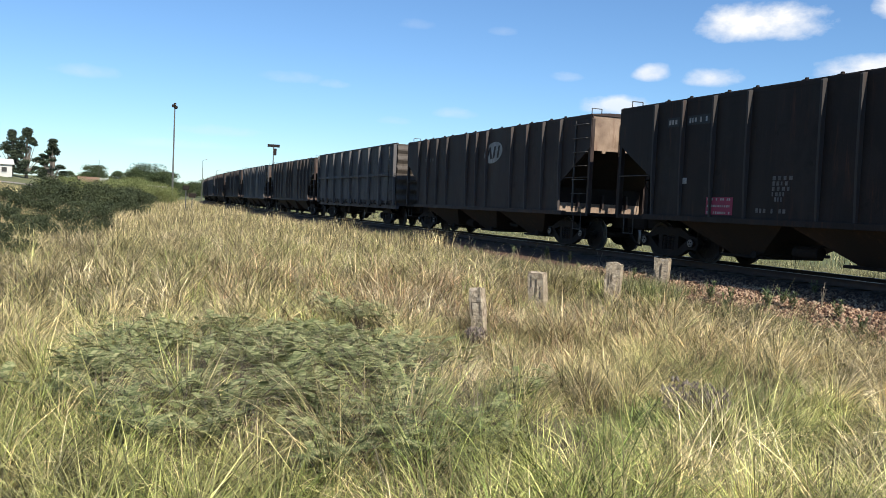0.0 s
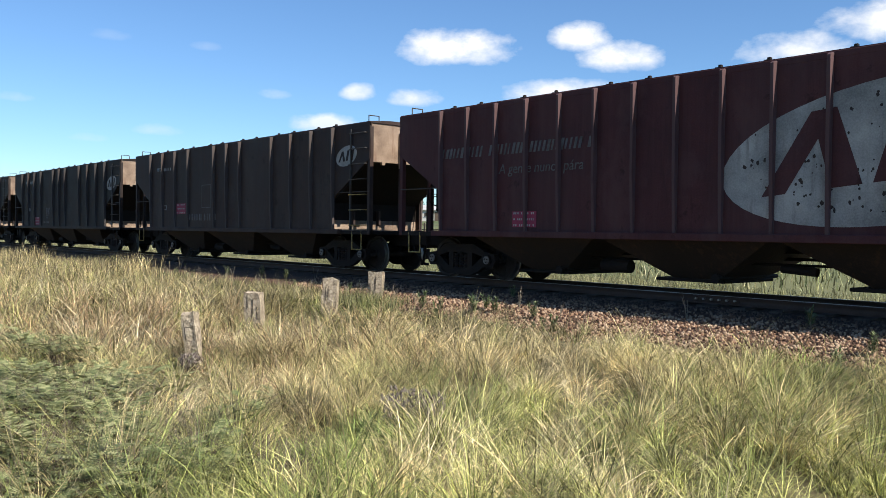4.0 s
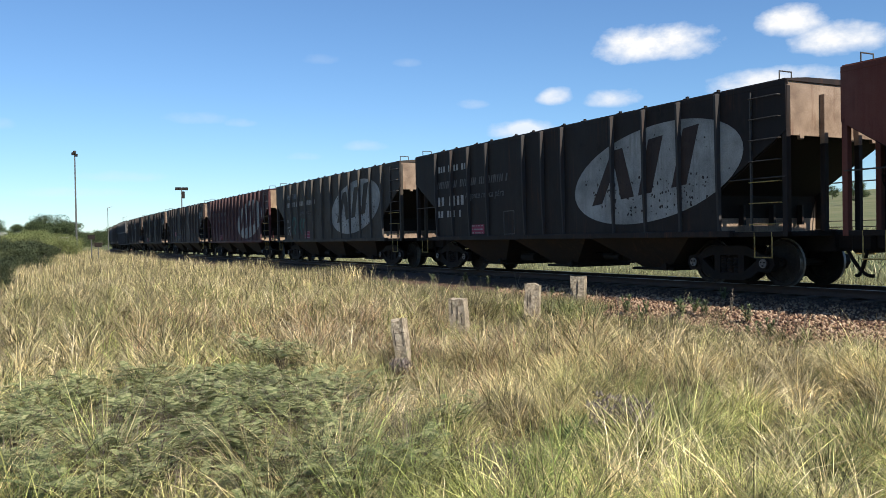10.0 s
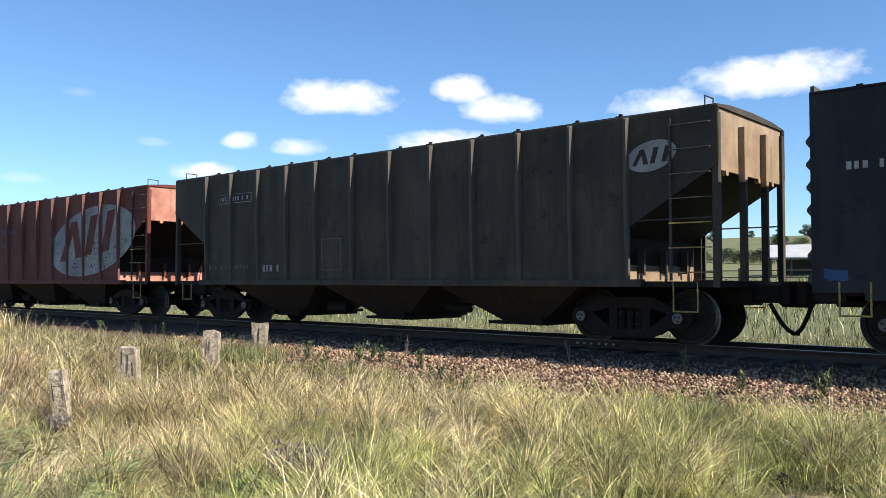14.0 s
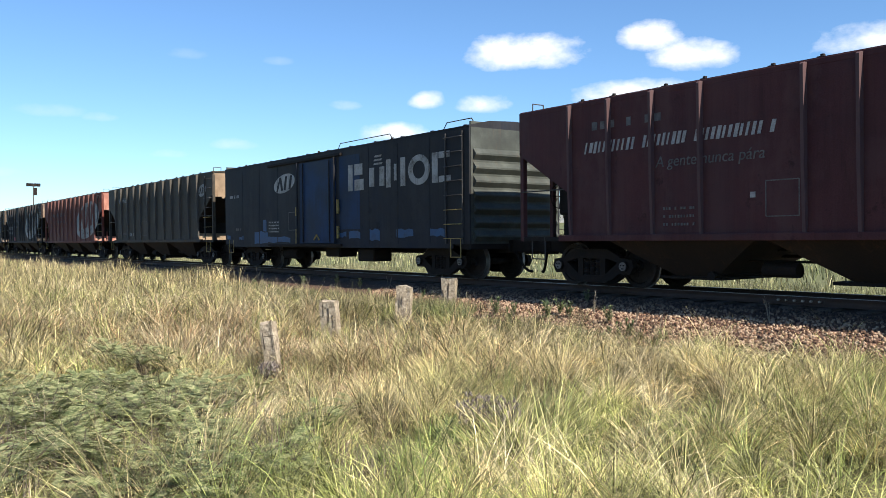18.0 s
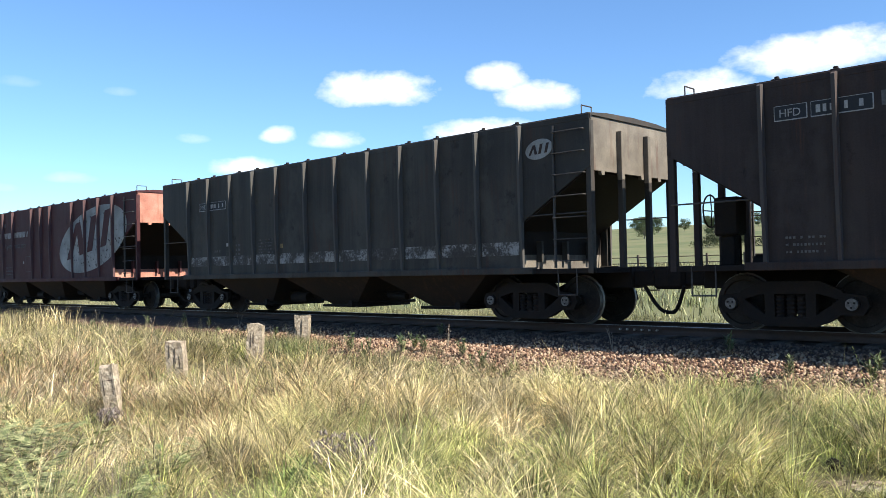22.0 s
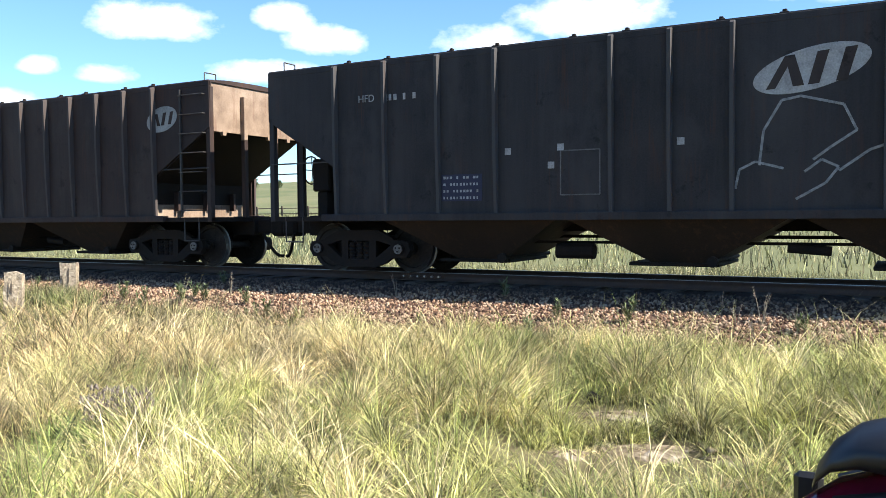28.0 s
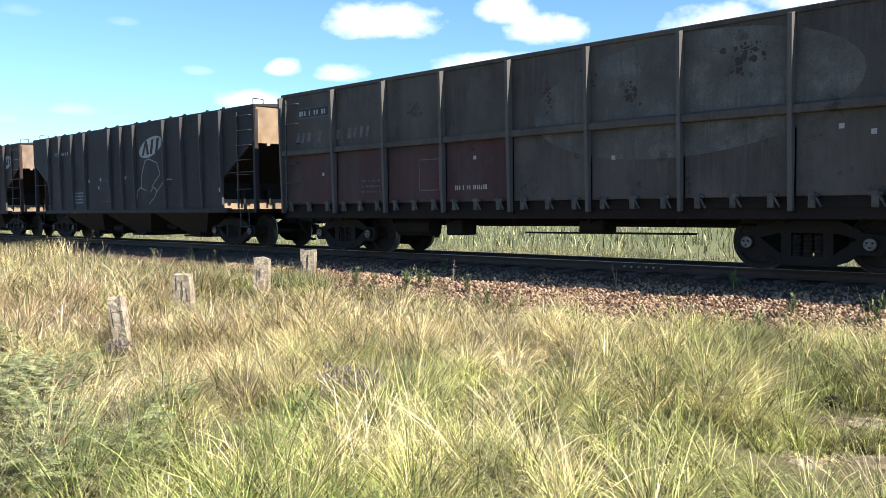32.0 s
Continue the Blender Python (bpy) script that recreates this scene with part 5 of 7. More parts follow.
    scrawl(W[3], [[(-4.6, 1.25), (-4.75, 1.6), (-4.55, 1.95), (-4.2, 2.0), (-4.1, 1.7), (-4.35, 1.5), (-4.2, 1.25)], [(-3.8, 1.3), (-3.3, 1.95)], [(-3.75, 1.95), (-3.25, 1.25)], [(-3.1, 1.5), (-3.05, 1.85), (-2.6, 1.85)]],
           GREEN_SPRAY, 0.07, "spray_graffiti", "dull green spray-paint tag")["kind"] = "stuff"
    scrawl(W[3], [[(-5.4, 1.8), (-5.35, 1.95), (-5.2, 1.8)], [(-5.4, 1.55), (-4.95, 1.6)], [(-5.3, 1.25), (-5.1, 1.45), (-4.95, 1.2)]], CHALK, 0.02)
    # 4
    bars(W[4], -5.55, 3.02, 1.75, 0.2, WHITE_MARK, 11)
    slogan(W[4], -5.64, 2.55, DIM_MARK)
    bars(W[4], -5.6, 2.06, 1.66, 0.30, WHITE_MARK, 7, seed=3, name="hand_lettering")
    bars(W[4], -5.6, 1.68, 1.5, 0.20, WHITE_MARK, 8, seed=5, name="hand_lettering")
    data_panel(W[4], -3.22, 1.2, 0.69, 0.26, PINK, 3)
    frame_mark(W[4], -1.6, 1.35, 0.5, 0.6)
    oval(W[4], 3.75, 2.2, 2.4, 1.0, 9, True, PAINT["brown"])
    # 5
    oval(W[5], 4.0, 2.15, 2.46, 1.02, 9, True, PAINT["rust_red"])
    slogan(W[5], -5.2, 2.62, DIM_MARK)
    # 6
    number_plate(W[6], -5.19, 2.94, PLATE)
    frame_mark(W[6], -1.18, 1.55, 0.6, 0.65)
    bars(W[6], -3.49, 1.28, 0.63, 0.16, WHITE_MARK, 5)
    bars(W[6], -5.6, 1.32, 1.6, 0.12, DIM_MARK, 14)
    oval(W[6], 6.1, 2.9, 0.40, 0.24, 14, False, PAINT["olive"])
    # 7: five white blocks, each with its own cuts, a small oval, stencils
    z0, z1 = 2.3, 3.02
    blocks = [(1.74, 1.98, z0, z1), (2.08, 2.56, z0, 2.60), (2.08, 2.50, 2.72, z1), (2.85, 3.10, z0 + 0.06, 2.86), (3.36, 3.60, z0 + 0.06, 2.86),
              (3.69, 3.90, z0, z1), (4.06, 4.20, 2.46, 2.88), (4.36, 4.57, z0, z1), (5.72, 5.95, z0, z1), (5.99, 6.46, z0, z0 + 0.15), (5.99, 6.42, z1 - 0.15, z1)]
    for xa, xb, za, zb in blocks:
        plate(W[7], "white_block", (xa + xb) / 2, (za + zb) / 2, xb - xa, zb - za, BLOCK_WHITE, "worn white painted block", 0.007)
    for dz in (0.0, 0.10, 0.20):
        plate(W[7], "white_dash", 3.26, 2.95 + dz, 0.40 - 0.4 * dz, 0.05, BLOCK_WHITE, "short white dash", 0.007, 0.06)
    ring = [(5.17 + 0.47 * math.cos(a), 2.66 + 0.37 * math.sin(a)) for a in (0.2417 * q for q in range(27))]
    hole = [(5.17 + 0.26 * math.cos(a), 2.66 + 0.22 * math.sin(a)) for a in (0.2417 * q for q in range(27))]
    bm = B()
    for (o0, o1), (h0, h1) in zip(zip(ring, ring[1:]), zip(hole, hole[1:])):
        prism(bm, [h0, o0, o1, h1], MY - 0.007, MY + 0.01)
    tagged(part("white_ring", bm, BLOCK_WHITE, W[7], "worn white painted ring"), kind="stuff")
    oval(W[7], -2.3, 2.75, 0.72, 0.30, 9, False, PAINT["blue"])
    data_panel(W[7], -3.07, 1.39, 0.85, 0.40, PLATE, 4)
    frame_mark(W[7], -1.75, 1.55, 0.5, 0.55)
    bars(W[7], -6.7, 2.5, 0.9, 0.11, WHITE_MARK, 9)
    bars(W[7], -6.2, 1.35, 0.6, 0.1, DIM_MARK, 6)
    # 8
    oval(W[8], 4.05, 2.24, 2.42, 1.02, 12, True, PAINT["red"])
    slogan(W[8], -5.3, 2.66)
    bars(W[8], -5.1, 3.06, 1.9, 0.16, DIM_MARK, 9)
    data_panel(W[8], -3.1, 1.32, 0.75, 0.36, None, 3)
    frame_mark(W[8], -1.2, 1.55, 0.55, 0.55)
    plate(W[8], "chipped_patch", -1.7, 1.62, 0.09, 0.09, WHITE_MARK, "chipped white patch")
    # 9
    number_plate(W[9], -5.13, 2.80, PLATE)
    data_panel(W[9], -2.13, 1.68, 0.66, 0.40, None, 5, 3)
    bars(W[9], -4.45, 1.62, 0.36, 0.06, DIM_MARK, 6)
    for dz in (0.0, 0.11, 0.22):
        bars(W[9], -3.45, 1.52 + dz, 0.22, 0.06, DIM_MARK, 4, seed=2)
    plate(W[9], "chipped_patch", -3.84, 1.77, 0.08, 0.08, WHITE_MARK, "chipped white patch")
    plate(W[9], "chipped_patch", -1.50, 1.66, 0.09, 0.10, YELLOW, "chipped yellow patch")
    for a, b in zip(sorted(RIBS_12), sorted(RIBS_12)[1:]):
        plate(W[9], "worn_stencil_band", (a + b) / 2, 1.36, b - a - 0.16, 0.24, FLAKED, "flaking pale stencil band")
    oval(W[9], 6.1, 3.07, 0.28, 0.18, 12, False, PAINT["brown"])
    # 10
    number_plate(W[10], -5.44, 3.08, PLATE)
    bars(W[10], -4.1, 3.1, 0.3, 0.2, DIM_MARK, 3)
    data_panel(W[10], -3.17, 1.31, 0.63, 0.40, None, 4)
    data_panel(W[10], -5.1, 1.25, 0.62, 0.26, None, 3)
    scrawl(W[10], [[(-2.4, 1.95), (-2.2, 2.0), (-2.0, 1.35), (-1.75, 1.95)], [(-1.2, 2.15), (-1.3, 2.35), (-1.15, 2.5)], [(0.55, 2.2), (0.6, 1.85), (0.8, 1.8), (0.92, 2.18)],
                   [(1.7, 2.2), (2.1, 2.15)], [(1.7, 2.0), (2.15, 1.95)], [(1.8, 1.8), (1.85, 1.3)], [(2.9, 2.2), (3.3, 2.35), (3.5, 2.2), (3.1, 2.0), (3.0, 1.85)]], DIM_MARK, 0.013)
    frame_mark(W[10], -1.36, 1.5, 0.55, 0.62)
    oval(W[10], 6.1, 2.9, 0.40, 0.25, 14, False, PAINT["black"])
    # 11
    number_plate(W[11], -5.35, 2.37, PLATE)
    data_panel(W[11], -2.91, 1.30, 0.61, 0.42, PINK, 3)
    frame_mark(W[11], -1.6, 1.5, 0.62, 0.62)
    oval(W[11], 5.9, 2.9, 0.40, 0.25, 14, False, PAINT["brown"])
    # 12
    oval(W[12], 1.78, 2.82, 0.68, 0.28, 14, False, PAINT["black"], WHITE_MARK)
    scrawl(W[12], [[(x - 0.28, z - 0.04) for x, z in ln] for ln in ([(1.15, 1.35), (1.2, 1.6), (1.4, 1.7), (1.75, 1.6)], [(1.45, 1.65), (1.5, 2.1), (1.72, 2.48), (1.95, 2.52), (2.45, 2.38), (2.6, 2.05), (2.3, 1.85), (2.1, 1.7)], [(2.0, 1.55), (2.2, 1.7), (2.4, 1.6), (2.25, 1.4), (1.9, 1.2)],
                   [(2.4, 1.55), (2.75, 1.8), (3.05, 1.9), (3.3, 1.88)])], CHALK, 0.016, "chalk_drawing", "pale chalk line drawing")["kind"] = "stuff"
    number_plate(W[12], -5.2, 2.93, None)
    data_panel(W[12], -3.25, 1.42, 0.72, 0.42, NAVY_PLATE, 4)
    frame_mark(W[12], -1.3, 1.6, 0.6, 0.65)
    for x, z in ((-2.45, 1.95), (-1.6, 1.98), (-1.75, 1.72), (0.15, 1.98), (5.52, 1.5)):
        plate(W[12], "chipped_patch", x, z, 0.10, 0.10, WHITE_MARK, "chipped white patch")
    # 13
    plate(W[13], "number_panel", -5.89, 3.15, 1.15, 0.2, PLATE, "black number panel")
    frame_mark(W[13], -5.89, 3.15, 1.15, 0.2)
    bars(W[13], -6.40, 3.15, 1.0, 0.12, WHITE_MARK, 11, 0.010)
    bars(W[13], -6.55, 2.6, 2.66, 0.24, DIM_MARK, 13, slant=0.25)
    data_panel(W[13], -3.92, 1.44, 0.67, 0.3, None, 3)
    frame_mark(W[13], -2.2, 1.62, 0.55, 0.6)
    bars(W[13], -1.51, 1.35, 0.82, 0.09, WHITE_MARK, 16)
    pts = []
    for i in range(40):
        a = 2 * math.pi * i / 40
        pts.append((3.1 + 2.7 * math.cos(a), 2.62 + 0.92 * math.sin(a) + 0.12 * math.cos(a)))
    up = [(x, max(z, 2.36)) for x, z in pts]
    lo = [(x, min(z, 2.22)) for x, z in pts]
    part("painted_oval", prism(B(), up, MY - 0.004, MY + 0.01), FADED_OVAL, W[13], "faded grey oval, half worn away")
    part("painted_oval", prism(B(), lo, MY - 0.004, MY + 0.01), FADED_OVAL, W[13], "faded grey oval, half worn away")
    peeled(W[13], 4.05, 3.02, 0.42, 0.20, 1)
    peeled(W[13], 4.25, 3.22, 0.20, 0.10, 2)
    peeled(W[13], 2.32, 2.74, 0.16, 0.18, 3)
    peeled(W[13], 0.70, 2.80, 0.10, 0.30, 4)
    peeled(W[13], 1.55, 3.05, 0.12, 0.26, 20)
    peeled(W[13], -2.6, 2.95, 0.16, 0.22, 23)
    for x, z in ((-5.55, 1.75), (-1.0, 1.9), (2.0, 1.75), (5.5, 2.0), (5.9, 1.9)):
        plate(W[13], "chipped_patch", x, z, 0.07, 0.07, WHITE_MARK, "chipped white patch")


build_train()


# ---------------------------------------------------------------- grass
def noise2(x, y, scale, seed):
    """Smooth value noise in the plane, 0 to 1."""
    rng = np.random.default_rng(seed)
    g = rng.random((64, 64))
    u, v = x / scale, y / scale
    i, j = np.floor(u).astype(int), np.floor(v).astype(int)
    fu, fv = u - i, v - j
    fu, fv = fu * fu * (3 - 2 * fu), fv * fv * (3 - 2 * fv)
    a, b = g[i % 64, j % 64], g[(i + 1) % 64, j % 64]
    c, d = g[i % 64, (j + 1) % 64], g[(i + 1) % 64, (j + 1) % 64]
    return (a * (1 - fu) + b * fu) * (1 - fv) + (c * (1 - fu) + d * fu) * fv


def blades(name, px, py, length, width, turn, lean, bow, mat, label, seg=3, category="grass"):
    """Arching blades of grass as one mesh: each a strip of quads from its foot to its tip."""
    n = len(px)
    pz = ground_z(px, py) - 0.02
    dx, dy = np.cos(turn), np.sin(turn)
    side = np.stack([-dy, dx, np.zeros(n)], -1)
    spin = np.random.default_rng(3).uniform(-1.2, 1.2, n)
    side = side * np.cos(spin)[:, None] + np.stack([dx, dy, np.zeros(n)], -1) * np.sin(spin)[:, None]
    V = np.zeros((n, (seg + 1) * 2, 3), np.float32)
    pos = np.stack([px, py, pz], -1)
    ang = lean.copy()
    step = length / seg
    for k in range(seg + 1):
        w = width * (1.0 if k == 0 else (1 - (k / seg) ** 1.6 * 0.88)) * 0.5
        V[:, 2 * k] = pos - side * w[:, None]
        V[:, 2 * k + 1] = pos + side * w[:, None]
        pos = pos + np.stack([dx * np.sin(ang), dy * np.sin(ang), np.cos(ang)], -1) * step[:, None]
        ang = np.minimum(ang + bow / seg, 2.35)
    base = (np.arange(n) * (seg + 1) * 2)[:, None]
    F = np.concatenate([base + np.array([2 * k, 2 * k + 1, 2 * k + 3, 2 * k + 2])[None] for k in range(seg)], 0)
    ob = big_mesh(name, V.reshape(-1, 3), F, mat)
    return tagged(ob, label, category, kind="stuff")


SHRUB_AT = (-6.6, 1.35)      # middle of the feather-leaf thicket
BARE_SPOTS = [(-1.54, 5.67, 0.30, 0.20), (-2.03, 5.42, 0.15, 0.13), (-2.04, 6.55, 0.36, 0.17), (-1.0, 5.62, 0.16, 0.12)]


def off_bare(x, y, a, b):
    k = np.ones_like(x)
    for bx, by, ra, rb in BARE_SPOTS:
        k = k * smooth_step(a, b, ((x - bx) / ra) ** 2 + ((y - by) / rb) ** 2)
    return k


def keep_off(x, y):
    """How freely grass grows here, 0 to 1."""
    k = off_bare(x, y, 0.7, 1.8)
    k = k * (0.22 + 0.78 * smooth_step(0.20, 0.40, noise2(x + 13, y + 71, 0.62, 17)))
    d = y - track_y(x)
    edge = -2.4 - 1.0 * smooth_step(-18.0, -10.0, x)
    k = k * (0.10 * smooth_step(-2.2, -2.6, d) + 0.90 * smooth_step(0.25, -0.35, d - edge))
    q = ((x - SHRUB_AT[0]) / 1.9) ** 2 + ((y - SHRUB_AT[1]) / 1.6) ** 2
    k = k * (0.64 + 0.36 * smooth_step(0.5, 1.3, q))
    return k


def tall(x, y):
    """The height of the sward in metres."""
    d = y - track_y(x)
    h = 0.20 + 0.22 * noise2(x + 90, y + 40, 1.7, 7) + 0.34 * noise2(x + 13, y + 71, 0.62, 17)
    h = h * (0.30 + 0.25 * smooth_step(-8.0, -4.0, x) + (0.70 - 0.25 * smooth_step(-8.0, -4.0, x)) * smooth_step(-3.2, -5.4, d))
    h = h + 0.08 * smooth_step(-9.0, -16.0, x) * smooth_step(-3.5, -6.0, d)
    q = ((x - SHRUB_AT[0]) / 1.9) ** 2 + ((y - SHRUB_AT[1]) / 1.6) ** 2
    for px, py, r, k in ((-5.0, 3.45, 0.75, 0.42), (-3.5, 4.5, 0.7, 0.5), (-1.6, 5.35, 0.95, 0.40), (-11.3, 6.2, 1.3, 0.55), (-8.7, 4.0, 0.8, 0.75), (-12.2, 8.1, 1.0, 0.7)):
        h = h * (k + (1 - k) * smooth_step(0.5, 1.2, np.hypot(x - px, y - py) / r))
    return h * (0.8 + 0.2 * smooth_step(0.6, 1.3, q)) * (0.4 + 0.6 * off_bare(x, y + 0.2, 1.0, 6.0))


def in_view(x, y, r0, r1):
    r, az = np.hypot(x, y), np.degrees(np.arctan2(-x, y))
    return (r > r0) & (r < r1) & (az > -3) & (az < 104)


def tussocks(name, region, per_m2, blades_each, width, mat, label, seed, pick, seg=3, spread=0.16, scale=1.0):
    """Tussocks scattered over a region (x0, x1, y0, y1, nearest, farthest): arching blades round each foot."""
    rng = np.random.default_rng(seed)
    x0, x1, y0, y1, r0, r1 = region
    n = int((x1 - x0) * (y1 - y0) * per_m2)
    cx, cy = rng.uniform(x0, x1, n), rng.uniform(y0, y1, n)
    ok = in_view(cx, cy, r0, r1) & (rng.random(n) < keep_off(cx, cy)) & pick(cx, cy, rng)
    cx, cy = cx[ok], cy[ok]
    m = len(cx)
    # neighbouring tussocks are laid over the same way
    lean_dir = 6.28 * noise2(cx + 7, cy + 3, 1.3, 33) * 1.4 - 2.6 + rng.normal(0, 0.35, m)
    laid = 0.25 + 0.75 * rng.random(m) ** 1.3
    clump_h = rng.uniform(0.6, 1.4, m) * tall(cx, cy) * scale
    i = np.repeat(np.arange(m), blades_each)
    k = len(i)
    turn = rng.uniform(0, 2 * np.pi, k)
    rad = np.abs(rng.normal(0, spread, k)) * (0.6 + clump_h[i])
    px, py = cx[i] + np.cos(turn) * rad * 0.6, cy[i] + np.sin(turn) * rad * 0.6
    turn = turn + rng.normal(0, 0.4, k)
    wind = rng.random(k) < 0.15 + 0.5 * laid[i]
    turn = np.where(wind, lean_dir[i] + rng.normal(0, 0.8, k), turn)
    length = clump_h[i] * np.clip(rng.normal(1.0, 0.28, k), 0.4, 1.7)
    lean = np.abs(rng.normal(0.12, 0.22, k)) + rad * 1.5 + 0.35 * laid[i] * wind
    bow = np.abs(rng.normal(1.5, 0.55, k)) * (0.65 + 0.6 * laid[i])
    return blades(name, px, py, length, width * rng.uniform(0.6, 1.4, k), turn, lean, bow, mat, label, seg)


def green_share(x, y):
    """Greener near the camera to the right and in patches, straw-dry round the posts and far left."""
    g = 0.30 + 0.52 * smooth_step(-6.5, -1.5, x) + 0.6 * (noise2(x + 30, y + 30, 2.3, 9) - 0.5) - 0.75 * (noise2(x + 13, y + 71, 0.62, 17) - 0.5)
    return np.clip(g + 0.25 * smooth_step(3.2, 1.2, y) * smooth_step(-9, -5, x), 0.03, 0.95)


def as_green(x, y, rng):
    return rng.random(len(x)) < green_share(x, y)


def as_dry(x, y, rng):
    return rng.random(len(x)) > green_share(x, y)


NEAR, MID = (-10.5, 3.0, -1.5, 10.9, 2.6, 10.2), (-26.0, 4.0, -3.5, 10.9, 10.0, 26.0)
tussocks("green_grass", NEAR, 15.0, 125, 0.0054, GREEN_GRASS, "yellow-green arching tussock grass", 21, as_green, seg=4, spread=0.13)
tussocks("dry_grass", NEAR, 15.0, 125, 0.0053, DRY_GRASS, "straw-dry arching tussock grass", 22, as_dry, seg=4, spread=0.13)
tussocks("fresh_grass", (-6.0, -2.9, 3.0, 5.3, 2.6, 9.0), 22, 60, 0.0056, FRESH_GRASS, "fresh green grass round a seed-head shrub", 27, lambda x, y, rng: (((x + 5.1) / 0.6) ** 2 + ((y - 3.6) / 0.45) ** 2 < 1) | (((x + 3.6) / 0.55) ** 2 + ((y - 4.7) / 0.4) ** 2 < 1))
tussocks("fresh_tufts", NEAR, 1.1, 110, 0.0050, FRESH_GRASS, "fresh green tufts between the straw", 28, as_green, scale=0.85, spread=0.12)
tussocks("ballast_tufts", (-17.0, -5.0, 9.2, 10.9, 2.6, 20.0), 26.0, 50, 0.008, WEEDY_GRASS, "green grass tufts along the ballast foot", 29, lambda x, y, rng: (noise2(x, y, 1.1, 14) > 0.5) & (x < -7.0), scale=1.9, spread=0.08)
tussocks("ballast_straw", (-20.0, 2.0, 9.2, 11.2, 2.6, 22.0), 30.0, 26, 0.007, WEEDY_GRASS, "thin dry grass over the ballast foot", 36, lambda x, y, rng: rng.random(len(x)) < 0.25 + 0.75 * smooth_step(-6.0, -9.0, x), scale=1.8, spread=0.2)
tussocks("reddish_grass", (-19.0, -6.5, 1.0, 9.0, 6.5, 20.0), 12.0, 70, 0.0070, RED_GRASS, "reddish dry grass beyond the posts", 30, lambda x, y, rng: rng.random(len(x)) < 0.6 * np.exp(-((x + 14.3) / 2.4) ** 2 - ((y - 4.3) / 2.2) ** 2) + 1.0 * np.exp(-((x + 8.6) / 2.0) ** 2 - ((y - 5.2) / 1.0) ** 2), spread=0.25)
tussocks("tall_straw", NEAR, 2.0, 12, 0.0032, DRY_GRASS, "tall pale straw stalks", 23, as_dry, spread=0.10, scale=1.15)
tussocks("short_grass", NEAR, 16, 40, 0.0065, GREEN_GRASS, "short matted green grass", 26, as_green, seg=2, spread=0.30, scale=0.55)
tussocks("dry_meadow", MID, 13.0, 58, 0.0100, MID_GRASS, "straw-dry meadow grass", 24, as_dry, seg=3, spread=0.30)
tussocks("green_meadow", MID, 8.0, 42, 0.0100, GREEN_GRASS, "green meadow grass between the straw", 25, as_green, seg=2, spread=0.30)


def rough_grass_round():
    """The same rough grass goes on behind the place where the camera stands."""
    rng = np.random.default_rng(52)
    n = 3600
    cx, cy = rng.uniform(-16, 16, n), rng.uniform(-14, 10.4, n)
    r, az = np.hypot(cx, cy), np.degrees(np.arctan2(-cx, cy))
    ok = (r > 1.3) & ~((az > -4) & (az < 105) & (r > 2.4)) & ~((np.abs(cx - 0.7) < 1.3) & (np.abs(cy - 2.2) < 0.6)) & (rng.random(n) < keep_off(cx, cy))
    cx, cy = cx[ok], cy[ok]
    i = np.repeat(np.arange(len(cx)), 26)
    k = len(i)
    turn = rng.uniform(0, 6.28, k)
    h = tall(cx, cy)[i] * rng.uniform(0.5, 1.3, k) * np.where(np.hypot(cx, cy) < 3.0, 0.5, 1.0)[i]
    blades("rough_grass", cx[i] + rng.normal(0, 0.12, k), cy[i] + rng.normal(0, 0.12, k), h, 0.009 * rng.uniform(0.6, 1.4, k), turn, np.abs(rng.normal(0.3, 0.3, k)), np.abs(rng.normal(1.2, 0.6, k)), DRY_GRASS, "straw-dry rough grass where the motorcycle stands", 2)


rough_grass_round()


def far_grass(name, x0, x1, d0, d1, count, height, width, mat, label, seed, squeeze=1.0):
    """Coarser growth far off, set out by its distance from the track."""
    rng = np.random.default_rng(seed)
    x = x0 + (x1 - x0) * rng.random(count) ** squeeze
    y = track_y(x) + rng.uniform(d0, d1, count)
    k = height * rng.uniform(0.5, 1.4, count) * (0.5 + noise2(x, y, 5.0, 5))
    blades(name, x, y, k, width * rng.uniform(0.6, 1.5, count), rng.uniform(0, 6.28, count), np.abs(rng.normal(0.15, 0.2, count)), np.abs(rng.normal(0.6, 0.4, count)), mat, label, 2)


far_grass("far_meadow", -24.0, -150.0, -24.0, -3.0, 110000, 0.62, 0.024, FAR_GRASS, "distant straw-dry meadow grass", 31, 1.6)
far_grass("trackside_grass", -13.0, -110.0, -4.2, -2.3, 26000, 0.26, 0.016, WEEDY_GRASS, "low growth along the ballast foot", 33, 1.5)
far_grass("field_edge_grass", 30.0, -75.0, 2.6, 9.0, 120000, 0.25, 0.010, FIELD_GRASS, "bright grass beyond the track", 34)
far_grass("field_grass", 70.0, -120.0, 9.0, 60.0, 90000, 0.40, 0.034, FIELD_GRASS, "bright field grass beyond the track", 35)


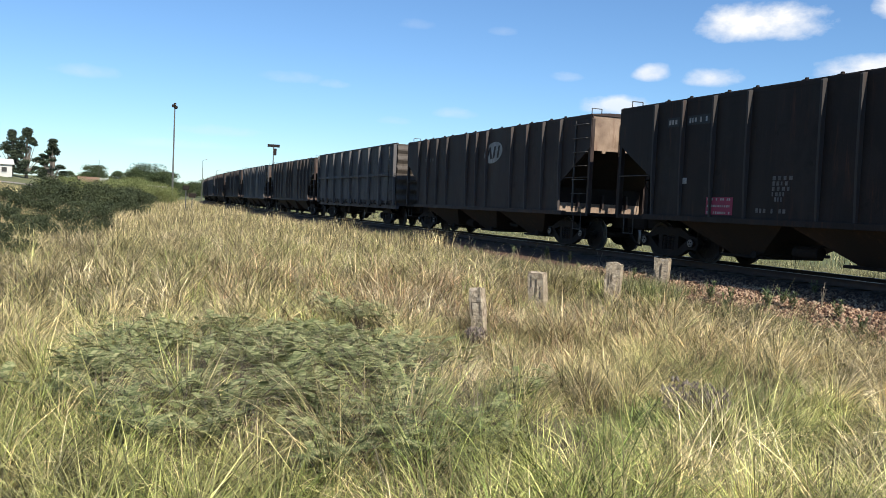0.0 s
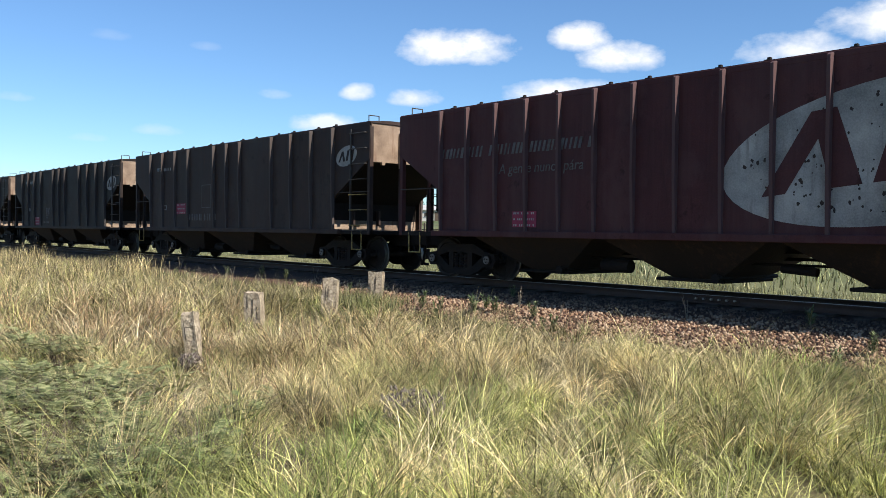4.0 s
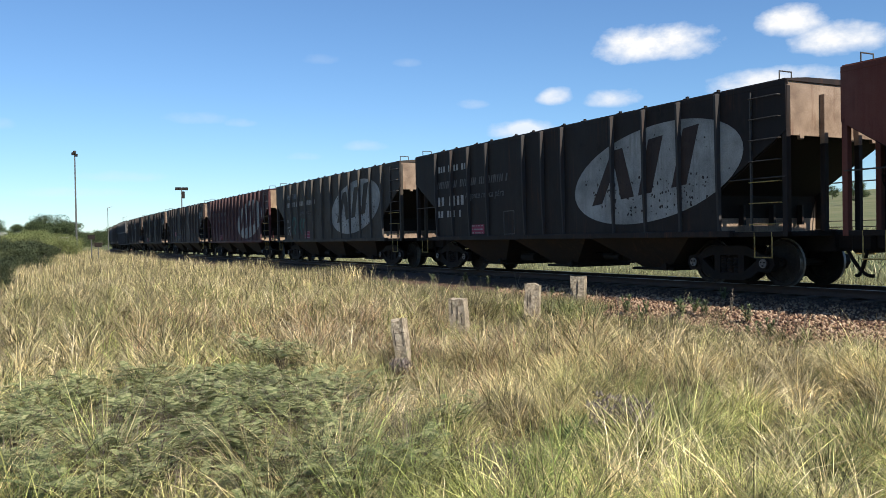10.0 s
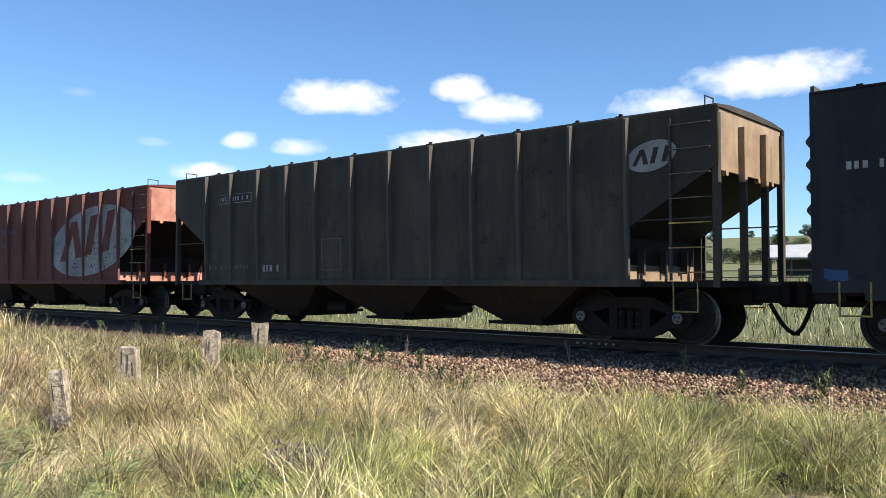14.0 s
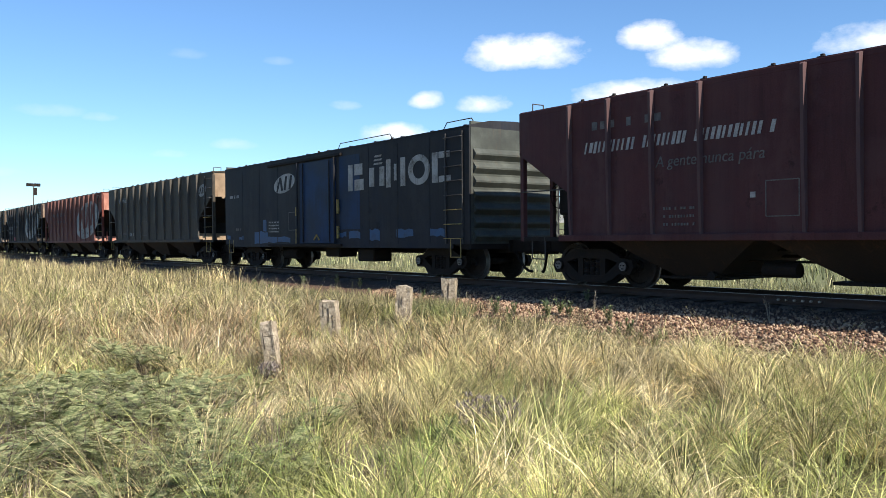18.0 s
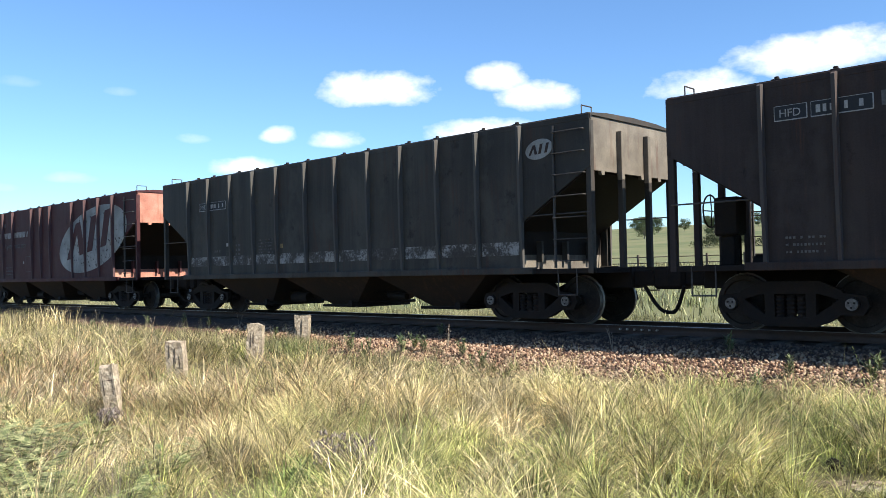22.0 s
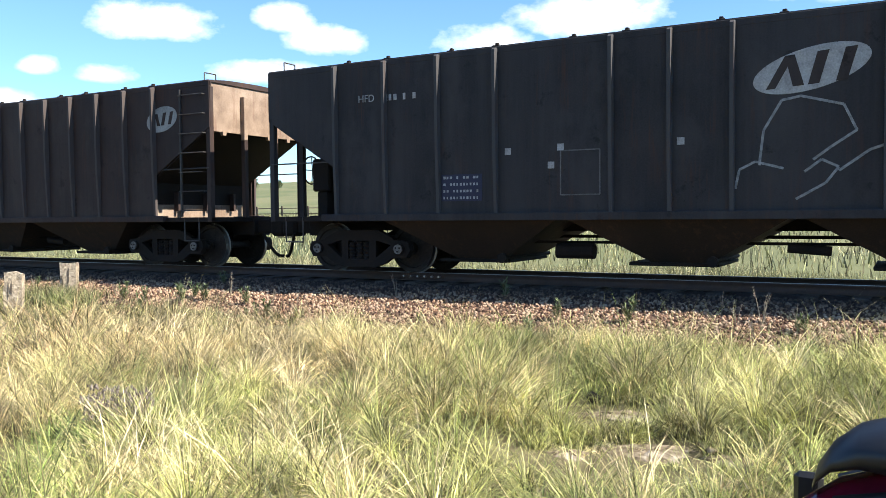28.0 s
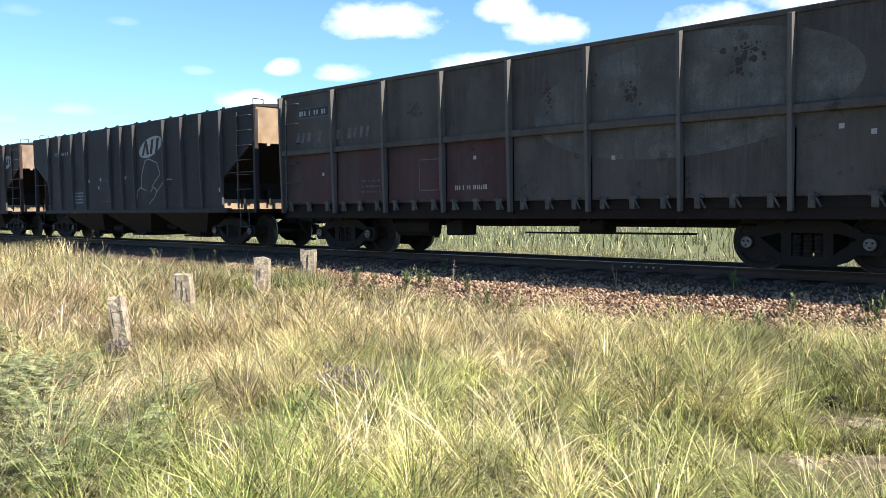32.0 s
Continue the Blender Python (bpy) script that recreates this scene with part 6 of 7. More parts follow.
# ---------------------------------------------------------------- weeds, shrubs, posts
def leaf_cluster(bm, p, d, length, pairs, size, droop=0.5):
    """A feather leaf: a rib with pairs of narrow leaflets."""
    d = Vector(d).normalized()
    side = d.cross(Vector((0, 0, 1)))
    side = side.normalized() if side.length > 1e-3 else Vector((1, 0, 0))
    for i in range(pairs):
        t = (i + 1) / pairs
        c = Vector(p) + d * length * t + Vector((0, 0, -droop * length * t * t * 0.5))
        sz = size * (1 - 0.55 * abs(t - 0.45))
        for s in (-1, 1):
            tip = c + side * s * sz + d * sz * 0.45 + Vector((0, 0, -0.2 * sz))
            w = d * sz * 0.16
            a, b = bm.verts.new(c - w), bm.verts.new(c + w)
            e, f = bm.verts.new(tip + w * 0.6), bm.verts.new(tip - w * 0.6)
            bm.faces.new((a, b, e, f))


def feather_shrub(seed, height, spread, fronds, label):
    rng = random.Random(seed)
    ob = thing("feather_leaf_shrub", label, "shrub", "feather-leaf shrubs")
    stems, leaves = B(), B()
    for _ in range(9):
        a, r = rng.uniform(0, 6.28), spread * rng.uniform(0.2, 1.0)
        top = Vector((r * math.cos(a), r * math.sin(a), height * rng.uniform(0.6, 1.0)))
        mid = top * 0.5 + Vector((0, 0, height * 0.12))
        rod(stems, (0.05 * math.cos(a), 0.05 * math.sin(a), -0.05), mid, 0.006, 5)
        rod(stems, mid, top, 0.004, 5, 0.002)
        for k in range(fronds):
            t = rng.uniform(0.35, 1.0)
            p = mid.lerp(top, (t - 0.3) / 0.7)
            b = rng.uniform(0, 6.28)
            leaf_cluster(leaves, p, (math.cos(b), math.sin(b), rng.uniform(0.0, 0.7)), rng.uniform(0.13, 0.25), 11, rng.uniform(0.024, 0.036))
    tagged(part("stem_mass", stems, TWIG, ob), kind="stuff")
    part("foliage", leaves, LEAF, ob)
    return ob


def put_shrubs():
    rng = random.Random(8)
    src = [feather_shrub(i, 0.44, 0.42, 9, "low shrub with blue-green feathery leaves") for i in range(4)]
    spots = []
    while len(spots) < 60:
        u, v = rng.uniform(-1, 1), rng.uniform(-1, 1)
        if u * u + v * v < 1:
            spots.append((SHRUB_AT[0] + 2.15 * u, SHRUB_AT[1] + 1.8 * v))
    for _ in range(6):
        spots.append((rng.uniform(-12, -8), rng.uniform(0.5, 3.0)))
    for i, (x, y) in enumerate(spots):
        m = pose(x, y, float(ground_z(x, y)), rng.uniform(-8, 8), rng.uniform(-8, 8), rng.uniform(0, 360))
        if i < 4:
            src[i].matrix_basis = m
        else:
            copy_thing(src[i % 4], m)


GREY_LEAF = material("grey_mauve_seed_heads", [(0.09, 0.070, 0.058), (0.17, 0.135, 0.115), (0.28, 0.235, 0.20)], 6.0, (0.8, 0.95), random_mix=0.5, island=True)
WEED_LEAF = material("dull_green_weed_leaf", [(0.06, 0.085, 0.03), (0.10, 0.13, 0.05), (0.17, 0.19, 0.09)], 6.0, (0.6, 0.85), random_mix=0.5, island=True)
WEED_STALK = material("pale_dry_weed_stalk", [(0.16, 0.13, 0.09), (0.28, 0.24, 0.17)], 9.0, (0.8, 0.95))


def put_small_bushes():
    rng = random.Random(12)
    # twiggy shrub with grey seed heads over a green cushion
    for x, y, r, h in ((-4.95, 4.05, 0.24, 0.40), (-8.45, 3.85, 0.10, 0.26)):
        ob = thing("seed_head_shrub", "twiggy shrub with grey seed heads and a green base", "shrub", at=pose(x, y, float(ground_z(x, y))))
        tw, heads, green = B(), B(), B()
        for _ in range(110):
            a, q = rng.uniform(0, 6.28), r * math.sqrt(rng.random())
            p = Vector((q * math.cos(a), q * math.sin(a), h * rng.uniform(0.6, 1.0)))
            rod(tw, (p.x * 0.3, p.y * 0.3, 0), p, 0.003, 4, 0.0015)
            for _ in range(3):
                c = p + Vector((rng.uniform(-1, 1), rng.uniform(-1, 1), rng.uniform(-1, 1))) * 0.03
                s = rng.uniform(0.006, 0.013)
                rod(heads, c, c + Vector((rng.uniform(-1, 1) * s, rng.uniform(-1, 1) * s, s * 2)), s, 5, s * 0.4)
        for _ in range(260):
            a, q = rng.uniform(0, 6.28), r * 1.2 * math.sqrt(rng.random())
            p = Vector((q * math.cos(a) - 0.15, q * math.sin(a) - 0.1, rng.uniform(0.03, h * 0.55)))
            d = Vector((rng.uniform(-1, 1), rng.uniform(-1, 1), rng.uniform(0.2, 1.2))).normalized() * rng.uniform(0.05, 0.11)
            s = d.cross(Vector((0, 0, 1))).normalized() * 0.008
            green.faces.new([green.verts.new(v) for v in (p - s, p + s, p + d + s * 0.3, p + d - s * 0.3)])
        part("twig_mass", tw, TWIG, ob)
        tagged(part("seed_head", heads, GREY_LEAF, ob, "grey-mauve seed heads"), kind="stuff")
        part("foliage", green, FRESH_GRASS, ob, "fresh green leaves")


def weed(seed, h, leafy):
    rng = random.Random(seed)
    ob = thing("trackside_weed", "leafy green weed growing in the ballast" if leafy else "dry branching weed stalk in the ballast", "weed", "weeds along the ballast")
    st, lf = B(), B()
    for k in range(rng.randint(4, 7)):
        a = rng.uniform(0, 6.28)
        top = Vector((0.22 * h * math.cos(a), 0.22 * h * math.sin(a), h * rng.uniform(0.6, 1.0)))
        rod(st, (0, 0, -0.05), top * 0.6 + Vector((0, 0, 0.04)), 0.006, 5, 0.004)
        rod(st, top * 0.6 + Vector((0, 0, 0.04)), top, 0.004, 5, 0.002)
        for i in range(26 if leafy else 9):
            t = rng.uniform(0.15 if leafy else 0.6, 1.0)
            p = top * t
            d = Vector((rng.uniform(-1, 1), rng.uniform(-1, 1), rng.uniform(0.1, 1.0))).normalized() * (0.09 if leafy else 0.045)
            s = d.cross(Vector((0.1, 0.2, 1))).normalized() * (0.009 if leafy else 0.006)
            lf.faces.new([lf.verts.new(v) for v in (p - s * 0.4, p + s * 0.4, p + d * 0.6 + s, p + d, p + d * 0.6 - s)])
    tagged(part("stalk_mass", st, WEED_STALK, ob), kind="stuff")
    part("foliage", lf, WEED_LEAF if leafy else GREY_LEAF, ob)
    return ob


def put_weeds():
    rng = random.Random(4)
    src = [weed(1, 0.34, True), weed(2, 0.42, False), weed(3, 0.28, True), weed(4, 0.5, False)]
    spots = [(-7.1, 11.25, 1, 0.9), (-1.55, 10.9, 3, 1.0), (-12.3, 10.3, 0, 1.1), (-11.0, 10.4, 2, 1.2), (-9.6, 10.5, 0, 0.9), (-10.3, 10.9, 3, 0.9)]
    for _ in range(84):
        x = rng.uniform(-34, 3)
        spots.append((x, 13.05 - rng.choice((rng.uniform(1.6, 2.6), rng.uniform(2.3, 3.2))), rng.randrange(4), rng.uniform(0.45, 1.0)))
    done = set()
    for x, y, k, s in spots:
        d = 13.05 - y
        z = 0.46 if d < 1.45 else (0.10 + (2.9 - d) * 0.248 if d < 2.9 else 0.08)
        m = pose(x, y, z, 0, 0, rng.uniform(0, 360)) @ Matrix.Scale(s, 4)
        if k not in done:
            done.add(k)
            src[k].matrix_basis = m
        else:
            o = copy_thing(src[k], Matrix())
            o.matrix_basis = m


def put_posts():
    rng = random.Random(6)
    for i, (x, y, top, wd, dp, rx, ry, rz) in enumerate(((-8.98, 4.18, 0.67, 0.16, 0.11, 3, -7, 38), (-11.90, 6.53, 0.70, 0.27, 0.16, 2, -3, 34), (-12.72, 8.47, 0.69, 0.27, 0.17, 0, 2, 40), (-14.15, 10.58, 0.70, 0.29, 0.19, 0, 1, 36))):
        ob = thing("sleeper_post", "rough weathered pale fence post in the grass" if i else "leaning rough weathered fence post in the grass", "post", "row of old fence posts", pose(x, y, float(ground_z(x, y)), rx, ry, rz))
        bm = B()
        n = 7
        rings = []
        for k in range(n):
            z = -0.25 + (top + 0.25) * k / (n - 1)
            w, d = wd / 2 * (1 + rng.uniform(-0.06, 0.06)), dp / 2 * (1 + rng.uniform(-0.08, 0.08))
            pts = [(-w, -d), (-w * 0.3, -d * 1.04), (w * 0.4, -d * 0.97), (w, -d), (w * 1.03, d * 0.1), (w, d), (0, d * 1.03), (-w, d), (-w * 0.98, 0)]
            rings.append([bm.verts.new((a + rng.uniform(-0.008, 0.008), b + rng.uniform(-0.006, 0.006), z + (rng.uniform(-0.035, 0.02) if k == n - 1 else 0))) for a, b in pts])
        for a, b in zip(rings, rings[1:]):
            for q in range(len(a)):
                bm.faces.new((a[q], a[(q + 1) % len(a)], b[(q + 1) % len(a)], b[q]))
        bm.faces.new(rings[-1])
        bmesh.ops.recalc_face_normals(bm, faces=bm.faces[:])
        part("timber", bm, POST, ob)
        bm = B()
        for k in range(4):
            x0 = rng.uniform(-wd * 0.42, wd * 0.42)
            z0 = rng.uniform(0.2, top - 0.25)
            box(bm, x0 - 0.0022, x0 + 0.0022, -dp / 2 * 1.06 - 0.003, -dp / 2 + 0.01, z0, z0 + rng.uniform(0.15, 0.3))
        part("cracks", bm, SLEEPER, ob, "dark weather cracks")
        if i == 0:
            bm = B()
            rod(bm, (-wd / 2 - 0.006, -dp / 2, 0.5), (wd / 2 + 0.006, -dp / 2 - 0.006, 0.5), 0.004, 5)
            part("wire_wrap", bm, RAIL_SIDE, ob, "rusty wire")


def put_bare_ground():
    rng = random.Random(2)
    for bx, by, ra, rb in BARE_SPOTS:
        bm = B()
        rings = []
        for k, r in enumerate((1.15, 0.9, 0.55, 0.2)):
            ring = []
            for i in range(26):
                a = 2 * math.pi * i / 26
                q = r * (1 + 0.20 * math.sin(3 * a + bx) + rng.uniform(-0.16, 0.16))
                x, y = ra * q * math.cos(a), rb * q * math.sin(a)
                ring.append(bm.verts.new((x, y, float(ground_z(bx + x, by + y)) + (-0.03, 0.008, 0.020, 0.024)[k] + rng.uniform(-0.012, 0.012))))
            rings.append(ring)
        for a, b in zip(rings, rings[1:]):
            for i in range(26):
                bm.faces.new((a[i], a[(i + 1) % 26], b[(i + 1) % 26], b[i]))
        bm.faces.new(rings[-1])
        o = part("bare_earth_patch", bm, BARE, None, "trodden patch of pale bare earth in the grass", pose(bx, by, 0))
        tagged(o, category="earth", kind="structure")
    rocks, faces = rock_templates(6)
    # the second is a near-black lump added where a shadow lies
    for i, (x, y, s) in enumerate(((-1.12, 5.66, 0.05), (-2.38, 6.92, 0.10))):
        v = rocks[i % 6] * s * np.array([1, 0.8, 0.6])
        o = big_mesh("stone", v, faces, BARE if i == 0 else UNDER)
        o.matrix_basis = pose(x, y, float(ground_z(x, y)) + 0.05)
        tagged(o, "pale stone half sunk in the grass" if i == 0 else "dark lump standing in for a shadow in the grass", "stone")


def put_dead_stalks():
    """Brown leafless stalks standing among the feather-leaf shrubs."""
    rng = np.random.default_rng(17)
    n = 3800
    a, r = rng.uniform(0, 6.28, n), np.sqrt(rng.random(n))
    x = SHRUB_AT[0] + 0.35 + 1.7 * r * np.cos(a)
    y = SHRUB_AT[1] + 0.1 + 1.55 * r * np.sin(a)
    blades("dead_stalks", x, y, rng.uniform(0.2, 0.52, n), rng.uniform(0.003, 0.007, n), rng.uniform(0, 6.28, n), np.abs(rng.normal(0.1, 0.3, n)), rng.normal(0.2, 0.3, n), DEAD_STALK, "brown leafless stalks among the shrubs", 3, "weed")
    n = 700
    x, y = rng.uniform(-5.8, -4.7, n), rng.uniform(2.4, 3.1, n)
    blades("dead_stalks", x, y, rng.uniform(0.12, 0.34, n), rng.uniform(0.003, 0.006, n), rng.uniform(0, 6.28, n), np.abs(rng.normal(0.1, 0.3, n)), rng.normal(0.2, 0.3, n), DEAD_STALK, "brown leafless stalks in the grass", 3, "weed")


DEAD_STALK = material("brown_dead_stalk", [(0.085, 0.062, 0.048), (0.17, 0.13, 0.105), (0.30, 0.24, 0.20)], 5.0, (0.8, 0.95), random_mix=0.7, island=True)


def put_litter():
    """Short fallen straw over the trodden patches."""
    rng = np.random.default_rng(44)
    n = 2200
    a, r = rng.uniform(0, 6.28, n), np.sqrt(rng.random(n))
    x, y = -1.7 + 0.75 * r * np.cos(a), 5.95 + 0.75 * r * np.sin(a)
    blades("straw_litter", x, y, rng.uniform(0.06, 0.16, n), rng.uniform(0.003, 0.006, n), rng.uniform(0, 6.28, n), rng.uniform(1.1, 1.5, n), rng.normal(0.1, 0.2, n), DRY_GRASS, "fallen straw on the trodden earth", 2)
    n = 2600
    x, y = rng.uniform(-12, 3, n), rng.uniform(9.3, 11.2, n)
    blades("straw_litter", x, y, rng.uniform(0.05, 0.22, n), rng.uniform(0.004, 0.009, n), rng.uniform(0, 6.28, n), rng.uniform(0.5, 1.5, n), rng.normal(0.1, 0.3, n), DRY_GRASS, "fallen straw on the ballast foot", 2)


put_litter()
put_dead_stalks()
put_shrubs()
put_small_bushes()
put_weeds()
put_posts()
put_bare_ground()


# ---------------------------------------------------------------- far things
def far_at(az, dist, dz=0.0, rz=0.0):
    """A pose on the ground at a bearing and distance from the camera."""
    a = radians(az)
    x, y = -math.sin(a) * dist, math.cos(a) * dist
    return pose(x, y, float(ground_z(x, y)) + dz, 0, 0, rz)


CROWN = material("dusty_green_tree_leaves", [(0.030, 0.045, 0.016), (0.050, 0.072, 0.026), (0.080, 0.105, 0.04)], 0.6, (0.6, 0.85), random_mix=0.6, island=True, translucent=0.2)
GUM_CROWN = material("dark_grey_green_gum_leaves", [(0.024, 0.036, 0.020), (0.038, 0.054, 0.030), (0.065, 0.082, 0.045)], 0.6, (0.6, 0.85), random_mix=0.6, island=True, translucent=0.2)
SCRUB = material("dark_olive_scrub_leaves", [(0.026, 0.036, 0.015), (0.042, 0.055, 0.022), (0.075, 0.085, 0.035)], 0.5, (0.6, 0.85), random_mix=0.3, island=True, translucent=0.2)
LIGHT_SCRUB = material("yellow_green_scrub_leaves", [(0.10, 0.12, 0.04), (0.16, 0.18, 0.06), (0.24, 0.25, 0.095)], 0.5, (0.6, 0.85), random_mix=0.3, island=True, translucent=0.2)
BARK = material("pale_grey_bark", [(0.12, 0.10, 0.08), (0.20, 0.17, 0.14)], 3.0, (0.8, 0.95))
WALL = material("whitewashed_wall", [(0.40, 0.385, 0.355), (0.52, 0.505, 0.47)], 0.8, (0.8, 0.95))
ROOF = material("pale_corrugated_roof", [(0.32, 0.32, 0.315), (0.44, 0.44, 0.435)], 0.7, (0.4, 0.6))
TILE = material("brown_tile_roof", [(0.16, 0.09, 0.06), (0.24, 0.14, 0.10)], 1.5, (0.7, 0.9))
# near black: the shade inside openings, put into the colour
DARK_OPEN = material("dark_doorway", [(0.02, 0.02, 0.02), (0.035, 0.033, 0.03)], 2.0, (0.5, 0.8))
CONCRETE = material("grey_mast_concrete", [(0.20, 0.20, 0.19), (0.30, 0.30, 0.285)], 3.0, (0.7, 0.9))
ROAD = material("pale_dusty_road", [(0.20, 0.18, 0.15), (0.28, 0.25, 0.21)], 0.6, (0.85, 1.0))


def tree(seed, height, width, mat, trunk=0.35, leaves=2600, leaf=0.30, label="", name="tree", tall_crown=False, clumps=18, category="tree"):
    """A tapered trunk with limbs, and a crown of leaf sprays gathered in uneven clumps."""
    rng = np.random.default_rng(seed)
    ob = thing(name, label, category)
    bm = B()
    tr = height * 0.028
    fork = height * trunk
    rod(bm, (0, 0, -0.3), (0.02 * height, 0, fork), tr, 8, tr * 0.7)
    cs = []
    for i in range(clumps):
        z = fork + (height * 0.93 - fork) * ((i + 0.5) / clumps if tall_crown else rng.random() ** 0.8)
        f = (z - fork) / (height - fork)
        k = width * 0.5 * (math.sin(min(1.0, f * 1.15 + 0.12) * math.pi) ** 0.7 if tall_crown else math.sqrt(max(0.05, 1 - (1.6 * f - 0.6) ** 2)))
        a = rng.uniform(0, 6.28)
        q = k * rng.uniform(0.25, 0.85)
        c = np.array([q * math.cos(a), q * math.sin(a), z])
        cs.append(c)
        rod(bm, (0.02 * height, 0, fork * rng.uniform(0.8, 1.0)), c, tr * 0.4, 5, tr * 0.08)
    if tall_crown:
        rod(bm, (0.02 * height, 0, fork), (0, 0, height * 0.9), tr * 0.7, 6, tr * 0.15)
    part("trunk", bm, BARK, ob)
    cs = np.array(cs)
    i = rng.integers(0, clumps, leaves)
    sz = rng.uniform(0.10, 0.21, clumps) * width * (1.0 if not tall_crown else 0.45)
    off = rng.normal(0, 1, (leaves, 3))
    off *= (1.7 * rng.random(leaves) ** 0.4 / np.linalg.norm(off, axis=1))[:, None]
    p = cs[i] + off * sz[i][:, None] * np.array([1, 1, 0.62])
    d = rng.normal(0, 1, (leaves, 3))
    d /= np.linalg.norm(d, axis=1)[:, None]
    s = np.cross(d, rng.normal(0, 1, (leaves, 3)))
    s /= np.linalg.norm(s, axis=1)[:, None] + 1e-6
    ln = leaf * rng.uniform(0.6, 1.4, leaves)[:, None]
    V = np.stack([p - d * ln * 0.5, p + s * ln * 0.28, p + d * ln * 0.5, p - s * ln * 0.28], 1).reshape(-1, 3)
    V[:, 2] = np.maximum(V[:, 2], 0.05)
    F = np.arange(leaves * 4).reshape(-1, 4)
    cr = big_mesh("crown", V, F, mat)
    cr.parent = ob
    return ob


def bush(seed, height, width, mat, label, leaves=1500, leaf=0.16, name="bush"):
    return tree(seed, height, width, mat, 0.12, leaves, leaf, label, name, clumps=12, category="bush")


def put_vegetation_far():
    def place(o, az, dist, s=1.0, rz=0.0, dz=0.0):
        o.matrix_basis = far_at(az, dist, dz, rz) @ Matrix.Scale(s, 4)
        return o
    def place_top(o, az, dist, el, height, wide=1.0, rz=0.0):
        """Sets a plant so that its top stands at the elevation el seen from the camera."""
        m = far_at(az, dist, 0.0, rz)
        s = max(0.15, (1.65 + dist * math.tan(radians(el)) - m.translation.z) / height)
        o.matrix_basis = m @ Matrix.Diagonal((s * wide, s * wide, s, 1))
        return o
    gum = tree(41, 11.0, 5.8, GUM_CROWN, 0.10, 9000, 0.30, "tall dark gum tree with a ragged crown", "gum_tree", True, 44)
    gum2 = tree(42, 10.0, 4.4, GUM_CROWN, 0.08, 7000, 0.28, "slender gum tree with a ragged crown", "gum_tree", True, 36)
    place_top(gum, 94.6, 225, 3.75, 11.0, 1.3)
    for az, d, s, src, r in ((95.42, 232, 1.0, gum, 70), (97.6, 228, 1.0, gum2, 30), (98.4, 236, 1.1, gum, 140), (99.6, 230, 1.0, gum, 200)):
        place_top(copy_thing(src, Matrix()), az, d, 3.55 * s, 11.0, 1.25, r)
    place_top(gum2, 93.18, 205, 3.2, 10.0, 1.7)
    # scrub on the near side of the line, towards the bend
    dark = [bush(51 + i, 2.6, 4.6, SCRUB, "dark olive scrub bush beside the line", 4200, 0.19) for i in range(3)]
    light = [bush(61 + i, 2.6, 5.0, LIGHT_SCRUB, "dense yellow-green scrub bush beside the line", 5200, 0.13) for i in range(2)]
    rng = random.Random(21)
    spots = []
    for az, d, s in ((88.2, 66, 0.70), (89.4, 62, 0.72), (90.6, 66, 0.8), (91.8, 61, 0.78), (92.9, 66, 0.78), (94.3, 62, 0.6), (95.8, 60, 0.5), (97.4, 64, 0.5), (99.2, 58, 0.5), (87.4, 78, 0.6), (90.1, 76, 0.9), (93.4, 74, 0.8), (88.9, 80, 0.8),
                     (91.4, 50, 0.5), (94.9, 48, 0.48), (89.6, 46, 0.45), (97.0, 45, 0.5), (93.2, 42, 0.45), (90.6, 38, 0.38), (96.0, 37, 0.42), (98.6, 40, 0.5), (92.2, 34, 0.34), (94.6, 32, 0.36), (97.8, 32, 0.4), (88.6, 52, 0.45), (100.5, 36, 0.45), (101.5, 46, 0.5), (93.4, 27, 0.30), (95.2, 25, 0.32), (97.2, 26, 0.36), (99.2, 27, 0.38), (101.0, 28, 0.4), (96.4, 21, 0.26), (98.6, 21, 0.30), (100.6, 22, 0.32), (102.5, 24, 0.36), (94.6, 20, 0.2), (91.6, 28, 0.24), (90.2, 32, 0.24)):
        spots.append((az, d, s, "dark"))
    for az, d, s in ((86.6, 118, 0.35), (87.1, 112, 0.8), (87.6, 118, 1.0), (88.2, 124, 1.2), (88.8, 120, 1.25), (89.4, 126, 1.15), (90.1, 130, 1.0), (91.0, 128, 0.9), (92.4, 130, 1.1), (91.8, 140, 1.3), (88.0, 140, 1.2), (89.6, 150, 1.1), (86.4, 150, 0.6), (91.4, 150, 1.0), (93.6, 140, 0.8)):
        spots.append((az, d, s, "light"))
    for i, (az, d, s, k) in enumerate(spots):
        pool = dark if k == "dark" else light
        first = sum(1 for q in spots[:i] if q[3] == k)
        o = pool[first] if first < len(pool) else copy_thing(pool[i % len(pool)], Matrix())
        if k == "dark":
            place(o, az, d, s * 0.9, rng.uniform(0, 360))
        else:
            place_top(o, az, d, 0.05 + 0.60 * s, 2.9, 1.15, rng.uniform(0, 360))
    # far tree lines
    far = [tree(71 + i, 6.5, 6.5, CROWN, 0.2, 8000, 0.24, "broad green tree in the distance", clumps=14) for i in range(3)]
    row = []
    for az in np.arange(83.4, 99.0, 0.42):
        el = 1.05 + 0.35 * math.sin(az * 3.1) * math.sin(az * 1.3) + rng.uniform(-0.2, 0.25) + (0.45 if 87.2 < az < 88.6 else 0.0) - (0.35 if az < 85.5 else 0.0)
        place_top(copy_thing(far[int(az * 10) % 3], Matrix()), float(az), rng.uniform(250, 320), el, 6.5, rng.uniform(0.9, 1.5), rng.uniform(0, 360))
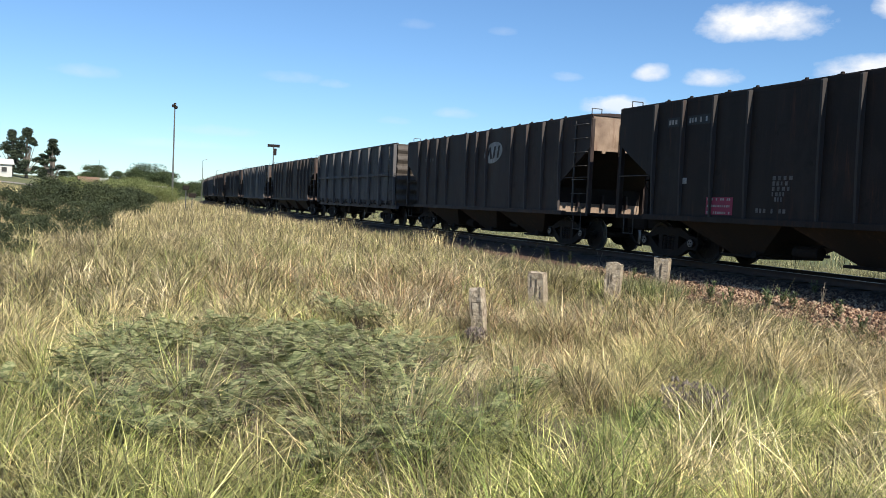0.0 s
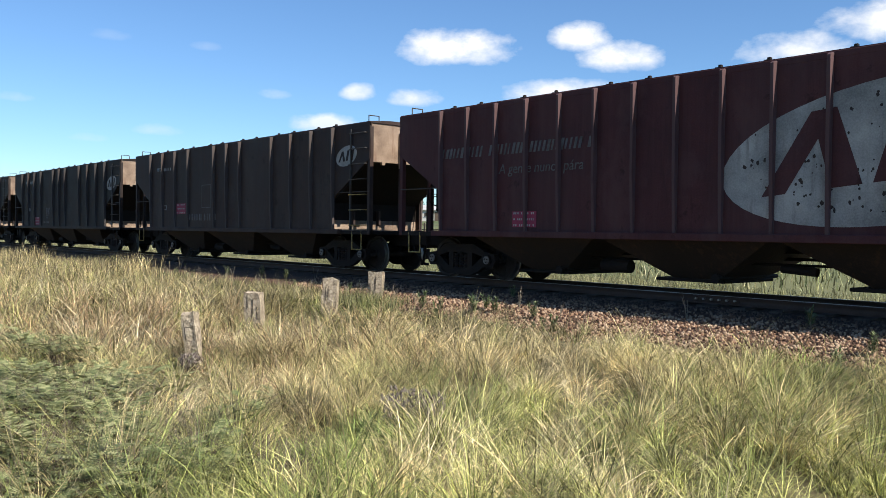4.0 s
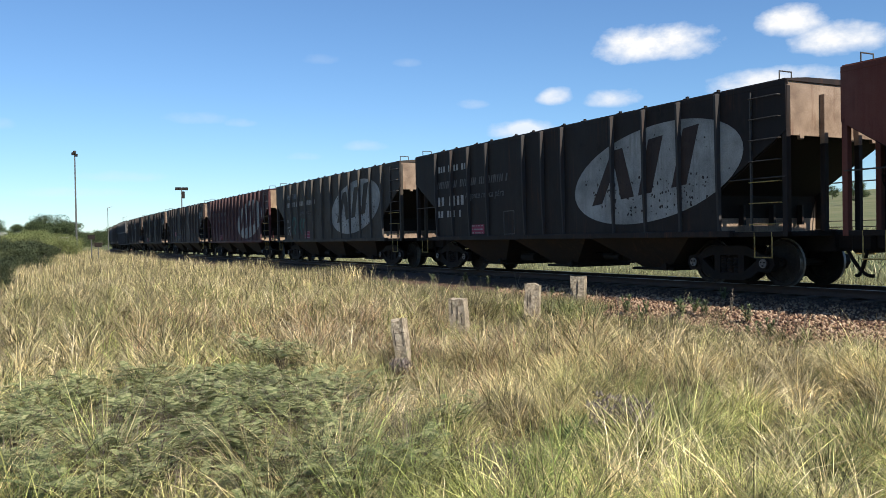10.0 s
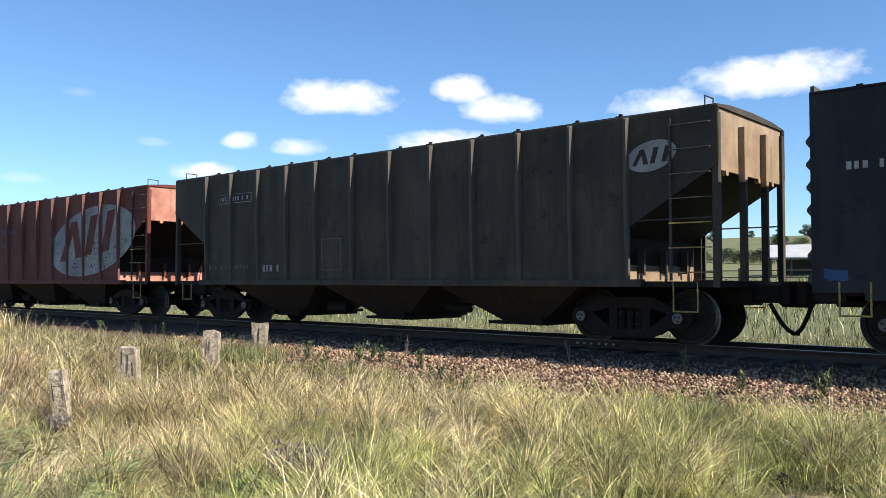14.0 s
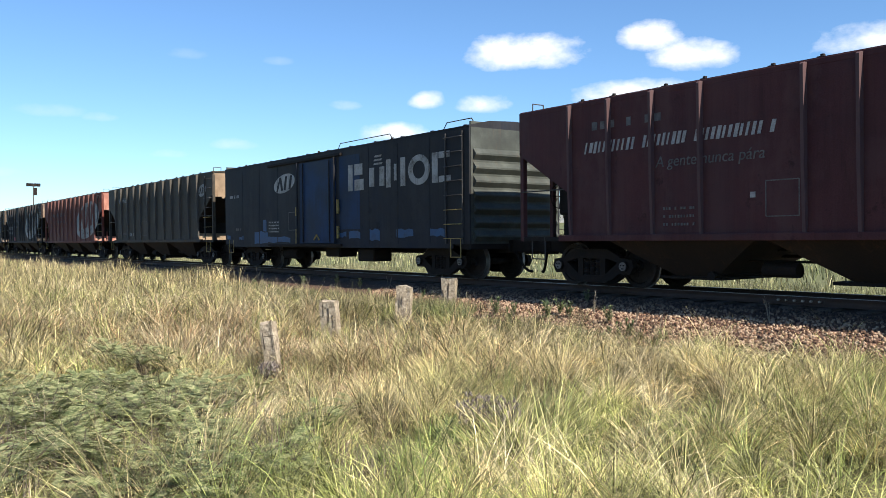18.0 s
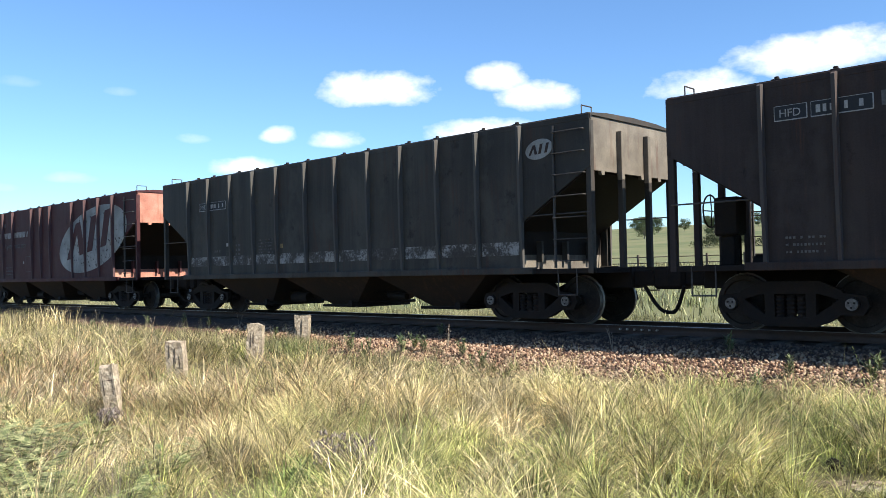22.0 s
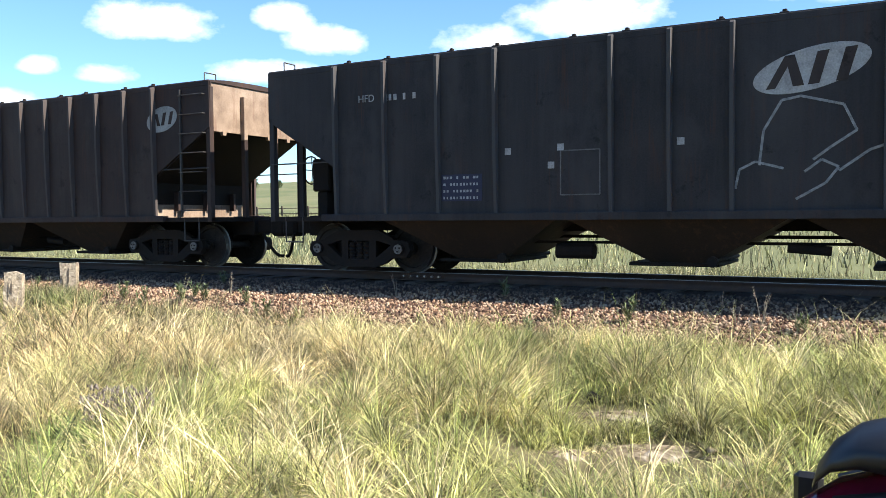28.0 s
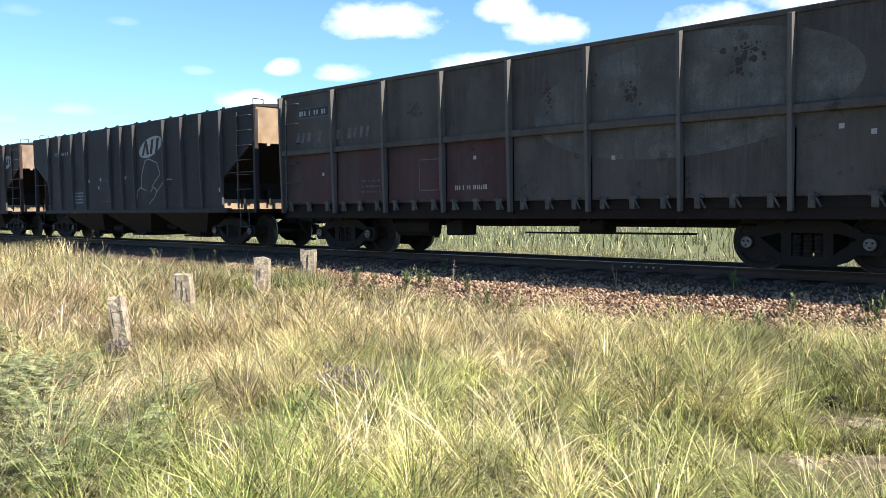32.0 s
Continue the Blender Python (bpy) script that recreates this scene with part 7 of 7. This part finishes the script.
    for az, d, el, wd in ((10.42, 128, 3.2, 0.95), (8.3, 135, 2.45, 1.1), (3.36, 170, 2.2, 0.9), (14.6, 126, 3.1, 0.9), (13.5, 136, 2.4, 1.0), (6.9, 180, 2.0, 1.2), (5.75, 240, 2.4, 1.2)):
        place_top(copy_thing(far[1], Matrix()), az, d, el, 6.5, wd, rng.uniform(0, 360))
    for az, d, s in ((17.6, 180, 0.6), (18.9, 190, 0.7), (46.5, 170, 0.8), (44.2, 190, 0.7), (25.5, 210, 0.8),
                     (30.0, 230, 0.9), (36.0, 220, 0.8), (52.0, 220, 0.9), (58.0, 230, 0.9), (64.0, 240, 1.0), (70.0, 260, 1.1), (75.0, 280, 1.1), (-4.0, 220, 1.0), (-9.0, 230, 0.9), (0.5, 240, 0.7)):
        row.append((az, d, s))
    for az in np.arange(-8.0, 62.0, 1.7):
        row.append((az + rng.uniform(-0.7, 0.7), rng.uniform(300, 420), rng.uniform(0.5, 0.95)))
    for i, (az, d, s) in enumerate(row):
        o = far[i] if i < 3 else copy_thing(far[i % 3], Matrix())
        place(o, float(az), float(d), float(s), rng.uniform(0, 360))
    hedge = [bush(81, 2.2, 5.5, SCRUB, "dark hedge bush along the field", 3600, 0.20, "hedge_bush")]
    n = 0
    for az in list(np.arange(0.5, 12.5, 0.9)) + list(np.arange(17.5, 26.0, 1.2)):
        o = hedge[0] if n == 0 else copy_thing(hedge[0], Matrix())
        n += 1
        place(o, float(az), rng.uniform(142, 158), rng.uniform(0.75, 0.95), rng.uniform(0, 360))


def house(az, dist, wx, wy, hz, roof_mat, rz, label, open_side=False, name="house"):
    ob = thing(name, label, "building", at=far_at(az, dist, -0.2, rz))
    if open_side:
        for x in (-wx / 2 + 0.1, -wx / 6, wx / 6, wx / 2 - 0.1):
            for y in (-wy / 2 + 0.1, wy / 2 - 0.1):
                part("post", box(B(), x - 0.09, x + 0.09, y - 0.09, y + 0.09, 0, hz), TWIG, ob)
        # wall coloured near black to paint the shade inside the shed
        part("back_wall", box(B(), -wx / 2, wx / 2, wy / 2 - 0.3, wy / 2 - 0.15, 0, hz), DARK_OPEN, ob)
    else:
        for y0, y1 in ((-wy / 2, -wy / 2 + 0.2), (wy / 2 - 0.2, wy / 2)):
            part("wall", box(B(), -wx / 2, wx / 2, y0, y1, 0, hz), WALL, ob)
        for x0, x1 in ((-wx / 2, -wx / 2 + 0.2), (wx / 2 - 0.2, wx / 2)):
            part("wall", box(B(), x0, x1, -wy / 2 + 0.2, wy / 2 - 0.2, 0, hz), WALL, ob)
        for x in (-wx * 0.28, wx * 0.22):
            wn = part("window", box(B(), x - 0.5, x + 0.5, -wy / 2 - 0.03, -wy / 2 + 0.05, hz * 0.4, hz * 0.78), DARK_OPEN, ob, "dark window")
            part("window_sill", box(B(), x - 0.6, x + 0.6, -wy / 2 - 0.09, -wy / 2 + 0.02, hz * 0.36, hz * 0.4), WALL, wn)
        part("door", box(B(), -0.45, 0.45, -wy / 2 - 0.03, -wy / 2 + 0.05, 0.1, 2.1), TWIG, ob, "brown door")
    bm = B()
    prism(bm, [(-wy / 2 - 0.4, hz - 0.02), (0, hz + wy * 0.22), (wy / 2 + 0.4, hz - 0.02), (wy / 2 + 0.4, hz + 0.1), (0, hz + wy * 0.22 + 0.14), (-wy / 2 - 0.4, hz + 0.1)], -wx / 2 - 0.4, wx / 2 + 0.4, "x")
    part("roof", bm, roof_mat, ob)
    return ob


def put_buildings():
    house(96.2, 205, 5.5, 5.0, 2.7, WALL, 100, "small whitewashed house among gum trees")
    house(91.1, 190, 3.4, 4.0, 2.2, TILE, 95, "low whitewashed house behind scrub")
    house(90.4, 230, 3.0, 4.0, 2.2, ROOF, 80, "pale low house behind the scrub hill")
    house(87.2, 210, 5.0, 4.0, 2.6, ROOF, 75, "pale shed beyond the mast")
    house(17.4, 92, 6.0, 6.0, 1.9, ROOF, 12, "open-sided shed with a pale metal roof", True, "shed")
    house(45.6, 190, 9.0, 6.0, 2.8, ROOF, 30, "whitewashed house beyond the field fence")
    house(5.3, 136, 3.2, 3.4, 1.5, WALL, 5, "small whitewashed house by a hedge")
    house(2.2, 160, 3.6, 4.0, 1.6, ROOF, -8, "small pale house by a dark hedge")
    house(10.5, 96, 5.2, 5.0, 0.9, ROOF, 8, "low open shed with a pale metal roof", True, "shed")
    house(49.0, 185, 8.0, 5.0, 2.4, ROOF, 40, "low outbuilding with a pale metal roof")


def put_masts():
    def mast(az, dist, h, r, label, name):
        ob = thing(name, label, "mast", at=far_at(az, dist, -0.2))
        part("pole", rod(B(), (0, 0, 0), (0, 0, h), r * 0.75, 10, r * 0.45), MAST, ob)
        return ob
    m = mast(86.05, 138, 15.5, 0.20, "tall grey yard mast with a small floodlight head", "floodlight_mast")
    bm = B()
    rod(bm, (-0.9, 0, 15.4), (0.9, 0, 15.7), 0.06, 6)
    part("crossarm", bm, CONCRETE, m)
    for y, z in ((-0.25, 15.5), (0.22, 15.3), (0.0, 15.75)):
        part("floodlight", box(B(), -0.2, 0.2, y - 0.2, y + 0.2, z - 0.22, z + 0.22, 0.06), UNDER, m, "dark floodlight housing")
    m = mast(79.68, 150, 11.0, 0.18, "yard mast with a wide floodlight bank behind the train", "floodlight_mast")
    for y in (-0.8, -0.27, 0.27, 0.8):
        part("floodlight", box(B(), -0.2, 0.2, y - 0.24, y + 0.24, 10.6, 11.1, 0.05), UNDER, m, "dark floodlight housing")
    part("ladder_box", box(B(), -0.22, 0.22, 0.02, 0.5, 9.2, 10.4, 0.03), UNDER, m)
    m = mast(84.2, 255, 12.0, 0.16, "slim distant lamp post with a short arm", "street_lamp")
    part("lamp_arm", rod(B(), (0, 0, 11.9), (0.4, 1.2, 12.2), 0.07, 6), CONCRETE, m)
    m = mast(83.3, 300, 10.5, 0.16, "slim distant lamp post with a short arm", "street_lamp")
    part("lamp_arm", rod(B(), (0, 0, 10.4), (0.4, 1.2, 10.7), 0.07, 6), CONCRETE, m)
    for az, d in ((14.5, 100), (90.5, 215)):
        m = mast(az, d, 7.5, 0.13, "wooden power pole with a crossarm", "power_pole")
        part("crossarm", box(B(), -0.9, 0.9, -0.06, 0.06, 6.9, 7.05), CONCRETE, m)
        for x in (-0.7, 0.0, 0.7):
            part("insulator", rod(B(), (x, 0, 7.05), (x, 0, 7.25), 0.05, 6), WALL, m)
    # trackside signs towards the bend
    for az, d, h, wd in ((85.2, 75, 2.2, 0.55), (84.8, 78, 1.5, 0.6)):
        s = thing("trackside_sign", "dark plate on a short post beside the line", "sign", at=far_at(az, d, -0.05))
        part("post", rod(B(), (0, 0, 0), (0, 0, h), 0.04, 6), MAST, s)
        part("plate", box(B(), -0.05, 0.05, -wd / 2, wd / 2, h - 0.1, h + 0.28, 0.02), UNDER, s)
    # field fence behind the track
    f = thing("field_fence", "low wooden post-and-rail fence across the field", "fence")
    base = part("post", box(B(), -0.07, 0.07, -0.07, 0.07, -0.2, 1.25), TWIG, f, "", far_at(8, 66))
    pts = []
    for x in np.arange(-84.0, 16.0, 3.0):
        y = 62.0 + 0.02 * x
        pts.append((float(x), y, float(ground_z(x, y))))
        again(base, f, pose(float(x), y, float(ground_z(x, y))))
    for (xa, ya, za), (xb, yb, zb) in zip(pts, pts[1:]):
        for dz in (0.55, 1.05):
            part("rail", rod(B(), (xa, ya, za + dz), (xb, yb, zb + dz), 0.04, 5), TWIG, f)


def put_road():
    """The pale road on its bank, far left."""
    rows = []
    for i in range(20):
        az, d = 93.0 + 0.6 * i, 170 - 4.0 * i
        a = radians(az)
        for q in (-3.0, 3.0):
            x, y = -math.sin(a) * (d + q * 2), math.cos(a) * (d + q * 2)
            rows.append((x, y, float(ground_z(x, y)) + 0.12))
    v = np.array(rows)
    f = np.array([(2 * i, 2 * i + 1, 2 * i + 3, 2 * i + 2) for i in range(19)])
    tagged(big_mesh("road", v, f, ROAD), "pale dusty road on a low bank", "road", kind="structure")


RED_BODY = material("glossy_dark_red_bodywork", [(0.11, 0.006, 0.018), (0.15, 0.008, 0.022)], 2.0, (0.12, 0.22), bump=0.01, spec=0.6)
BLACK_PLASTIC = material("satin_black_plastic", [(0.006, 0.006, 0.007), (0.011, 0.011, 0.012)], 3.0, (0.38, 0.5), bump=0.02, spec=0.5)
NAVY_BODY = material("glossy_navy_bodywork", [(0.008, 0.012, 0.025), (0.012, 0.018, 0.035)], 3.0, (0.15, 0.25), bump=0.01, spec=0.6)
TYRE = material("worn_black_tyre", [(0.012, 0.012, 0.012), (0.022, 0.021, 0.02)], 8.0, (0.8, 0.95), bump=0.3)
MIRROR = material("mirror_glass", [(0.75, 0.77, 0.8), (0.8, 0.82, 0.85)], 2.0, (0.02, 0.04), metal=1.0, bump=0.0)
CHROME = material("polished_chrome", [(0.6, 0.6, 0.6), (0.7, 0.7, 0.7)], 5.0, (0.08, 0.15), metal=1.0, bump=0.0)


def loft(bm, sections):
    """A skin over closed sections of equal count."""
    rings = [[bm.verts.new(p) for p in s] for s in sections]
    for a, b in zip(rings, rings[1:]):
        for i in range(len(a)):
            bm.faces.new((a[i], a[(i + 1) % len(a)], b[(i + 1) % len(a)], b[i]))
    bm.faces.new(rings[0][::-1])
    bm.faces.new(rings[-1])
    bmesh.ops.recalc_face_normals(bm, faces=bm.faces[:])
    for f in bm.faces:
        f.smooth = True
    return bm


def ell(cx, cy, cz, ry, rz, n=16, top=1.0):
    return [(cx, cy + ry * math.cos(2 * math.pi * i / n), cz + rz * math.sin(2 * math.pi * i / n) * (top if math.sin(2 * math.pi * i / n) > 0 else 1.0)) for i in range(n)]


def put_motorcycle():
    """A parked motorcycle; its front points along local -x. The visor over the headlamp juts forward."""
    m = thing("motorcycle", "parked dark-red motorcycle with black visor and mirrors", "motorcycle", at=BIKE_POSE)
    for x in (-0.62, 0.68):
        w = B()
        lathe(w, [(0.24, -0.045), (0.29, -0.05), (0.305, 0.0), (0.29, 0.05), (0.24, 0.045)], 28)
        wh = part("wheel", w, TYRE, m, "black tyred wheel", pose(x, 0, 0.305))
        h = B()
        rod(h, (0, -0.06, 0), (0, 0.06, 0), 0.05, 12)
        for i in range(8):
            a = math.pi * i / 4
            rod(h, (0.04 * math.cos(a), 0, 0.04 * math.sin(a)), (0.245 * math.cos(a), 0, 0.245 * math.sin(a)), 0.012, 5)
        part("spokes", h, CHROME, wh)
    for s in (-1, 1):
        part("fork_leg", rod(B(), (-0.62, s * 0.09, 0.30), (-0.42, s * 0.09, 0.86), 0.022, 8), CHROME, m, "chrome fork leg")
    part("front_mudguard", loft(B(), [ell(-0.93 + 0.1 * i, 0, 0.52 + 0.10 * math.sin(math.pi * i / 6), 0.07, 0.02, 12) for i in range(7)]), RED_BODY, m, "red mudguard")
    part("front_fairing", loft(B(), [ell(-0.92, 0, 0.75, 0.03, 0.03), ell(-0.83, 0, 0.77, 0.09, 0.075), ell(-0.71, 0, 0.81, 0.12, 0.13), ell(-0.55, 0, 0.85, 0.15, 0.15), ell(-0.36, 0, 0.88, 0.15, 0.12), ell(-0.30, 0, 0.88, 0.10, 0.08)]), RED_BODY, m, "dark red headlamp fairing")
    part("visor", loft(B(), [ell(-0.765, 0, 0.915, 0.03, 0.010), ell(-0.755, 0, 0.945, 0.06, 0.018), ell(-0.725, 0, 0.985, 0.09, 0.028), ell(-0.67, 0, 1.015, 0.115, 0.045), ell(-0.58, 0, 1.025, 0.135, 0.065), ell(-0.46, 0, 1.02, 0.15, 0.080), ell(-0.34, 0, 1.01, 0.14, 0.080), ell(-0.26, 0, 1.0, 0.09, 0.05)]), BLACK_PLASTIC, m, "glossy black beaked visor over the fairing")
    for q in (-1, 1):
        part("cowl_panel", loft(B(), [ell(-0.72, q * 0.085, 0.90, 0.03, 0.02), ell(-0.62, q * 0.12, 0.89, 0.045, 0.065), ell(-0.46, q * 0.135, 0.88, 0.045, 0.115), ell(-0.34, q * 0.13, 0.91, 0.03, 0.08)]), BLACK_PLASTIC, m, "glossy black side cowl")
    part("instrument_pod", loft(B(), [ell(-0.40, 0, 0.99, 0.10, 0.05), ell(-0.30, 0, 1.00, 0.12, 0.06), ell(-0.24, 0, 0.99, 0.09, 0.05)]), NAVY_BODY, m)
    part("headlamp", loft(B(), [ell(-0.93, 0, 0.73, 0.03, 0.022), ell(-0.88, 0, 0.745, 0.05, 0.035)]), CHROME, m, "round headlamp")
    bm = B()
    pts = [(-0.22, -0.36, 1.0), (-0.30, -0.22, 1.0), (-0.36, -0.08, 0.93), (-0.36, 0.08, 0.93), (-0.30, 0.22, 1.0), (-0.22, 0.36, 1.0)]
    for a, b in zip(pts, pts[1:]):
        rod(bm, a, b, 0.013, 8)
    part("handlebar", bm, BLACK_PLASTIC, m)
    for s in (-1, 1):
        part("grip", rod(B(), (-0.24, s * 0.27, 1.0), (-0.19, s * 0.41, 1.0), 0.019, 10), TYRE, m, "rubber grip")
        part("mirror_stem", rod(B(), (-0.27, s * 0.24, 1.0), (-0.77, s * 0.28, 0.80), 0.007, 6), BLACK_PLASTIC, m)
        ya, yb = (0.27, 0.30) if s > 0 else (-0.30, -0.27)
        hs = part("mirror_housing", box(B(), -0.835, -0.765, ya, yb, 0.74, 0.86, 0.012), BLACK_PLASTIC, m, "black mirror housing")
        part("mirror_glass", box(B(), -0.828, -0.772, yb - 0.002, yb + 0.003, 0.75, 0.85), MIRROR, hs, "mirror glass")
    part("fuel_tank", loft(B(), [ell(-0.26, 0, 0.86, 0.08, 0.06), ell(-0.18, 0, 0.87, 0.15, 0.12), ell(0.0, 0, 0.86, 0.165, 0.13), ell(0.16, 0, 0.82, 0.12, 0.09), ell(0.22, 0, 0.80, 0.07, 0.05)]), RED_BODY, m, "dark red fuel tank")
    part("seat", loft(B(), [ell(0.16, 0, 0.80, 0.09, 0.04), ell(0.30, 0, 0.79, 0.13, 0.055), ell(0.60, 0, 0.82, 0.13, 0.055), ell(0.82, 0, 0.86, 0.10, 0.04)]), TYRE, m, "black seat")
    part("tail", loft(B(), [ell(0.45, 0, 0.72, 0.10, 0.05), ell(0.75, 0, 0.77, 0.10, 0.05), ell(0.98, 0, 0.82, 0.05, 0.03)]), RED_BODY, m)
    part("engine", box(B(), -0.18, 0.22, -0.15, 0.15, 0.32, 0.66, 0.04), UNDER, m, "dark engine block")
    part("exhaust", rod(B(), (0.1, 0.17, 0.36), (0.85, 0.19, 0.46), 0.045, 10), CHROME, m)
    part("frame", rod(B(), (-0.40, 0, 0.84), (-0.12, 0, 0.36), 0.025, 8), BLACK_PLASTIC, m)
    part("swing_arm", box(B(), 0.15, 0.70, -0.09, -0.06, 0.28, 0.34), BLACK_PLASTIC, m)
    part("side_stand", rod(B(), (0.1, -0.14, 0.33), (0.12, -0.34, 0.0), 0.012, 6), BLACK_PLASTIC, m)


BIKE_POSE = pose(0.64, 2.18, 0.0, 0, 0, 0) @ Matrix.Scale(1.085, 4)
put_vegetation_far()
put_buildings()
put_masts()
put_road()
put_motorcycle()


# ---------------------------------------------------------------- movement
def motions():
    """The train rolls off along the track, slowing a little; its wheels turn with it."""
    for k, w in WAGONS.items():
        s0 = pitch_of(k)
        walk(w, [(t, along(s0 - run(t), 0, RAIL_Z)) for t in range(0, 33)])
    step = 2.0 / FPS
    times = [i * step for i in range(int(32.0 / step))] + [32.0]
    for k, w in WAGONS.items():
        if not -1 <= k <= 13:
            continue
        for t in w.children:
            if t.name.startswith("truck"):
                for ws in t.children:
                    if ws.name.startswith("wheelset"):
                        x, y, z = ws.matrix_basis.translation
                        walk(ws, [(q, pose(x, y, z) @ Matrix.Rotation(-run(q) / 0.42, 4, "Y")) for q in times])


motions()
